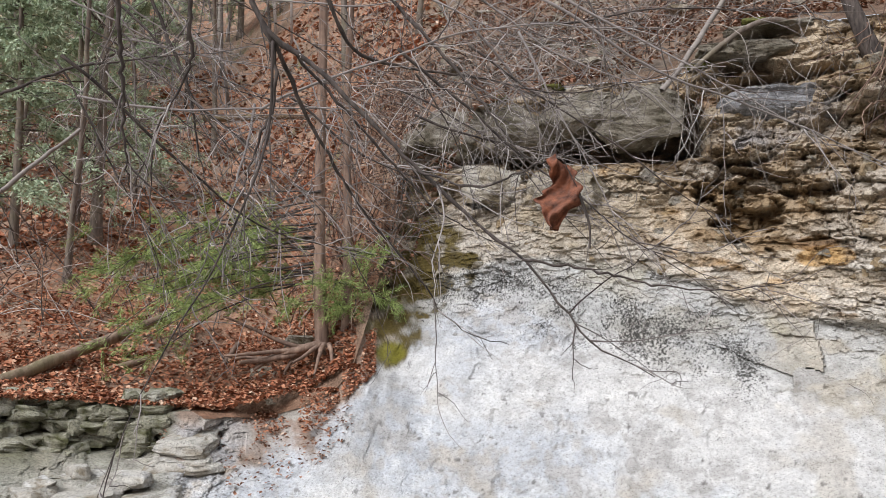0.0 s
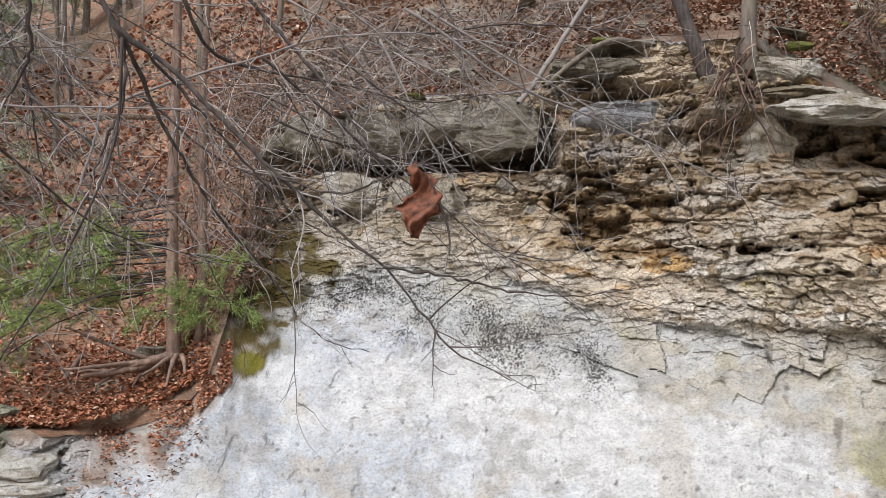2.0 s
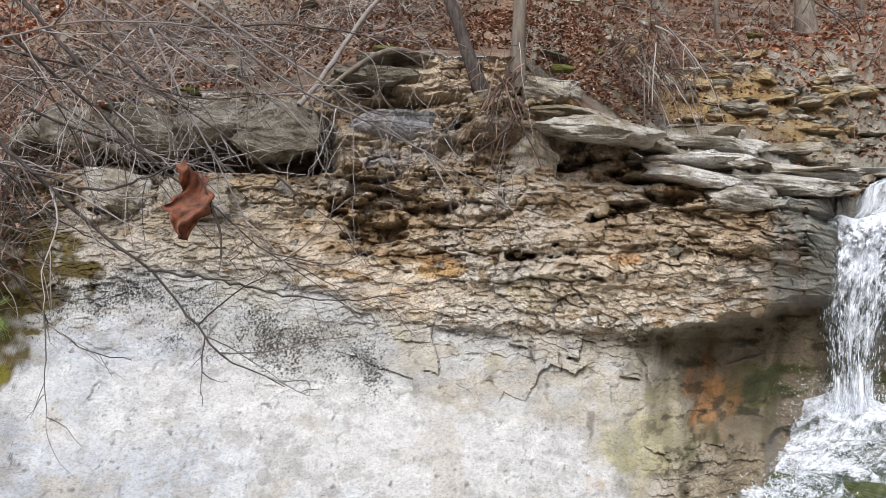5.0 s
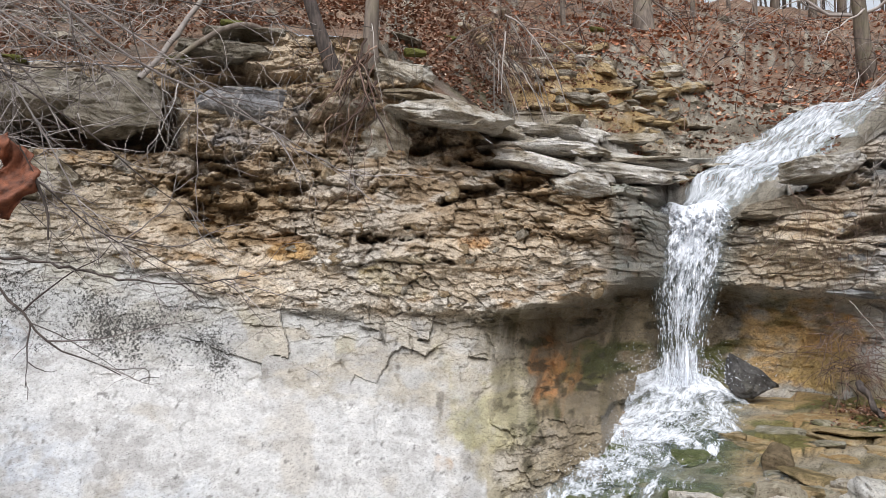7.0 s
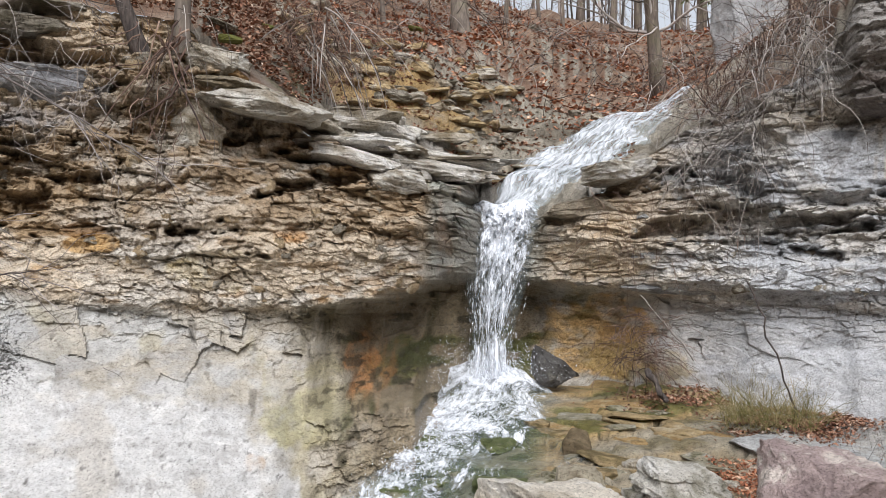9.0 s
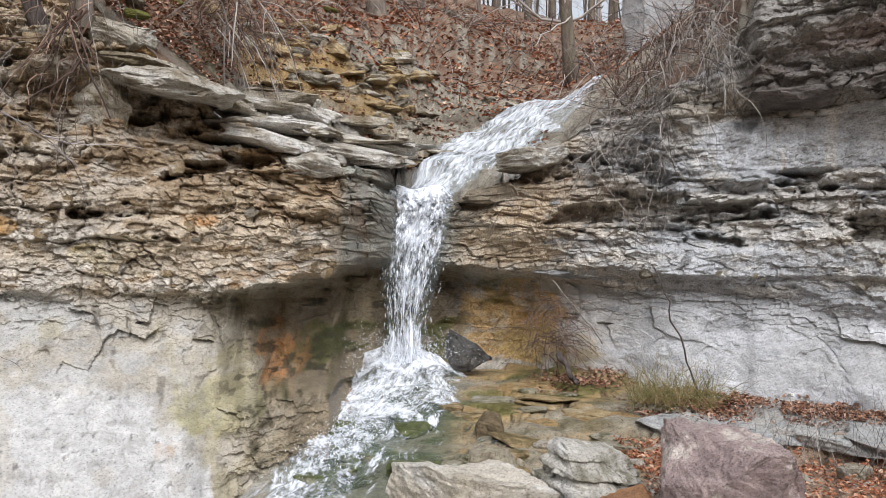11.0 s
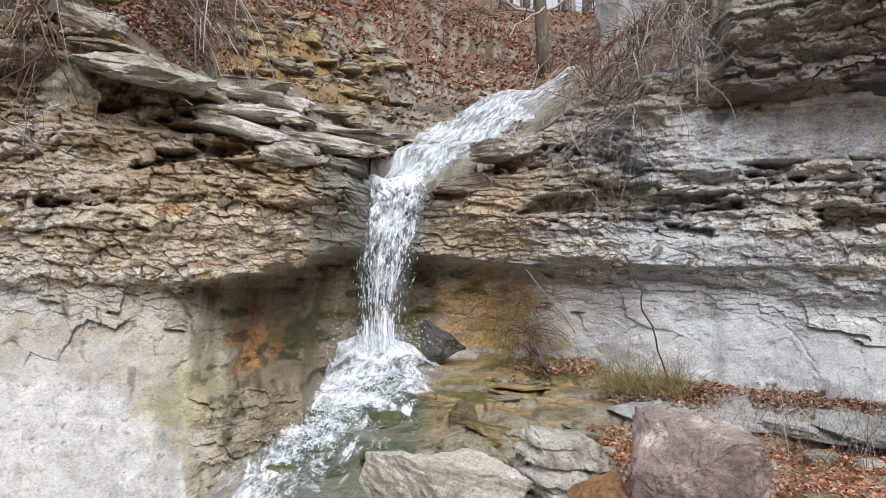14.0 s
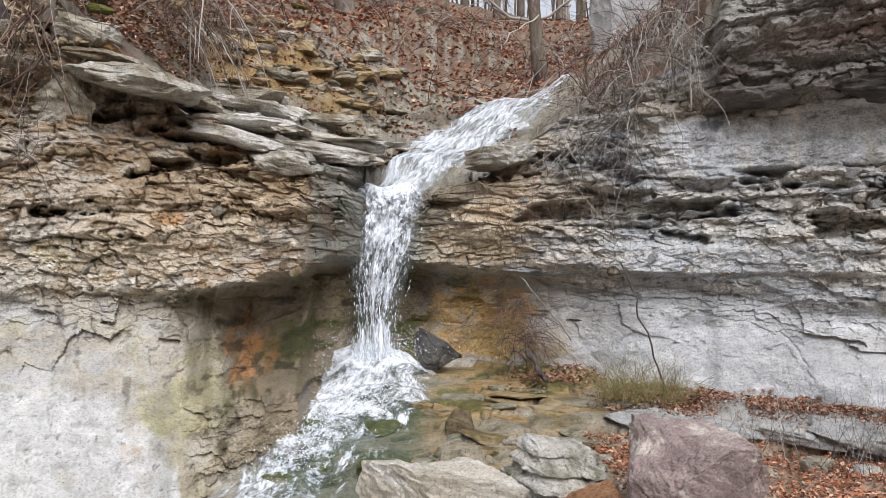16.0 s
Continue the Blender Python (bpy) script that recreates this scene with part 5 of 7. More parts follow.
# ---- boulders in the foreground ----
rock_at("boulder", 74.3, 5.2, 0.1, (0.42, 0.38, 0.38), 33, 14, (3, 7), label="large blocky purple-grey boulder with pale scuffed corner", category="boulder", group="boulders in the creek bed",
        spherical=0.16, rough=0.13, cuts=25, tones=((0.42, 0.325, 0.305), (0.31, 0.235, 0.225), (0.66, 0.58, 0.52)), chips=8, chip_tilt=0.6)
rock_at("boulder", 65.0, 5.55, 0.08, (0.35, 0.34, 0.2), 22, -8, (0, 8), label="layered grey limestone boulder with mossy cracks", category="boulder", group="boulders in the creek bed",
        spherical=0.25, layers=0.06, rough=0.2, cuts=21, tones=((0.56, 0.53, 0.47), (0.26, 0.24, 0.18), (0.66, 0.64, 0.6)), chips=14)
rock_at("boulder", 58.1, 5.25, -0.06, (0.52, 0.4, 0.25), 29, 10, (0, 5), label="pale cream rounded limestone boulder", category="boulder", group="boulders in the creek bed",
        spherical=0.3, rough=0.16, cuts=21, tones=((0.66, 0.6, 0.51), (0.5, 0.44, 0.35), (0.72, 0.68, 0.62)), chips=12)
rock_at("boulder", 56.3, 8.95, 0.54, (0.3, 0.22, 0.13), 31, -10, (6, 32), label="dark wet slab leaning beside the fall", category="boulder",
        spherical=0.12, rough=0.2, cuts=13, tones=((0.12, 0.115, 0.11), (0.07, 0.065, 0.06), (0.2, 0.19, 0.17)), chips=12)
rock_at("boulder", 68.0, 5.1, -0.04, (0.2, 0.18, 0.13), 24, 25, (0, -14), label="small rust-orange boulder wedged between larger ones", category="boulder", group="boulders in the creek bed",
        spherical=0.3, rough=0.14, cuts=11, tones=((0.38, 0.2, 0.1), (0.26, 0.14, 0.08)))
rock_at("boulder", 58.6, 6.1, 0.02, (0.18, 0.15, 0.11), 25, 0, (0, 0), label="small tan stone at the water's edge", category="boulder", group="boulders in the creek bed",
        spherical=0.35, rough=0.14, cuts=9, tones=((0.4, 0.35, 0.26), (0.28, 0.23, 0.16)))
rock_at("boulder", 58.3, 7.2, 0.08, (0.13, 0.12, 0.1), 26, 0, (0, 0), label="small dark wet brown stone on the ledge", category="boulder", group="boulders in the creek bed",
        spherical=0.4, rough=0.14, cuts=9, tones=((0.2, 0.15, 0.09), (0.12, 0.09, 0.05)))
for n in range(16):
    g = np.random.default_rng(1600 + n)
    b, r = g.uniform(45.5, 53.5), g.uniform(6.1, 7.7)
    z = float(bed_height(np.array([b]), np.array([r]))[0]) + 0.01
    k = g.uniform(0.1, 0.26)
    rock_at("stone", b, r, z, (k, k * 0.8, k * 0.35), 1600 + n, g.uniform(0, 90), label="wet green mossy stone in the running water", category="stone", group="stones in the stream", spherical=0.3, rough=0.2, cuts=9,
            tones=((0.13, 0.15, 0.06), (0.06, 0.08, 0.025), (0.3, 0.29, 0.2)))
for n in range(26):
    g = np.random.default_rng(1500 + n)
    b, r = g.uniform(60, 86), g.uniform(5.6, 6.9)
    z = float(bed_height(np.array([b]), np.array([r]))[0])
    k = g.uniform(0.04, 0.13)
    rock_at("stone", b, r, z, (k, k * 0.8, k * 0.5), 1500 + n, g.uniform(0, 90), label="small pale loose stone among leaves", category="stone", group="loose stones", spherical=0.3, rough=0.15, cuts=5, tones=PALE if n % 2 else GREY)


# ---- broken plates that stand out from the cliff ----
PLATES = {}
for tones in (GREY, PALE, ((0.48, 0.36, 0.22), (0.28, 0.2, 0.11), (0.55, 0.47, 0.35)), ((0.5, 0.5, 0.49), (0.33, 0.33, 0.34), (0.6, 0.59, 0.57))):
    PLATES[tones] = [rock_mesh((1.0, 0.7, 0.24), 700 + 11 * q, 0.12, 0, 0.26, 4, tones, chips=12) for q in range(6)]
    for me in PLATES[tones]:
        me.materials.append(ROCK)


def plates_on(cliff, count, b0, b1, above, below, seed, kinds):
    g = np.random.default_rng(seed)
    b = np.sort(g.uniform(b0, b1, count))
    lo, hi = np.interp(b, SEAM_B, SEAM_Z) + above, cliff_top(b) - below
    z = lo + (hi - lo) * g.random(count)
    r = cliff_surface(b, z[None, :])[0][0]
    for bb, zz, rr in zip(b, z, r):
        if 47.4 < bb < 56 or (bb > 71 and zz > 2.35):
            continue
        k = 0.03 + 0.06 * g.random() ** 2
        x, y = polar(bb, rr + k * 0.58)
        ob = new("rock_plate", PLATES[kinds[g.integers(len(kinds))]][g.integers(6)])
        ob.parent = cliff
        ob.matrix_basis = pose(x, y, zz, g.normal(-4, 12), g.normal(0, 16), -bb + g.normal(0, 22)) @ Matrix.Diagonal((k, k, k * g.uniform(1.0, 3.0), 1))


kinds = list(PLATES)
plates_on(cliff_left, 230, -1, 47, 0.03, 0.25, 810, kinds[:1] + kinds[2:3])
plates_on(cliff_right, 150, 62, 92, 0.03, 0.3, 811, kinds[3:] + kinds[3:] + kinds[:1])

# ---- water ----
def ribbon_water(name, stations, height, lift, material, label, seed, bias, rows=220, cols=60, mound=0.0):
    """Water that runs along a line on the ground: stations of bearing, distance and half width."""
    st = np.array(stations, float)
    u = np.linspace(0, len(st) - 1, rows)
    k = np.arange(len(st))
    b, r, w = [np.interp(u, k, st[:, q]) for q in range(3)]
    x, y = polar(b, r)
    d = np.stack([np.gradient(x), np.gradient(y)], 1)
    for q in range(2):
        d[:, q] = np.convolve(np.pad(d[:, q], 12, mode="edge"), np.ones(25) / 25, "valid")
    d /= np.linalg.norm(d, axis=1)[:, None]
    v = np.linspace(-1, 1, cols)[None, :]
    ragged = 1 + 0.3 * fbm(u[:, None] * 2.2 + np.sign(v) * 7, np.sign(v) * 3.0, 0, seed, 4)
    X = x[:, None] + d[:, 1:2] * v * w[:, None] * ragged
    Y = y[:, None] - d[:, 0:1] * v * w[:, None] * ragged
    bb, rr = np.degrees(np.arctan2(X, Y)), np.hypot(X, Y)
    n = fbm(X * 5, Y * 5, 0, seed + 1, 4)
    Z = height(bb, rr) + lift * (1.15 - v ** 4 * 1.5) + mound * np.exp(-((u[:, None] - 0.8) / 0.9) ** 2) * np.maximum(0, 1 - np.abs(v) ** 1.5) * (1 + 0.5 * n) + 0.028 * n + 0.012 * fbm(X * 18, Y * 18, 0, seed + 2, 3)
    air = bias(np.broadcast_to(u[:, None] / (len(st) - 1), X.shape), np.broadcast_to(v, X.shape))
    run = np.concatenate([[0], np.cumsum(np.hypot(np.diff(x), np.diff(y)))])
    flow = np.stack([np.broadcast_to(run[:, None], X.shape), v * w[:, None], 0 * X + seed * 0.1], -1)
    me = mesh_of(np.stack([X, Y, Z], -1).reshape(-1, 3), grid_faces(rows, cols), flow.reshape(-1, 3), air.ravel())
    return put(name, me, material, None, label, "water", "", "structure")


def soft_hill(b, r):
    """The stream's steps, rounded off by the water."""
    return sum(hill_height(b + db, r + dr) for db, dr in ((0, 0), (0.5, 0.0), (-0.5, 0.0), (0, 0.06), (0, -0.06), (0.3, 0.1), (-0.3, -0.1))) / 7 + 0.03


ribbon_water("water_upper_stream", ((65.4, 12.7, 0.2), (64.2, 12.3, 0.4), (61.5, 11.7, 0.7), (58.6, 10.8, 0.8), (56.6, 10.25, 0.6), (54.9, 9.85, 0.42), (53.7, 9.5, 0.32), (53.3, 9.28, 0.32)),
             soft_hill, 0.11, SLIDE, "shallow white stream sliding over stepped rock above the fall", 210, lambda u, v: 0.02 + 0.1 * u - 0.2 * np.abs(v) ** 3 + 0.06 * np.sin(u * 40 + 1.5 * v + 2 * fbm(u * 9, v * 2, 0, 219, 3)))
ribbon_water("water_splash", ((52.6, 9.2, 0.4), (52.3, 8.9, 0.6), (51.8, 8.45, 0.74), (50.4, 7.9, 0.72), (48.6, 7.45, 0.58), (47.8, 6.9, 0.42), (45.8, 6.3, 0.34), (44.2, 5.7, 0.4), (41, 5.1, 0.5)),
             bed_height, 0.09, FOAM, "foaming white splash running down from the waterfall's foot", 220,
             lambda u, v: 0.3 * step01(-u, -0.3, 0.0) + 0.15 - 0.14 * u - 0.4 * np.abs(v) ** 2.2 + 0.3 * fbm(u * 16, v * 2.6, 0, 226, 4), rows=320, cols=90, mound=0.16)
ribbon_water("water_shallow", ((53.2, 8.6, 0.5), (51.5, 7.8, 0.8), (50.0, 7.1, 0.95), (48.6, 6.5, 0.9), (46.5, 5.9, 0.9), (43, 5.3, 0.9)),
             bed_height, 0.035, STREAM, "thin clear water over mossy green rock", 230, lambda u, v: 0.02 - 0.12 * np.abs(v) + 0.25 * fbm(u * 9, v * 4, 0, 231, 4))


def waterfall():
    fall = tagged(new("waterfall"), "white waterfall breaking into strands over a rock lip", "waterfall")
    top_z, foot_z = 2.38, 0.45

    def place(u, t):
        """u: across from 0 to 1; t: fall from 0 to 1."""
        waist = 1 - 0.25 * np.exp(-((t - 0.9) / 0.16) ** 2) + 0.1 * np.sin(t * 5)
        b = 53.1 - 0.9 * t + (u - 0.5) * 4.5 * waist
        r = 9.64 - 0.74 * t ** 0.4
        z = top_z - (top_z - foot_z) * (0.2 * t + 0.8 * t * t) + 0.03 * np.sin(u * 9 + 1) * (1 - t) - 0.05 * (1 - t) * np.abs(2 * u - 1) ** 3
        x, y = polar(b, r)
        return x, y, z

    for sheet in range(3):
        u, t = np.meshgrid(np.linspace(0.0, 1.0, 90), np.linspace(0, 1, 150))
        x, y, z = place(u + 0.08 * fbm(u * 4, t * 2.5, 0, 240 + sheet, 4) * (0.3 + t), t)
        push = 0.14 * fbm(u * 7, t * 3, sheet, 243, 4) + 0.09 * fbm(u * 24, t * 12, sheet, 245, 3) - 0.14 * sheet
        x, y = x * (1 + push * 0.12), y * (1 + push * 0.12)
        air = 0.24 - 0.36 * t - 0.45 * np.abs(2 * u - 1) ** 4 + 0.16 * step01(-t, -0.3, 0.0) + 0.2 * step01(t, 0.85, 1.0) - 0.05 * sheet
        flow = np.stack([2.0 * np.sqrt(t + 0.05), 0.75 * u + 0.06 * np.sin(t * 9 + sheet), 0 * t + 3.7 * sheet], -1)
        me = mesh_of(np.stack([x, y, z], -1).reshape(-1, 3), grid_faces(150, 90), flow.reshape(-1, 3), air.ravel())
        put("sheet", me, FALL, fall)
    g = np.random.default_rng(77)
    tubes = Tubes()
    lane = g.normal(0.5, 0.24, 60)
    for n in range(1500):
        u = np.clip(lane[g.integers(60)] + g.normal(0, 0.025), -0.04, 1.04)
        t0 = g.random() ** 0.7 * 0.97
        length = g.uniform(0.004, 0.026) * (1.3 - 0.6 * t0)
        t = np.linspace(t0, min(1.02, t0 + length), 6)
        x, y, z = place(u + 0.012 * np.sin(t * 25 + n) + g.normal(0, 0.012), t)
        k = 1 + g.normal(-0.004, 0.012)
        fat = g.uniform(0.0012, 0.0045) * np.array([0.25, 0.8, 1, 0.95, 0.7, 0.3])
        tubes.add(np.stack([x * k, y * k, z], 1), fat, 0, 5)
    put("strand", tubes.mesh(), SPRAY, fall, "white strands and flying drops", kind="stuff")
    drops = Tubes()
    foot = np.array([(52.2, 8.95), (51.8, 8.5), (50.4, 7.95), (48.6, 7.45), (47.8, 6.9), (45.8, 6.3)])
    for n in range(4200):
        w = 5 * g.random() ** 1.7
        b, r = [np.interp(w, range(6), foot[:, q]) for q in range(2)]
        b, r = b + g.normal(0, 2.6 - 0.25 * w), r + g.normal(0, 0.16)
        x, y = polar(b, r)
        ground = float(bed_form(np.array([b]), np.array([r]))[0])
        p = np.array([x, y, ground + 0.1 + abs(g.normal(0, 0.13 if w < 1.5 else 0.05)) + (0.14 if w < 1.5 else 0)])
        s = 0.0012 + 0.0032 * g.random() ** 2
        d = np.array([g.normal(-0.6, 0.6), g.normal(-0.8, 0.6), g.normal(-0.3, 0.5)]) * s * g.uniform(0.6, 2.0)
        drops.add(np.array([p + d * 1.6, p + d * 0.6, p - d * 0.6, p - d * 1.6]), np.array([0.2, 1, 1, 0.2]) * s, 0, 5)
    put("spray", drops.mesh(), SPRAY, fall, "splashing white drops", kind="stuff")


SPRAY = plain_material("spray", (0.8, 0.83, 0.87), 0.25, 30, 0.06)
waterfall()

# ---- dead leaves ----
def leaf_carpet(name, count, pick, height, label, seed, size=(0.03, 0.075), leaf=None):
    """Curled dead leaves lying about: pick gives bearings and distances."""
    g = np.random.default_rng(seed)
    b, r = pick(g, count)
    z = height(b, r)
    x, y = polar(b, r)
    keep = fbm(x * 1.7, y * 1.7, 0, seed, 3) > g.uniform(-0.7, 0.25, len(b))
    x, y, z = x[keep], y[keep], z[keep]
    n = len(x)
    length = g.uniform(*size, n) * (0.8 + 0.03 * np.hypot(x, y))
    width = length * g.uniform(0.45, 0.75, n)
    a = g.uniform(0, 2 * np.pi, n)
    tip = g.normal(0, 0.5, (n, 2))
    curl = g.uniform(-0.1, 0.5, n)
    along = np.stack([np.cos(a), np.sin(a), tip[:, 0]], 1)
    along /= np.linalg.norm(along, axis=1)[:, None]
    side = np.stack([-np.sin(a), np.cos(a), tip[:, 1]], 1)
    side /= np.linalg.norm(side, axis=1)[:, None]
    up = np.cross(along, side)
    c = np.stack([x, y, z + 0.012 + g.uniform(0, 0.03, n)], 1)
    L, W, C = length[:, None], width[:, None], (curl * width)[:, None]
    v = np.stack([c - along * L / 2, c - along * L * 0.1 + side * W / 2 + up * C, c + along * L / 2 + up * C * 0.5, c - along * L * 0.05 - side * W / 2 + up * C], 1).reshape(-1, 3)
    i = np.arange(n)[:, None] * 4
    f = np.concatenate([i + np.array([[0, 2, 1]]), i + np.array([[0, 3, 2]])])
    return put(name, mesh_of(v, f, smooth=False), leaf or LITTER, None, label, "leaves", "", "stuff")


def span(b0, b1, r0, r1, power=1.0):
    return lambda g, n: (g.uniform(b0, b1, n), r0 + (r1 - r0) * g.random(n) ** power)


leaf_carpet("leaf_litter", 38000, span(-31, -5.6, 7.45, 17, 1.5), hill_height, "thick red-brown dead leaves on the bank", 301, leaf=RED_LITTER)
leaf_carpet("leaf_litter", 14000, span(-31, 0, 15, 34, 1.2), hill_height, "red-brown dead leaves far up the bank", 309, (0.09, 0.17), leaf=RED_LITTER)
leaf_carpet("leaf_litter", 42000, span(-6.2, 40, 8.0, 16, 1.2), hill_height, "brown dead leaves on the slope above the cliff", 302)
leaf_carpet("leaf_litter", 17000, span(36, 70, 12.0, 26, 1.2), hill_height, "red-brown dead leaves on the upper slope", 303, (0.05, 0.1), leaf=RED_LITTER)
leaf_carpet("leaf_litter", 6000, span(36, 62, 9.9, 12.6), hill_height, "dead leaves caught on the stone steps", 313, (0.03, 0.07))
leaf_carpet("leaf_litter", 8500, span(66, 88, 5.4, 6.95), bed_height, "brown dead leaves between the stones", 304, (0.018, 0.05), leaf=RED_LITTER)
leaf_carpet("leaf_litter", 9000, lambda g, n: (g.normal(72.6, 1.9, n), g.normal(7.7, 0.24, n)), bed_height, "red-brown dead leaves heaped on a rock shelf", 305, (0.018, 0.05))
leaf_carpet("leaf_litter", 7500, lambda g, n: (g.uniform(77.5, 90, n), g.normal(7.55, 0.17, n)), bed_height, "red-brown dead leaves along the wall's foot", 306, (0.018, 0.05))
leaf_carpet("leaf_litter", 2600, lambda g, n: (g.normal(65.0, 2.0, n), g.normal(8.5, 0.14, n)), bed_height, "dark dead leaves caught below the wall", 307, (0.018, 0.05))
leaf_carpet("leaf_litter", 1500, lambda g, n: (g.uniform(-19, -7, n), g.uniform(7.0, 7.7, n)), lambda b, r: 0.02 + 0.33 * (r - 6.9) + 0 * b, "scattered dead leaves on the pale rock's edge", 308, (0.018, 0.05))


def bank_edge(b0, b1, low, high):
    """Bearings and distances on the slanting rock beside the bank."""
    def pick(g, n):
        b = g.uniform(b0, b1, n)
        z = np.interp(b, WHITE_B, WHITE_Z) + g.uniform(low, high, n)
        r = np.array([np.interp(zz, *np.array(CLIFF[KNOTS[np.argmin(np.abs(KNOTS - bb))]]).T) for bb, zz in zip(b, z)])
        return b, r - 0.02
    return pick


def on_bank_edge(b, r):
    return np.array([np.interp(rr, *np.array([(q, h) for h, q in CLIFF[KNOTS[np.argmin(np.abs(KNOTS - bb))]]]).T) for bb, rr in zip(b, r)])


leaf_carpet("leaf_litter", 9000, bank_edge(-12.8, -4.6, -0.02, 0.35), on_bank_edge, "dead leaves drifted on the rock beside the cedar", 311, (0.018, 0.05), leaf=RED_LITTER)
leaf_carpet("leaf_litter", 500, bank_edge(-15, -6, -0.3, 0.0), on_bank_edge, "few dead leaves on the pale slope", 312, (0.018, 0.05))


# ---- brush ----
def brush(name, count, seat, way, length, droop, bend, material, label, seed, thick=(0.002, 0.005), forks=2, kind="stuff", category="brush"):
    g = np.random.default_rng(seed)
    tubes = Tubes()
    for p in seat(g, count):
        w = way(g)
        k = g.uniform(*length)
        line = wander(p, w, k, 9, bend, droop, g)
        t = g.uniform(*thick)
        tubes.add(line, t, t * 0.35, 4)
        for _ in range(g.integers(0, forks + 1)):
            i = g.integers(2, 8)
            side = line[i] - line[i - 1]
            sub = wander(line[i], side / np.linalg.norm(side) + g.normal(0, 0.6, 3), k * g.uniform(0.2, 0.5), 5, bend, droop, g)
            tubes.add(sub, t * 0.6, t * 0.25, 4)
    return put(name, tubes.mesh(), material, None, label, category, "", kind)


def on_hill(b0, b1, r0, r1, up=0.0):
    def seat(g, n):
        b, r = g.uniform(b0, b1, n), g.uniform(r0, r1, n)
        return np.stack([*polar(b, r), hill_height(b, r) + up], 1)
    return seat


def at_place(b0, b1, r0, r1, z0, z1):
    def seat(g, n):
        return np.stack([*polar(g.uniform(b0, b1, n), g.uniform(r0, r1, n)), g.uniform(z0, z1, n)], 1)
    return seat


def toward(east=0.0, toward_eye=0.0, up=1.0, spread=0.6):
    """A way that leans along the wall, out of the wall and up, for a wall to the north or north-east."""
    return lambda g: np.array([east * 0.8 - toward_eye * 0.5, -east * 0.5 - toward_eye * 0.85, up]) + g.normal(0, spread, 3)


brush("brush_tangle", 1000, on_hill(-4, 27, 8.6, 14, 0.02), toward(0.2, 0.1, 0.1, 0.8), (0.12, 0.6), 0.05, 0.3, TWIG, "broken twigs and stems littering the slope", 347, (0.003, 0.008))
brush("brush_tangle", 700, on_hill(-4, 24, 8.0, 11.5, 0.05), toward(0.2, 0.2, 0.35, 0.7), (0.3, 1.3), 0.12, 0.34, TWIG, "tangle of bare grey stems over the cliff's edge", 320, (0.003, 0.007))
brush("brush_tangle", 130, at_place(-2, 20, 7.5, 8.2, 3.15, 3.6), toward(0.2, 0.5, 0.2, 0.8), (0.3, 1.1), 0.16, 0.34, TWIG, "bare grey vines hanging over the overhang", 321, (0.002, 0.006))
brush("brush_tangle", 160, at_place(-6.5, -3.4, 7.8, 8.8, 0.9, 1.9), toward(0.0, 0.3, 0.5, 0.8), (0.2, 0.8), 0.1, 0.2, BROWN_TWIG, "dark fine brush behind the cedar", 346, (0.002, 0.005))
brush("hanging_roots", 14, at_place(29, 31.2, 7.2, 7.4, 3.3, 3.7), toward(-0.35, 0.3, -0.6, 0.35), (0.5, 1.1), 0.12, 0.3, BROWN_TWIG, "thick brown roots hanging down the cliff", 338, (0.008, 0.016), 2)
brush("brush_tangle", 420, on_hill(-8, -1.2, 8.2, 11.5, 0.0), toward(0.1, 0.2, 0.6, 0.7), (0.4, 1.4), 0.08, 0.18, BROWN_TWIG, "dark brush at the cliff's end", 339, (0.003, 0.008))
brush("hanging_vines", 60, at_place(16, 34, 7.2, 7.6, 2.9, 3.9), toward(0, 0.5, -0.5, 0.5), (0.3, 1.3), 0.3, 0.3, TWIG, "thin pale vines hanging down the cliff", 322, (0.002, 0.004), 1)
brush("hanging_roots", 18, at_place(27.6, 31.8, 7.25, 7.5, 2.9, 3.75), toward(-0.25, 0.3, -0.5, 0.6), (0.3, 1.1), 0.16, 0.42, BROWN_TWIG, "grey roots and vines hanging from the trunk's foot", 323, (0.003, 0.009), 2)
brush("bush", 230, at_place(37.0, 43.0, 8.7, 9.6, 3.8, 4.6), toward(0.25, 0.4, 0.0, 0.8), (0.3, 0.9), 0.16, 0.34, BROWN_TWIG, "bare brown bush drooping over the ledge", 324, (0.003, 0.006), 3)
brush("bush", 14, at_place(38.5, 43.0, 8.6, 9.0, 3.8, 4.4), toward(0.35, 0.5, -0.6, 0.3), (0.8, 1.4), 0.25, 0.1, TWIG, "few thick pale stems hanging over the ledge", 325, (0.007, 0.012), 2)
brush("brush_tangle", 420, on_hill(34, 68, 12.3, 20, 0.0), toward(0.2, 0.3, 0.6, 0.7), (0.5, 1.8), 0.1, 0.16, TWIG, "bare grey undergrowth on the upper slope", 326, (0.004, 0.009))
brush("brush_tangle", 330, on_hill(34, 68, 12.0, 22, 0.0), toward(0.2, 0.3, 0.5, 0.7), (0.5, 1.6), 0.1, 0.18, BROWN_TWIG, "bare brown undergrowth on the upper slope", 327, (0.004, 0.009))
brush("dry_brush", 150, at_place(65.0, 72.0, 8.45, 9.0, 2.6, 3.4), toward(-0.8, 0.5, 0.1, 0.5), (0.4, 1.2), 0.16, 0.2, TWIG, "pale dry stems hanging over the grey wall", 328, (0.002, 0.0055), 3)
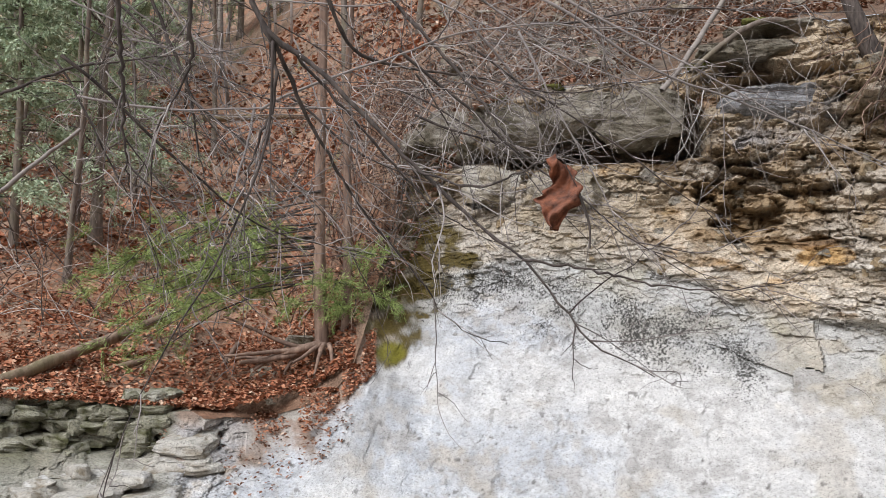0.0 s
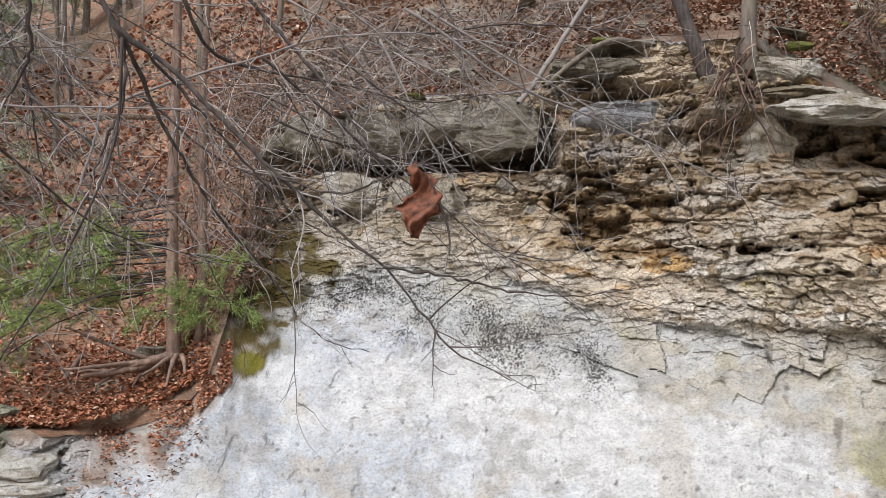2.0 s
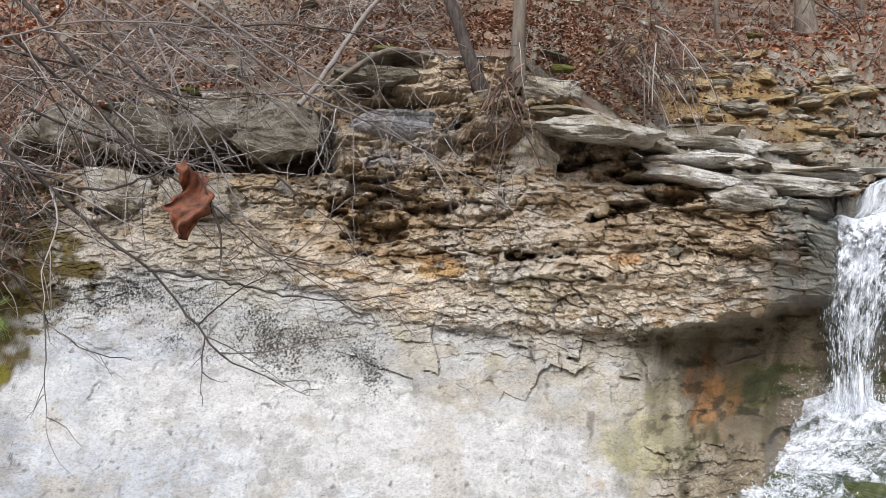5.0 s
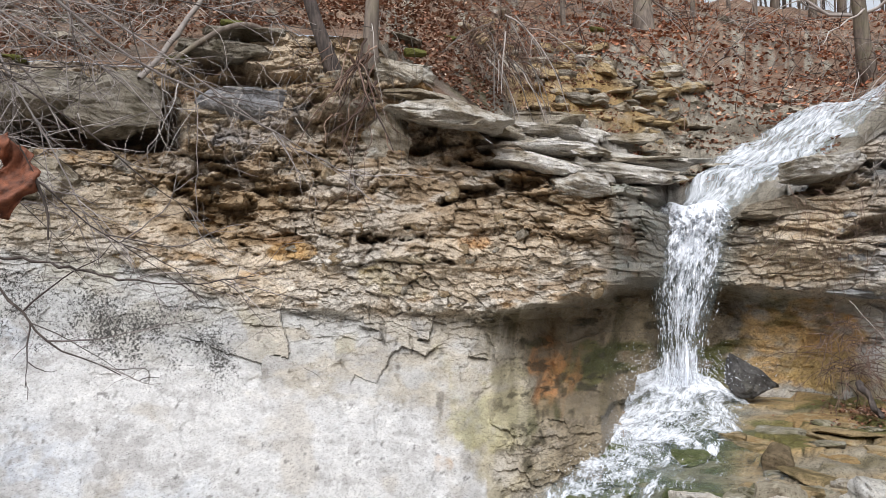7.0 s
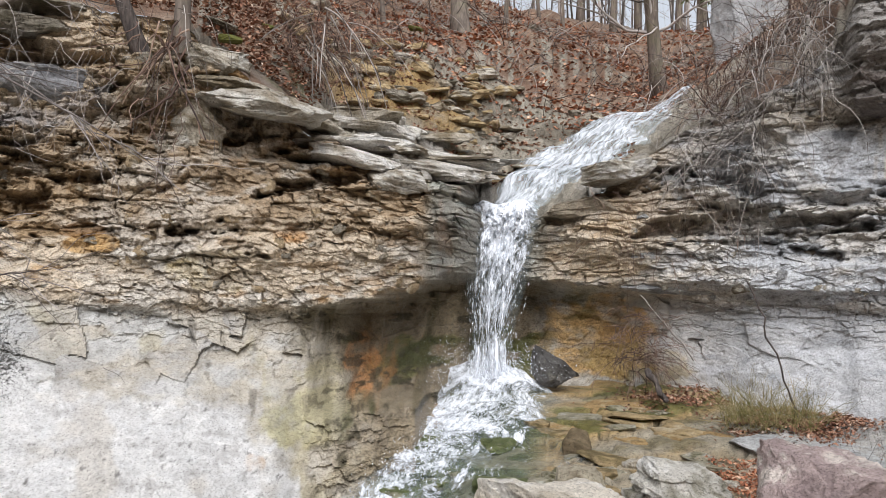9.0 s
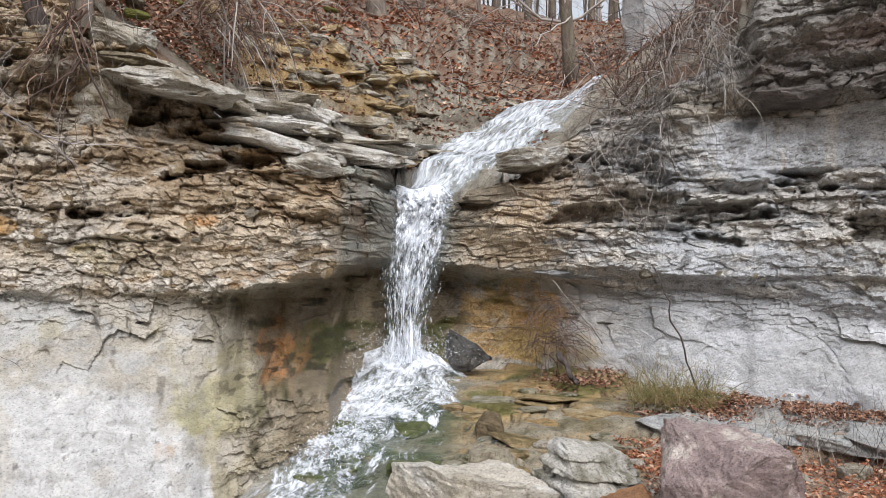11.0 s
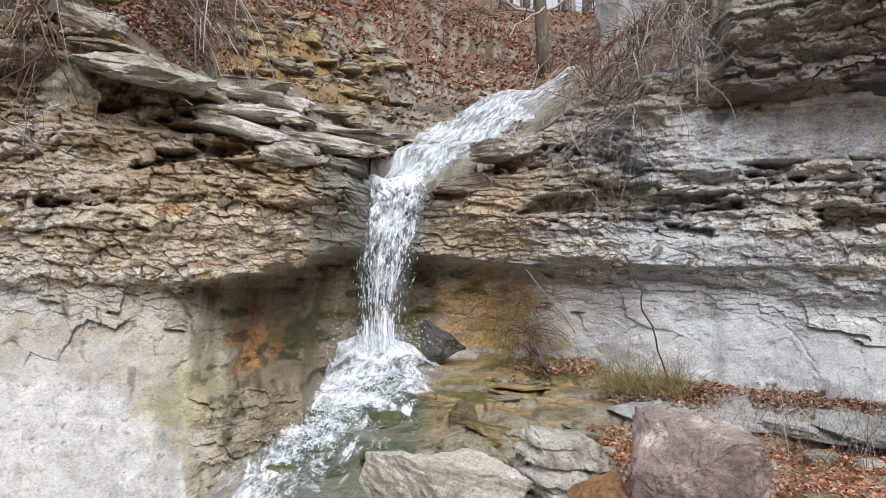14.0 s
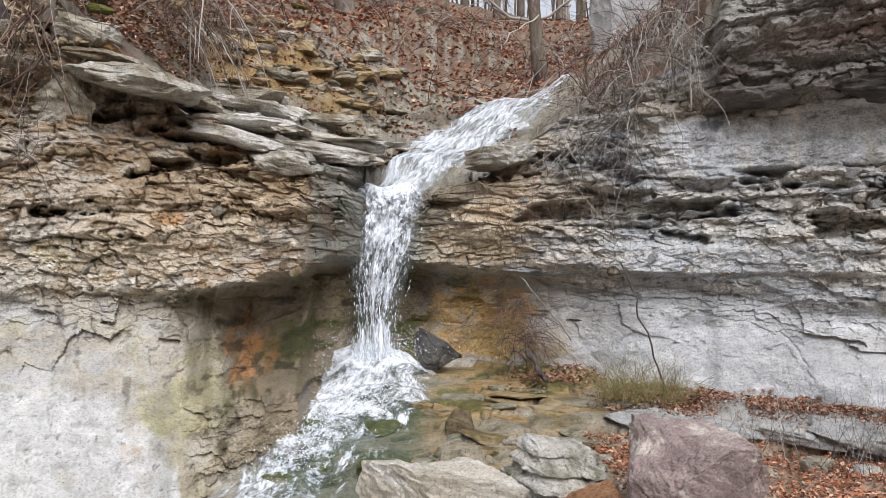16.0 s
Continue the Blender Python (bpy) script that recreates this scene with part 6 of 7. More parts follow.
brush("dry_brush", 230, on_hill(66, 75, 8.9, 10.4, 0.0), toward(-0.3, 0.3, 0.6, 0.5), (0.4, 1.1), 0.1, 0.15, BROWN_TWIG, "reddish-brown dry brush above the grey wall", 337, (0.003, 0.007), 3)
brush("dry_brush", 120, at_place(66.5, 73.0, 8.6, 9.4, 2.9, 3.7), toward(0.1, 0.1, 0.7, 0.5), (0.4, 0.9), 0.1, 0.15, BROWN_TWIG, "reddish-brown dry stems above the grey wall", 329, (0.002, 0.006), 3)
brush("dry_brush", 260, on_hill(69.5, 80, 8.0, 10.5, 0.0), toward(-0.2, 0.3, 0.5, 0.6), (0.3, 1.0), 0.12, 0.16, TWIG, "grey dry brush on top of the roof", 345, (0.003, 0.007), 3)
brush("dry_brush", 120, at_place(69.5, 75.0, 8.1, 8.7, 3.3, 4.0), toward(-0.2, 0.4, 0.2, 0.6), (0.4, 0.9), 0.25, 0.16, TWIG, "grey dry stems under the roof's edge", 330, (0.002, 0.006), 3)
brush("dry_brush", 130, at_place(58, 69, 8.4, 8.9, 1.7, 2.5), toward(-0.1, 0.5, -0.2, 0.5), (0.2, 0.6), 0.3, 0.2, BROWN_TWIG, "fine dry rootlets on the broken rock", 331, (0.0015, 0.003), 2)
brush("weeds", 480, at_place(67.8, 73.6, 7.35, 8.15, 0.22, 0.32), toward(0, 0, 0.9, 0.5), (0.1, 0.5), 0.03, 0.17, WEED, "dry olive-green weeds on the rock shelf", 332, (0.001, 0.003), 3)
brush("weeds", 170, at_place(75, 87, 5.9, 7.3, 0.08, 0.2), toward(0, 0, 1.0, 0.3), (0.2, 0.6), 0.02, 0.1, TWIG, "thin dry weed stalks among the leaves", 333, (0.001, 0.0025), 2)
brush("dark_brush", 130, at_place(61.0, 64.0, 8.4, 8.8, 0.45, 1.2), toward(-0.1, 0.4, 0.3, 0.6), (0.2, 0.7), 0.15, 0.2, BROWN_TWIG, "dark dead brush lodged below the ledge", 334, (0.002, 0.005), 3)
brush("undergrowth", 380, on_hill(-31, -3.0, 9.5, 24, 0.0), toward(0.1, 0.1, 0.9, 0.6), (0.5, 2.2), 0.05, 0.13, TWIG, "bare grey saplings and brush on the bank", 335, (0.004, 0.009))
brush("undergrowth", 270, on_hill(-31, -3.0, 10, 30, 0.0), toward(0.1, 0.1, 0.7, 0.7), (0.6, 2.4), 0.06, 0.14, BROWN_TWIG, "bare brown brush on the bank", 336, (0.004, 0.01))


# ---- trees ----
def bare_tree(bearing, r, height, thick, lean, label, seed, bark, branches=24, group="", z=None, low=0.35):
    x, y = polar(bearing, r)
    if z is None:
        z = float(hill_height(np.array([bearing]), np.array([r]))[0]) - 0.1
    g = np.random.default_rng(seed)
    tree = tagged(new("bare_tree"), label, "tree", group)
    tree.location = (x, y, z)
    way = np.array([lean[0], lean[1], 1.0])
    line = wander((0, 0, 0), way, height, 16, 0.035, 0, g)
    radii = thick * np.concatenate([[1.55, 1.15], np.linspace(1, 0.25, 15)])
    t = Tubes()
    t.add(line, radii, 0, 10)
    put("trunk", t.mesh(), bark, tree)
    t = Tubes()
    for _ in range(branches):
        i = int(g.uniform(low, 0.97) * 16)
        k = radii[i] * g.uniform(0.14, 0.3)
        sub = wander(line[i], g.normal(0, 1, 3) * (1, 1, 0.4) + (0, 0, 0.45), height * g.uniform(0.12, 0.32), 8, 0.17, 0, g)
        t.add(sub, k, k * 0.25, 5)
        for _ in range(5):
            j = g.integers(2, 9)
            twig = wander(sub[j], sub[j] - sub[j - 1] + g.normal(0, 0.12, 3), height * g.uniform(0.05, 0.14), 5, 0.2, 0, g)
            t.add(twig, k * 0.4, k * 0.12, 4)
    put("branchwork", t.mesh(), TWIG, tree, kind="stuff")
    return tree


bare_tree(30.6, 7.55, 6.5, 0.062, (0.02, 0.02), "slim grey tree rooted on the cliff's edge", 340, BARK, 14, z=3.45, low=0.5)
bare_tree(28.3, 7.6, 4.5, 0.062, (-0.42, 0.1), "dark leaning trunk rooted on the cliff's edge", 341, LIMB, 8, z=3.35, low=0.5)
for n, (b, r, h, w, lean) in enumerate(((49.8, 15.5, 9, 0.15, (0.1, 0.1)), (44.3, 14.5, 7, 0.04, (0.0, 0.1)), (63.7, 14.5, 9, 0.11, (-0.22, 0.05)), (70.2, 14.5, 8, 0.09, (-0.02, 0.0)), (60.5, 26, 12, 0.09, (0.05, 0)), (62.2, 30, 13, 0.1, (0, 0.05)), (58.2, 28, 12, 0.1, (0.05, 0)), (57.0, 22, 9, 0.05, (0.03, 0)),
                                        (66.5, 28, 13, 0.09, (0, 0)), (64.9, 34, 14, 0.12, (0, 0)), (68.6, 24, 12, 0.08, (0.05, 0)), (72.5, 20, 10, 0.06, (0, 0)), (55.4, 24, 10, 0.05, (0, 0.05)), (53, 19, 9, 0.05, (0.06, 0)), (40, 16, 9, 0.04, (0, 0)), (34.5, 12.5, 8, 0.035, (0, 0)))):
    bare_tree(b, r, h, w, lean, "bare grey winter tree on the hillside", 350 + n, BARK, 40, "bare trees", low=0.12)
for n, (b, r, h, w, lean) in enumerate(((-24.9, 13, 8, 0.045, (0.02, 0)), (-23.3, 15.5, 9, 0.09, (0, 0)), (-28, 20, 10, 0.06, (0.04, 0)), (-16, 24, 12, 0.07, (0, 0)), (-6.8, 13, 9, 0.06, (-0.02, 0)), (-2, 18, 9, 0.06, (0, 0)), (-20.5, 28, 12, 0.1, (0, 0)))):
    bare_tree(b, r, h, w, lean, "bare grey-brown tree on the leafy bank", 380 + n, BARK, 40, "bare trees", low=0.1)


def far_woods():
    g = np.random.default_rng(395)
    t = Tubes()
    for x, y, z in on_hill(-32, 74, 30, 62, -0.2)(g, 420):
        k, h = g.uniform(0.03, 0.085), g.uniform(6, 13)
        line = wander((x, y, z), (g.normal(0, 0.06), g.normal(0, 0.06), 1), h, 6, 0.04, 0, g)
        t.add(line, k, k * 0.3, 5)
        for _ in range(12):
            i = g.integers(2, 6)
            t.add(wander(line[i], g.normal(0, 1, 3) * (1, 1, 0.5) + (0, 0, 0.4), g.uniform(1.0, 3), 4, 0.2, 0, g), k * 0.35, k * 0.1, 3)
    put("far_woods", t.mesh(), TWIG, None, "bare winter woods far up the hillside", "woods", "", "stuff")


far_woods()


def needle_mesh(lines, per, size, spread, g, slim=0.13, loose=0.75):
    """Sprays of flat needles along twigs."""
    pts, dirs = [], []
    for line in lines:
        seg = np.diff(line, axis=0)
        k = g.integers(0, len(seg), per)
        u = g.random((per, 1))
        pts.append(line[k] + seg[k] * u + g.normal(0, spread, (per, 3)))
        dirs.append(seg[k] / (np.linalg.norm(seg[k], axis=1)[:, None] + 1e-9) + g.normal(0, loose, (per, 3)))
    p, d = np.concatenate(pts), np.concatenate(dirs)
    d /= np.linalg.norm(d, axis=1)[:, None]
    n = len(p)
    side = np.cross(d, g.normal(0, 1, (n, 3)))
    side /= np.linalg.norm(side, axis=1)[:, None]
    L = g.uniform(size * 0.6, size * 1.4, (n, 1))
    W = L * slim
    v = np.stack([p, p + d * L * 0.5 + side * W, p + d * L, p + d * L * 0.5 - side * W], 1).reshape(-1, 3)
    return mesh_of(v, np.arange(n * 4).reshape(n, 4), smooth=False)


def evergreen(bearing, r, height, thick, label, seed, needle, boughs, reach, per, size, start=0.15, z=None):
    x, y = polar(bearing, r)
    if z is None:
        z = float(hill_height(np.array([bearing]), np.array([r]))[0]) - 0.1
    g = np.random.default_rng(seed)
    tree = tagged(new("evergreen_tree"), label, "tree", "evergreens")
    tree.location = (x, y, z)
    line = wander((0, 0, 0), (g.normal(0, 0.03), 0, 1), height, 14, 0.02, 0, g)
    t = Tubes()
    t.add(line, np.linspace(thick, thick * 0.2, 15), 0, 8)
    put("trunk", t.mesh(), BARK, tree)
    t, twigs = Tubes(), []
    for q in range(boughs):
        f = start + (0.98 - start) * g.random()
        p = line[min(13, int(f * 14))] + (line[min(14, int(f * 14) + 1)] - line[min(13, int(f * 14))]) * g.random()
        a = g.uniform(0, 2 * np.pi)
        k = reach * (1.05 - f) * g.uniform(0.6, 1.1)
        main = wander(p, (np.cos(a), np.sin(a), 0.1), k, 7, 0.1, 0.06, g)
        t.add(main, thick * 0.16, thick * 0.04, 4)
        for _ in range(9):
            j = g.integers(1, 8)
            sub = wander(main[j], main[j] - main[j - 1] + g.normal(0, 0.12 * k, 3) * (1, 1, 0.4), k * g.uniform(0.15, 0.4), 4, 0.15, 0.12, g)
            twigs.append(sub)
        twigs.append(main)
    put("branchwork", t.mesh(), LIMB, tree, kind="stuff")
    put("crown", needle_mesh(twigs, per, size, size * 0.3, g), needle, tree, "drooping green needle sprays", kind="stuff")


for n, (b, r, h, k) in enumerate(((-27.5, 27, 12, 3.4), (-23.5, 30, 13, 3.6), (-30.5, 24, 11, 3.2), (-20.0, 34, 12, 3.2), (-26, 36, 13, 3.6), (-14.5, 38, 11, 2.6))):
    evergreen(b, r, h, 0.16, "tall green hemlock on the hillside, needles tinted pale for haze", 400 + n, HAZY_NEEDLE, 80, k, 62, 0.14)
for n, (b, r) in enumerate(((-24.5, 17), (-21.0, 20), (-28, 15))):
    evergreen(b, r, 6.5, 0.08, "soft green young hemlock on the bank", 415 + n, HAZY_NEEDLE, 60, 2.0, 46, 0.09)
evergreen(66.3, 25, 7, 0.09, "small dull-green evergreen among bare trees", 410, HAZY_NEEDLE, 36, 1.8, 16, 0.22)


def cedar():
    """Twin-stemmed cedar on the bank's brink, with roots over the rock and long low boughs."""
    g = np.random.default_rng(420)
    x, y = polar(-8.2, 7.95)
    tree = tagged(new("cedar_tree"), "twin-stemmed cedar gripping the rock with bare roots", "tree")
    tree.location = (x, y, 0.66)
    tree.scale = (0.9, 0.9, 0.9)
    for line, k in ((curve_through(((0.0, 0, -0.1), (-0.04, 0, 0.5), (-0.1, 0.1, 1.6), (-0.12, 0.2, 3.5), (-0.15, 0.3, 6.0)), 22), 0.075),
                    (curve_through(((0.2, 0.05, -0.1), (0.22, 0.1, 0.5), (0.2, 0.2, 1.6), (0.15, 0.3, 3.0), (0.2, 0.5, 5.5)), 22), 0.06)):
        t = Tubes()
        t.add(line, k * np.concatenate([[1.9, 1.45, 1.2], np.linspace(1.05, 0.5, 19)]), 0, 12)
        put("trunk", t.mesh(), CEDAR, tree)
    for a, k, w in ((-2.9, 0.85, 0.055), (-2.6, 0.75, 0.05), (-2.75, 1.0, 0.035), (3.05, 0.9, 0.04), (0.1, 0.35, 0.05), (2.95, 0.55, 0.035), (-2.2, 0.5, 0.03), (-1.4, 0.35, 0.03), (-0.4, 0.45, 0.04), (0.5, 0.5, 0.045), (-1.9, 0.45, 0.03), (-3.05, 1.2, 0.03)):
        t = Tubes()
        p = np.array([0.06 + 0.1 * np.cos(a), -0.08 + 0.1 * np.sin(a), 0.24])
        line = wander(p, (np.cos(a), np.sin(a) * 0.6, -0.25), k, 9, 0.14, 0.01, g)
        line[:, 2] = np.maximum(line[:, 2], 0.12 - 0.2 * np.linspace(0, 1, 10))
        t.add(line, w, w * 0.35, 8)
        put("root", t.mesh(), CEDAR, tree)
    t, twigs = Tubes(), []
    for q in range(30):
        left = q < 25
        p = np.array([-0.08, 0.05, g.uniform(0.85, 1.9)]) if left else np.array([0.1, 0.1, g.uniform(0.5, 1.7)])
        way = (-1, g.normal(0, 0.3), g.uniform(-0.12, 0.02)) if left else (g.normal(0, 0.7), g.normal(-0.5, 0.4), -0.1)
        k = g.uniform(1.2, 2.7) if left else g.uniform(0.3, 0.8)
        main = wander(p, way, k, 9, 0.07, 0.045, g)
        t.add(main, 0.012, 0.003, 5)
        for _ in range(16):
            j = g.integers(2, 10)
            twigs.append(wander(main[j], main[j] - main[j - 1] + g.normal(0, 0.12, 3) * (1, 1, 0.6), g.uniform(0.12, 0.4), 4, 0.2, 0.06, g))
    put("branchwork", t.mesh(), LIMB, tree, kind="stuff")
    put("crown", needle_mesh(twigs, 95, 0.055, 0.016, g, 0.055, 0.5), NEEDLE, tree, "soft green needle sprays", kind="stuff")


cedar()


# ---- fallen wood ----
def fallen(name, a, b, thick, bark, label, bend=0.02, sides=10, category="log"):
    g = np.random.default_rng(int(abs(a[0] * 977 + b[1] * 131 + a[2] * 53) * 10))
    line = np.linspace(a, b, 14) + np.cumsum(g.normal(0, bend, (14, 3)), axis=0) * 0.5
    t = Tubes()
    t.add(line, thick * (1 + 0.08 * g.normal(0, 1, 14)) * np.linspace(1, 0.72, 14), 0, sides)
    return put(name, t.mesh(), bark, None, label, category)


fallen("fallen_log", (-4.12, 6.98, 0.44), (-2.95, 9.5, 1.24), 0.07, LOG, "fallen bare brown log lying up the leafy bank")
fallen("fallen_log", (-4.25, 7.48, 0.3), (-2.96, 8.29, 0.6), 0.045, LOG, "thin weathered log lying along the ledge", 0.015)
fallen("fallen_log", (-6.0, 19.08, 5.25), (-3.17, 19.75, 5.5), 0.09, LOG, "fallen grey log across the hillside")
fallen("dead_stick", (-5.46, 9.55, 2.3), (-4.73, 10.48, 3.37), 0.03, TWIG, "broken pale dead stick leaning in the brush", 0.01, 7, "stick")
fallen("dead_stick", (-2.1, 9.27, 1.83), (-1.66, 9.46, 2.45), 0.014, TWIG, "broken pale dead stick in the cedar", 0.012, 6, "stick")
fallen("dead_stick", (-2.38, 8.16, 0.37), (-2.29, 9.12, 0.75), 0.04, CEDAR, "old bare root crossing the leaves", 0.03, 8, "root")
fallen("dead_stick", (1.89, 7.05, 3.2), (2.91, 7.67, 4.6), 0.028, TWIG, "pale dead branch leaning on the overhang", 0.012, 7, "stick")
fallen("dead_stick", (7.42, 3.78, 0.62), (7.36, 3.5, 0.34), 0.034, LIMB, "short black driftwood stump on the shelf", 0.05, 8, "stick")
fallen("dead_stick", (7.76, 3.47, 0.7), (7.62, 3.99, 1.32), 0.008, TWIG, "thin pale dead twig by the wall", 0.01, 5, "stick")
fallen("sapling", (7.5, 2.41, 0.27), (7.5, 2.75, 1.62), 0.01, LIMB, "thin dark bare sapling on the shelf", 0.04, 6, "sapling")
t = Tubes()
t.add(curve_through(((2.2, 7.2, 3.42), (2.4, 7.15, 3.6), (2.65, 7.05, 3.78), (2.9, 7.02, 3.84), (3.2, 7.1, 3.75)), 20), 0.02, 0.03, 7)
put("arching_root", t.mesh(), BARK, None, "thick grey root arching over the ledge", "root")
rock_at("rock_outcrop", 69.5, 14.0, 5.4, (0.62, 0.6, 0.95), 60, 10, (0, 0), label="pale grey rock outcrop among the far trees", category="rock", spherical=0.2, rough=0.2, cuts=15, tones=((0.55, 0.55, 0.55), (0.36, 0.36, 0.36), (0.62, 0.62, 0.62)))
for n, (b, r, z) in enumerate(((17.5, 7.75, 3.52), (4.0, 8.3, 3.38), (7.5, 8.0, 3.42), (21.0, 7.9, 3.93), (36.0, 9.6, 4.4), (46.5, 13.2, 5.6), (33.8, 7.8, 3.72))):
    x, y = polar(b, r)
    ob = put("moss_cushion", rock_mesh((0.12, 0.09, 0.03), 620 + n, 0.5, 0, 0.2, 9), MOSS, None, "green moss cushion on the ledge", "moss", "moss cushions")
    ob.matrix_basis = pose(x, y, z, 0, 0, -b)


# ---- the branches that hang in front ----
def dead_leaf(parent, at):
    """A large curled brown leaf that hangs by its stalk."""
    n, m = 27, 13
    v, u = np.meshgrid(np.linspace(0, 1, n), np.linspace(-1, 1, m), indexing="ij")
    half = 0.78 * (0.026 + 0.02 * np.sin(v * 3.3) + 0.011 * np.sin(v * 11 + 1)) * step01(v, -0.02, 0.12) * step01(1.02 - v, 0, 0.1) * (1 + 0.2 * np.sin(v * 31) * u * u)
    x = u * half + 0.016 * np.sin(v * 5.2) + 0.018 * v * (u > 0)
    z = -0.165 * v + 0.012 * np.abs(u) + 0.006 * np.sin(u * 5 + v * 9)
    y = 0.03 * np.abs(u) ** 1.4 * np.sin(v * 4 + 1) + 0.022 * np.sin(v * 6 + u * 2) + 0.008 * np.sin(v * 21 + u * 7)
    ob = put("dead_leaf", mesh_of(np.stack([x, y, z], -1).reshape(-1, 3), grid_faces(n, m)), LEAF, parent, "large curled russet-brown dead leaf")
    solid = ob.modifiers.new("thickness", "SOLIDIFY")
    solid.thickness = 0.0008
    ob.location = at
    return ob


LEAF = plain_material("russet_leaf", (0.15, 0.052, 0.026), 0.6, 45, 0.7)
HANGING = (
    (0.0095, ((-0.655, 2.516, 2.481), (-0.563, 2.487, 2.275), (-0.399, 2.468, 2.149), (-0.181, 2.393, 1.929), (-0.076, 2.349, 1.823), (0.072, 2.299, 1.682), (0.229, 2.238, 1.554), (0.33, 2.175, 1.426), (0.395, 2.113, 1.349), (0.535, 2.031, 1.269)), 16, 0.3),
    (0.004, ((0.216, 2.189, 1.561), (0.323, 2.136, 1.546), (0.444, 2.073, 1.521), (0.555, 2.005, 1.496), (0.692, 1.919, 1.491), (0.79, 1.837, 1.51)), 9, 0.25),
    (0.0075, ((-0.575, 2.481, 2.3), (-0.534, 2.504, 2.174), (-0.541, 2.512, 2.033), (-0.581, 2.514, 1.926), (-0.619, 2.515, 1.801), (-0.628, 2.523, 1.749)), 9, 0.25),
    (0.0075, ((-0.687, 2.195, 2.36), (-0.716, 2.228, 2.206), (-0.722, 2.268, 2.106), (-0.779, 2.291, 1.997), (-0.837, 2.313, 1.887), (-0.853, 2.35, 1.645)), 10, 0.28),
    (0.0075, ((-0.773, 1.845, 2.23), (-0.775, 1.898, 2.072), (-0.783, 1.949, 1.949), (-0.792, 1.999, 1.791), (-0.795, 2.051, 1.712)), 12, 0.22),
    (0.007, ((-0.545, 2.485, 2.255), (-0.455, 2.611, 2.037), (-0.369, 2.675, 1.882), (-0.278, 2.736, 1.739), (-0.084, 2.799, 1.513), (0.056, 2.849, 1.337), (0.239, 2.89, 1.278)), 13, 0.32),
    (0.008, ((-0.291, 2.885, 2.6), (-0.061, 2.824, 2.35), (0.079, 2.749, 2.173), (0.192, 2.668, 2.004), (0.26, 2.587, 1.908), (0.4, 2.5, 1.84)), 12, 0.3),
    (0.008, ((-0.422, 2.566, 2.5), (-0.322, 2.681, 2.283), (-0.137, 2.797, 2.241), (0.144, 2.896, 2.231), (0.441, 2.967, 2.201), (0.8, 2.95, 2.27)), 12, 0.35),
    (0.004, ((-0.075, 2.34, 1.816), (0.082, 2.165, 1.755), (0.19, 2.024, 1.775), (0.262, 1.882, 1.79), (0.31, 1.87, 1.72)), 8, 0.18),
    (0.007, ((-1.146, 2.988, 2.62), (-0.984, 3.045, 2.227), (-0.938, 3.059, 1.993), (-0.905, 3.069, 1.844)), 10, 0.35),
    (0.006, ((-1.5, 2.7, 2.1), (-1.3, 2.75, 2.2), (-1.05, 2.8, 2.26), (-0.8, 2.85, 2.3)), 8, 0.3),
    (0.006, ((-0.5, 2.5, 2.23), (-0.3, 2.6, 2.02), (-0.12, 2.66, 1.83), (0.0, 2.7, 1.72), (0.2, 2.75, 1.62)), 12, 0.3),
)


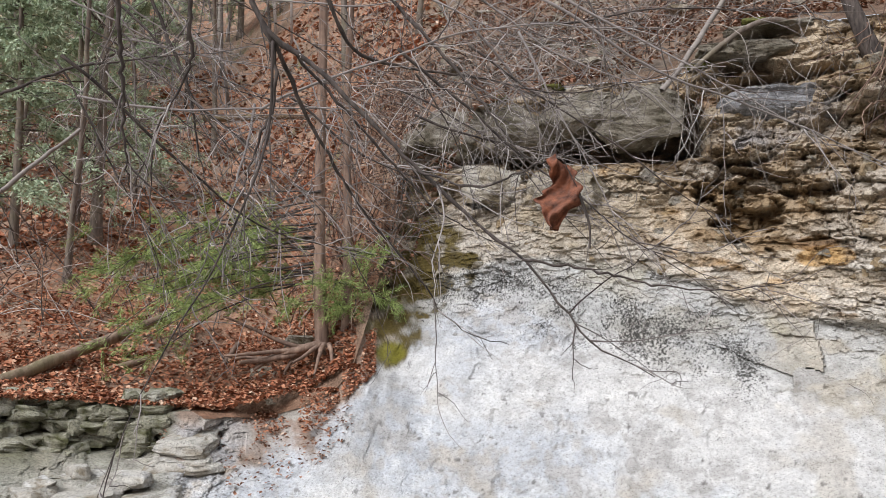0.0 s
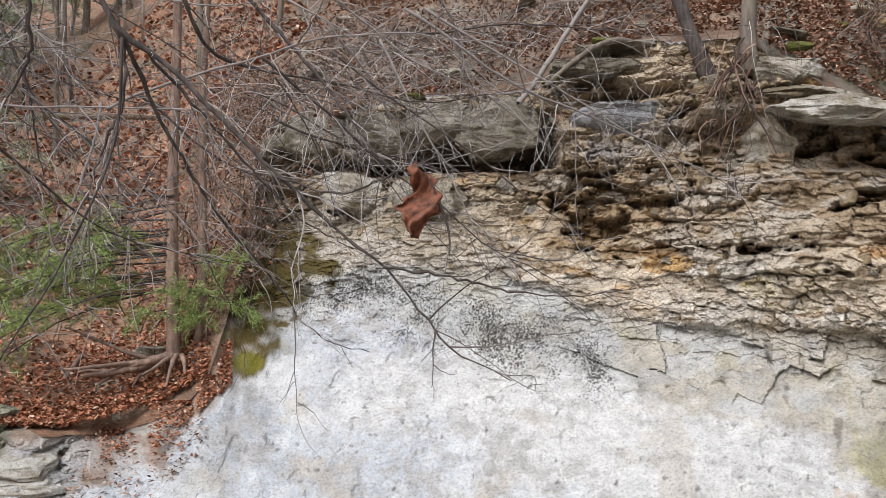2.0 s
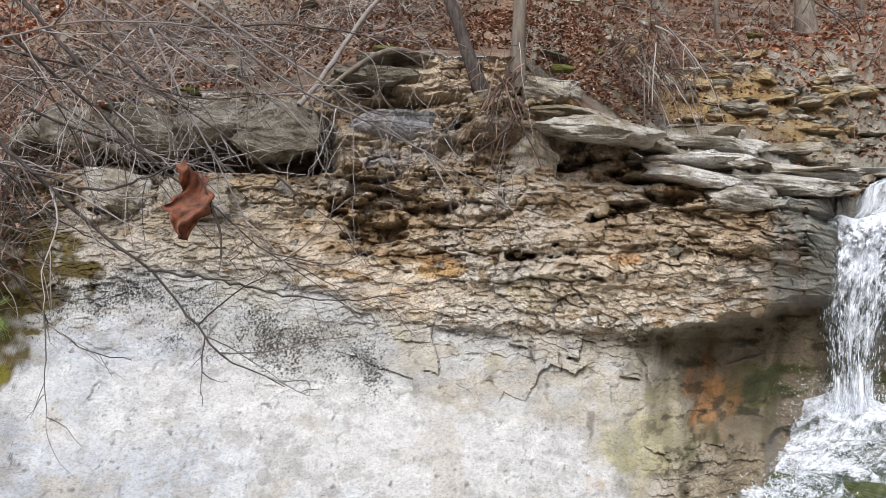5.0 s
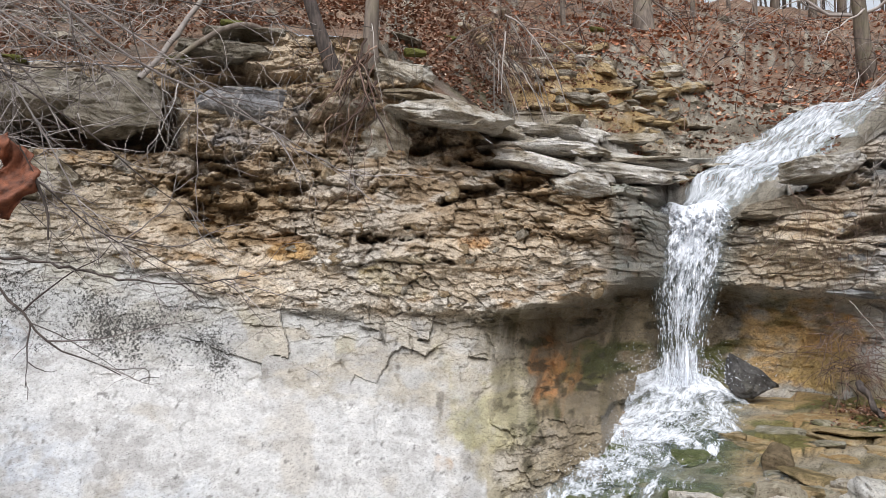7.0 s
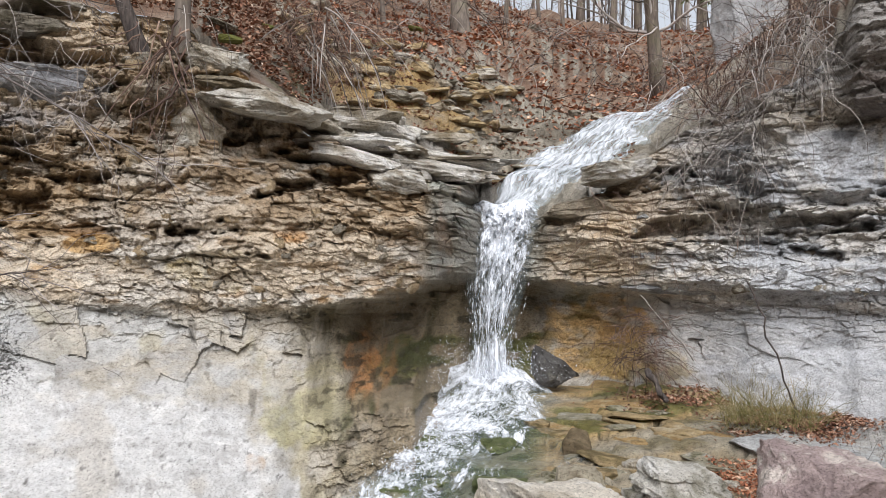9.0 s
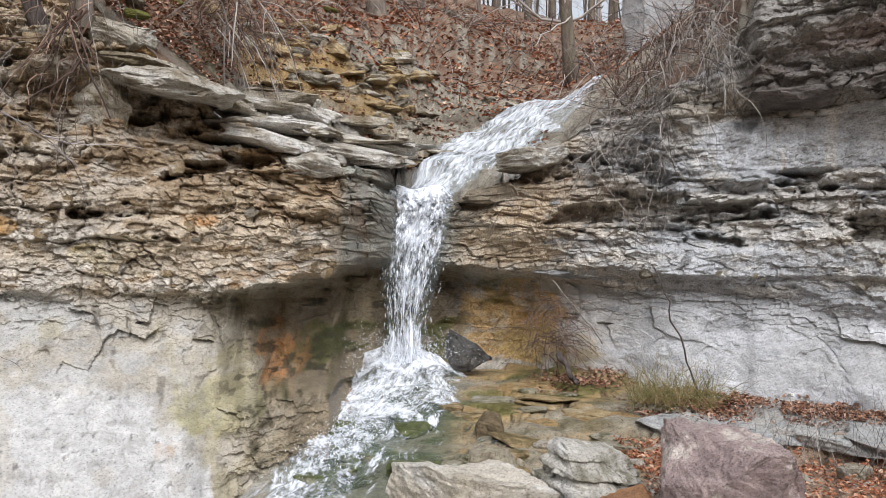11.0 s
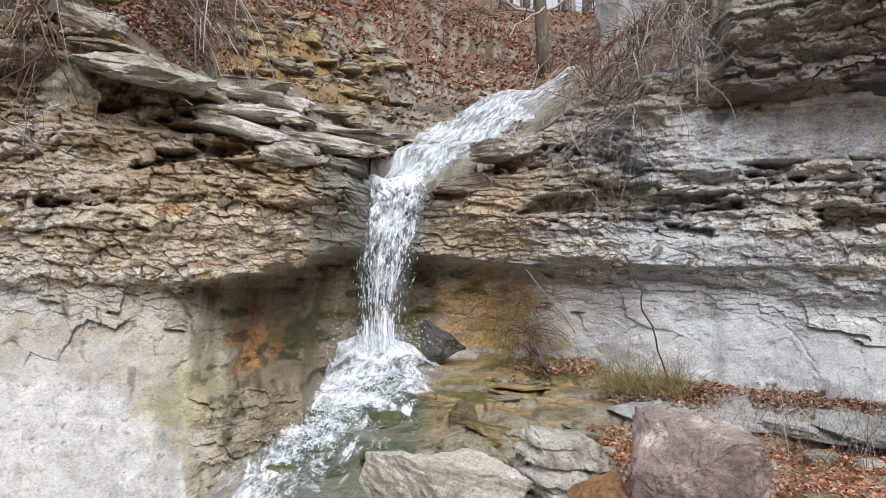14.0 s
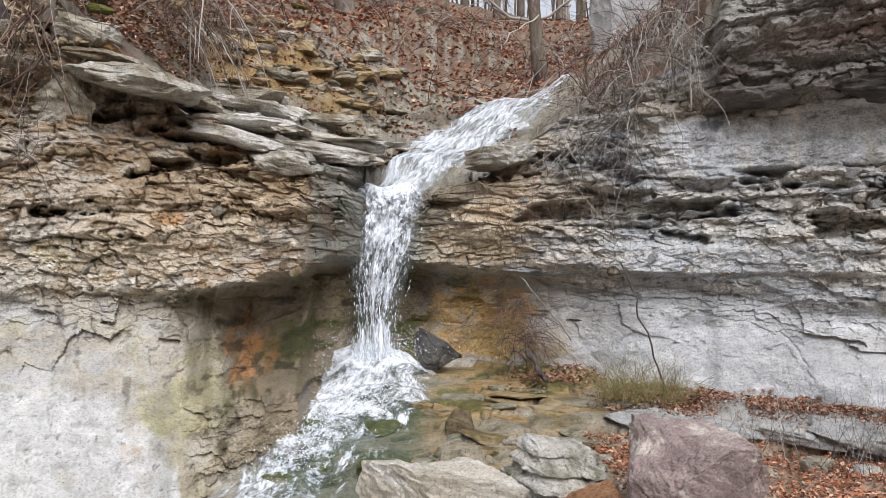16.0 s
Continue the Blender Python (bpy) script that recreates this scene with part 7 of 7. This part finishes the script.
def overhanging_branch():
    g = np.random.default_rng(430)
    branch = tagged(new("overhanging_branch"), "bare dark branch hanging in front with one dead leaf", "branch")
    for thick, points, twigs, reach in HANGING:
        line = curve_through(points, 34)
        line[1:-1] += g.normal(0, 0.0025, (32, 3))
        t = Tubes()
        t.add(line, np.linspace(thick, max(0.0012, thick * 0.13), 34) * (1 + 0.12 * g.normal(0, 1, 34)), 0, 7)
        limb = put("limb", t.mesh(), LIMB, branch)
        t = Tubes()
        for _ in range(twigs):
            i = g.integers(3, 33)
            away = line[i] - line[i - 1]
            away = away / np.linalg.norm(away)
            k = reach * g.uniform(0.4, 1.4)
            sub = wander(line[i], away + np.array([g.normal(0.25, 0.6), g.normal(0, 0.4), g.normal(-0.1, 0.5)]), k, 10, 0.13, 0.03, g)
            w = min(thick * 0.4, 0.0035) * g.uniform(0.5, 1.0)
            t.add(sub, w, w * 0.3, 5)
            for _ in range(g.integers(1, 5)):
                j = g.integers(2, 11)
                s2 = wander(sub[j], sub[j] - sub[j - 1] + g.normal(0, 0.03, 3) * (k / 0.3), k * g.uniform(0.2, 0.55), 6, 0.17, 0.03, g)
                t.add(s2, w * 0.6, w * 0.25, 4)
        put("twig_growth", t.mesh(), TWIG_NEAR, limb, kind="stuff")
    # thinner limbs that fan out from the upper left
    for q in range(38):
        far = g.uniform(2.3, 3.8)
        side = g.uniform(-0.5, 0.18)
        start = np.array([far * side, far, EYE + far * g.uniform(0.2, 0.42)])
        line = wander(start, (g.normal(0.75, 0.45), g.normal(0, 0.25), g.normal(-0.55, 0.3)), g.uniform(0.6, 1.5), 26, 0.05, 0.0, g)
        thick = g.uniform(0.003, 0.0065)
        t = Tubes()
        t.add(line, thick, 0.001, 6)
        limb = put("limb", t.mesh(), LIMB if q % 2 else TWIG_NEAR, branch)
        t = Tubes()
        for _ in range(16):
            i = g.integers(3, 26)
            k = g.uniform(0.1, 0.45)
            sub = wander(line[i], (line[i] - line[i - 1]) * 12 + np.array([g.normal(0.2, 0.6), g.normal(0, 0.4), g.normal(-0.1, 0.55)]), k, 9, 0.13, 0.02, g)
            t.add(sub, thick * 0.42, thick * 0.14, 4)
            for _ in range(g.integers(1, 4)):
                j = g.integers(2, 10)
                t.add(wander(sub[j], (sub[j] - sub[j - 1]) + g.normal(0, 0.03, 3), k * g.uniform(0.2, 0.5), 5, 0.17, 0.02, g), thick * 0.28, thick * 0.1, 4)
        put("twig_growth", t.mesh(), TWIG_NEAR, limb, kind="stuff")
    dead_leaf(branch, (0.262, 1.88, 1.785))
    t = Tubes()
    t.add(curve_through(((0.31, 1.86, 1.71), (0.335, 1.86, 1.64), (0.338, 1.86, 1.58)), 8), 0.004, 0.002, 5)
    put("stub", t.mesh(), LIMB, branch)


TWIG_NEAR = island_material("near_twigs", [(0.0, (0.08, 0.065, 0.06)), (0.5, (0.2, 0.175, 0.165)), (1.0, (0.5, 0.46, 0.44))], 0.8, 30)
overhanging_branch()
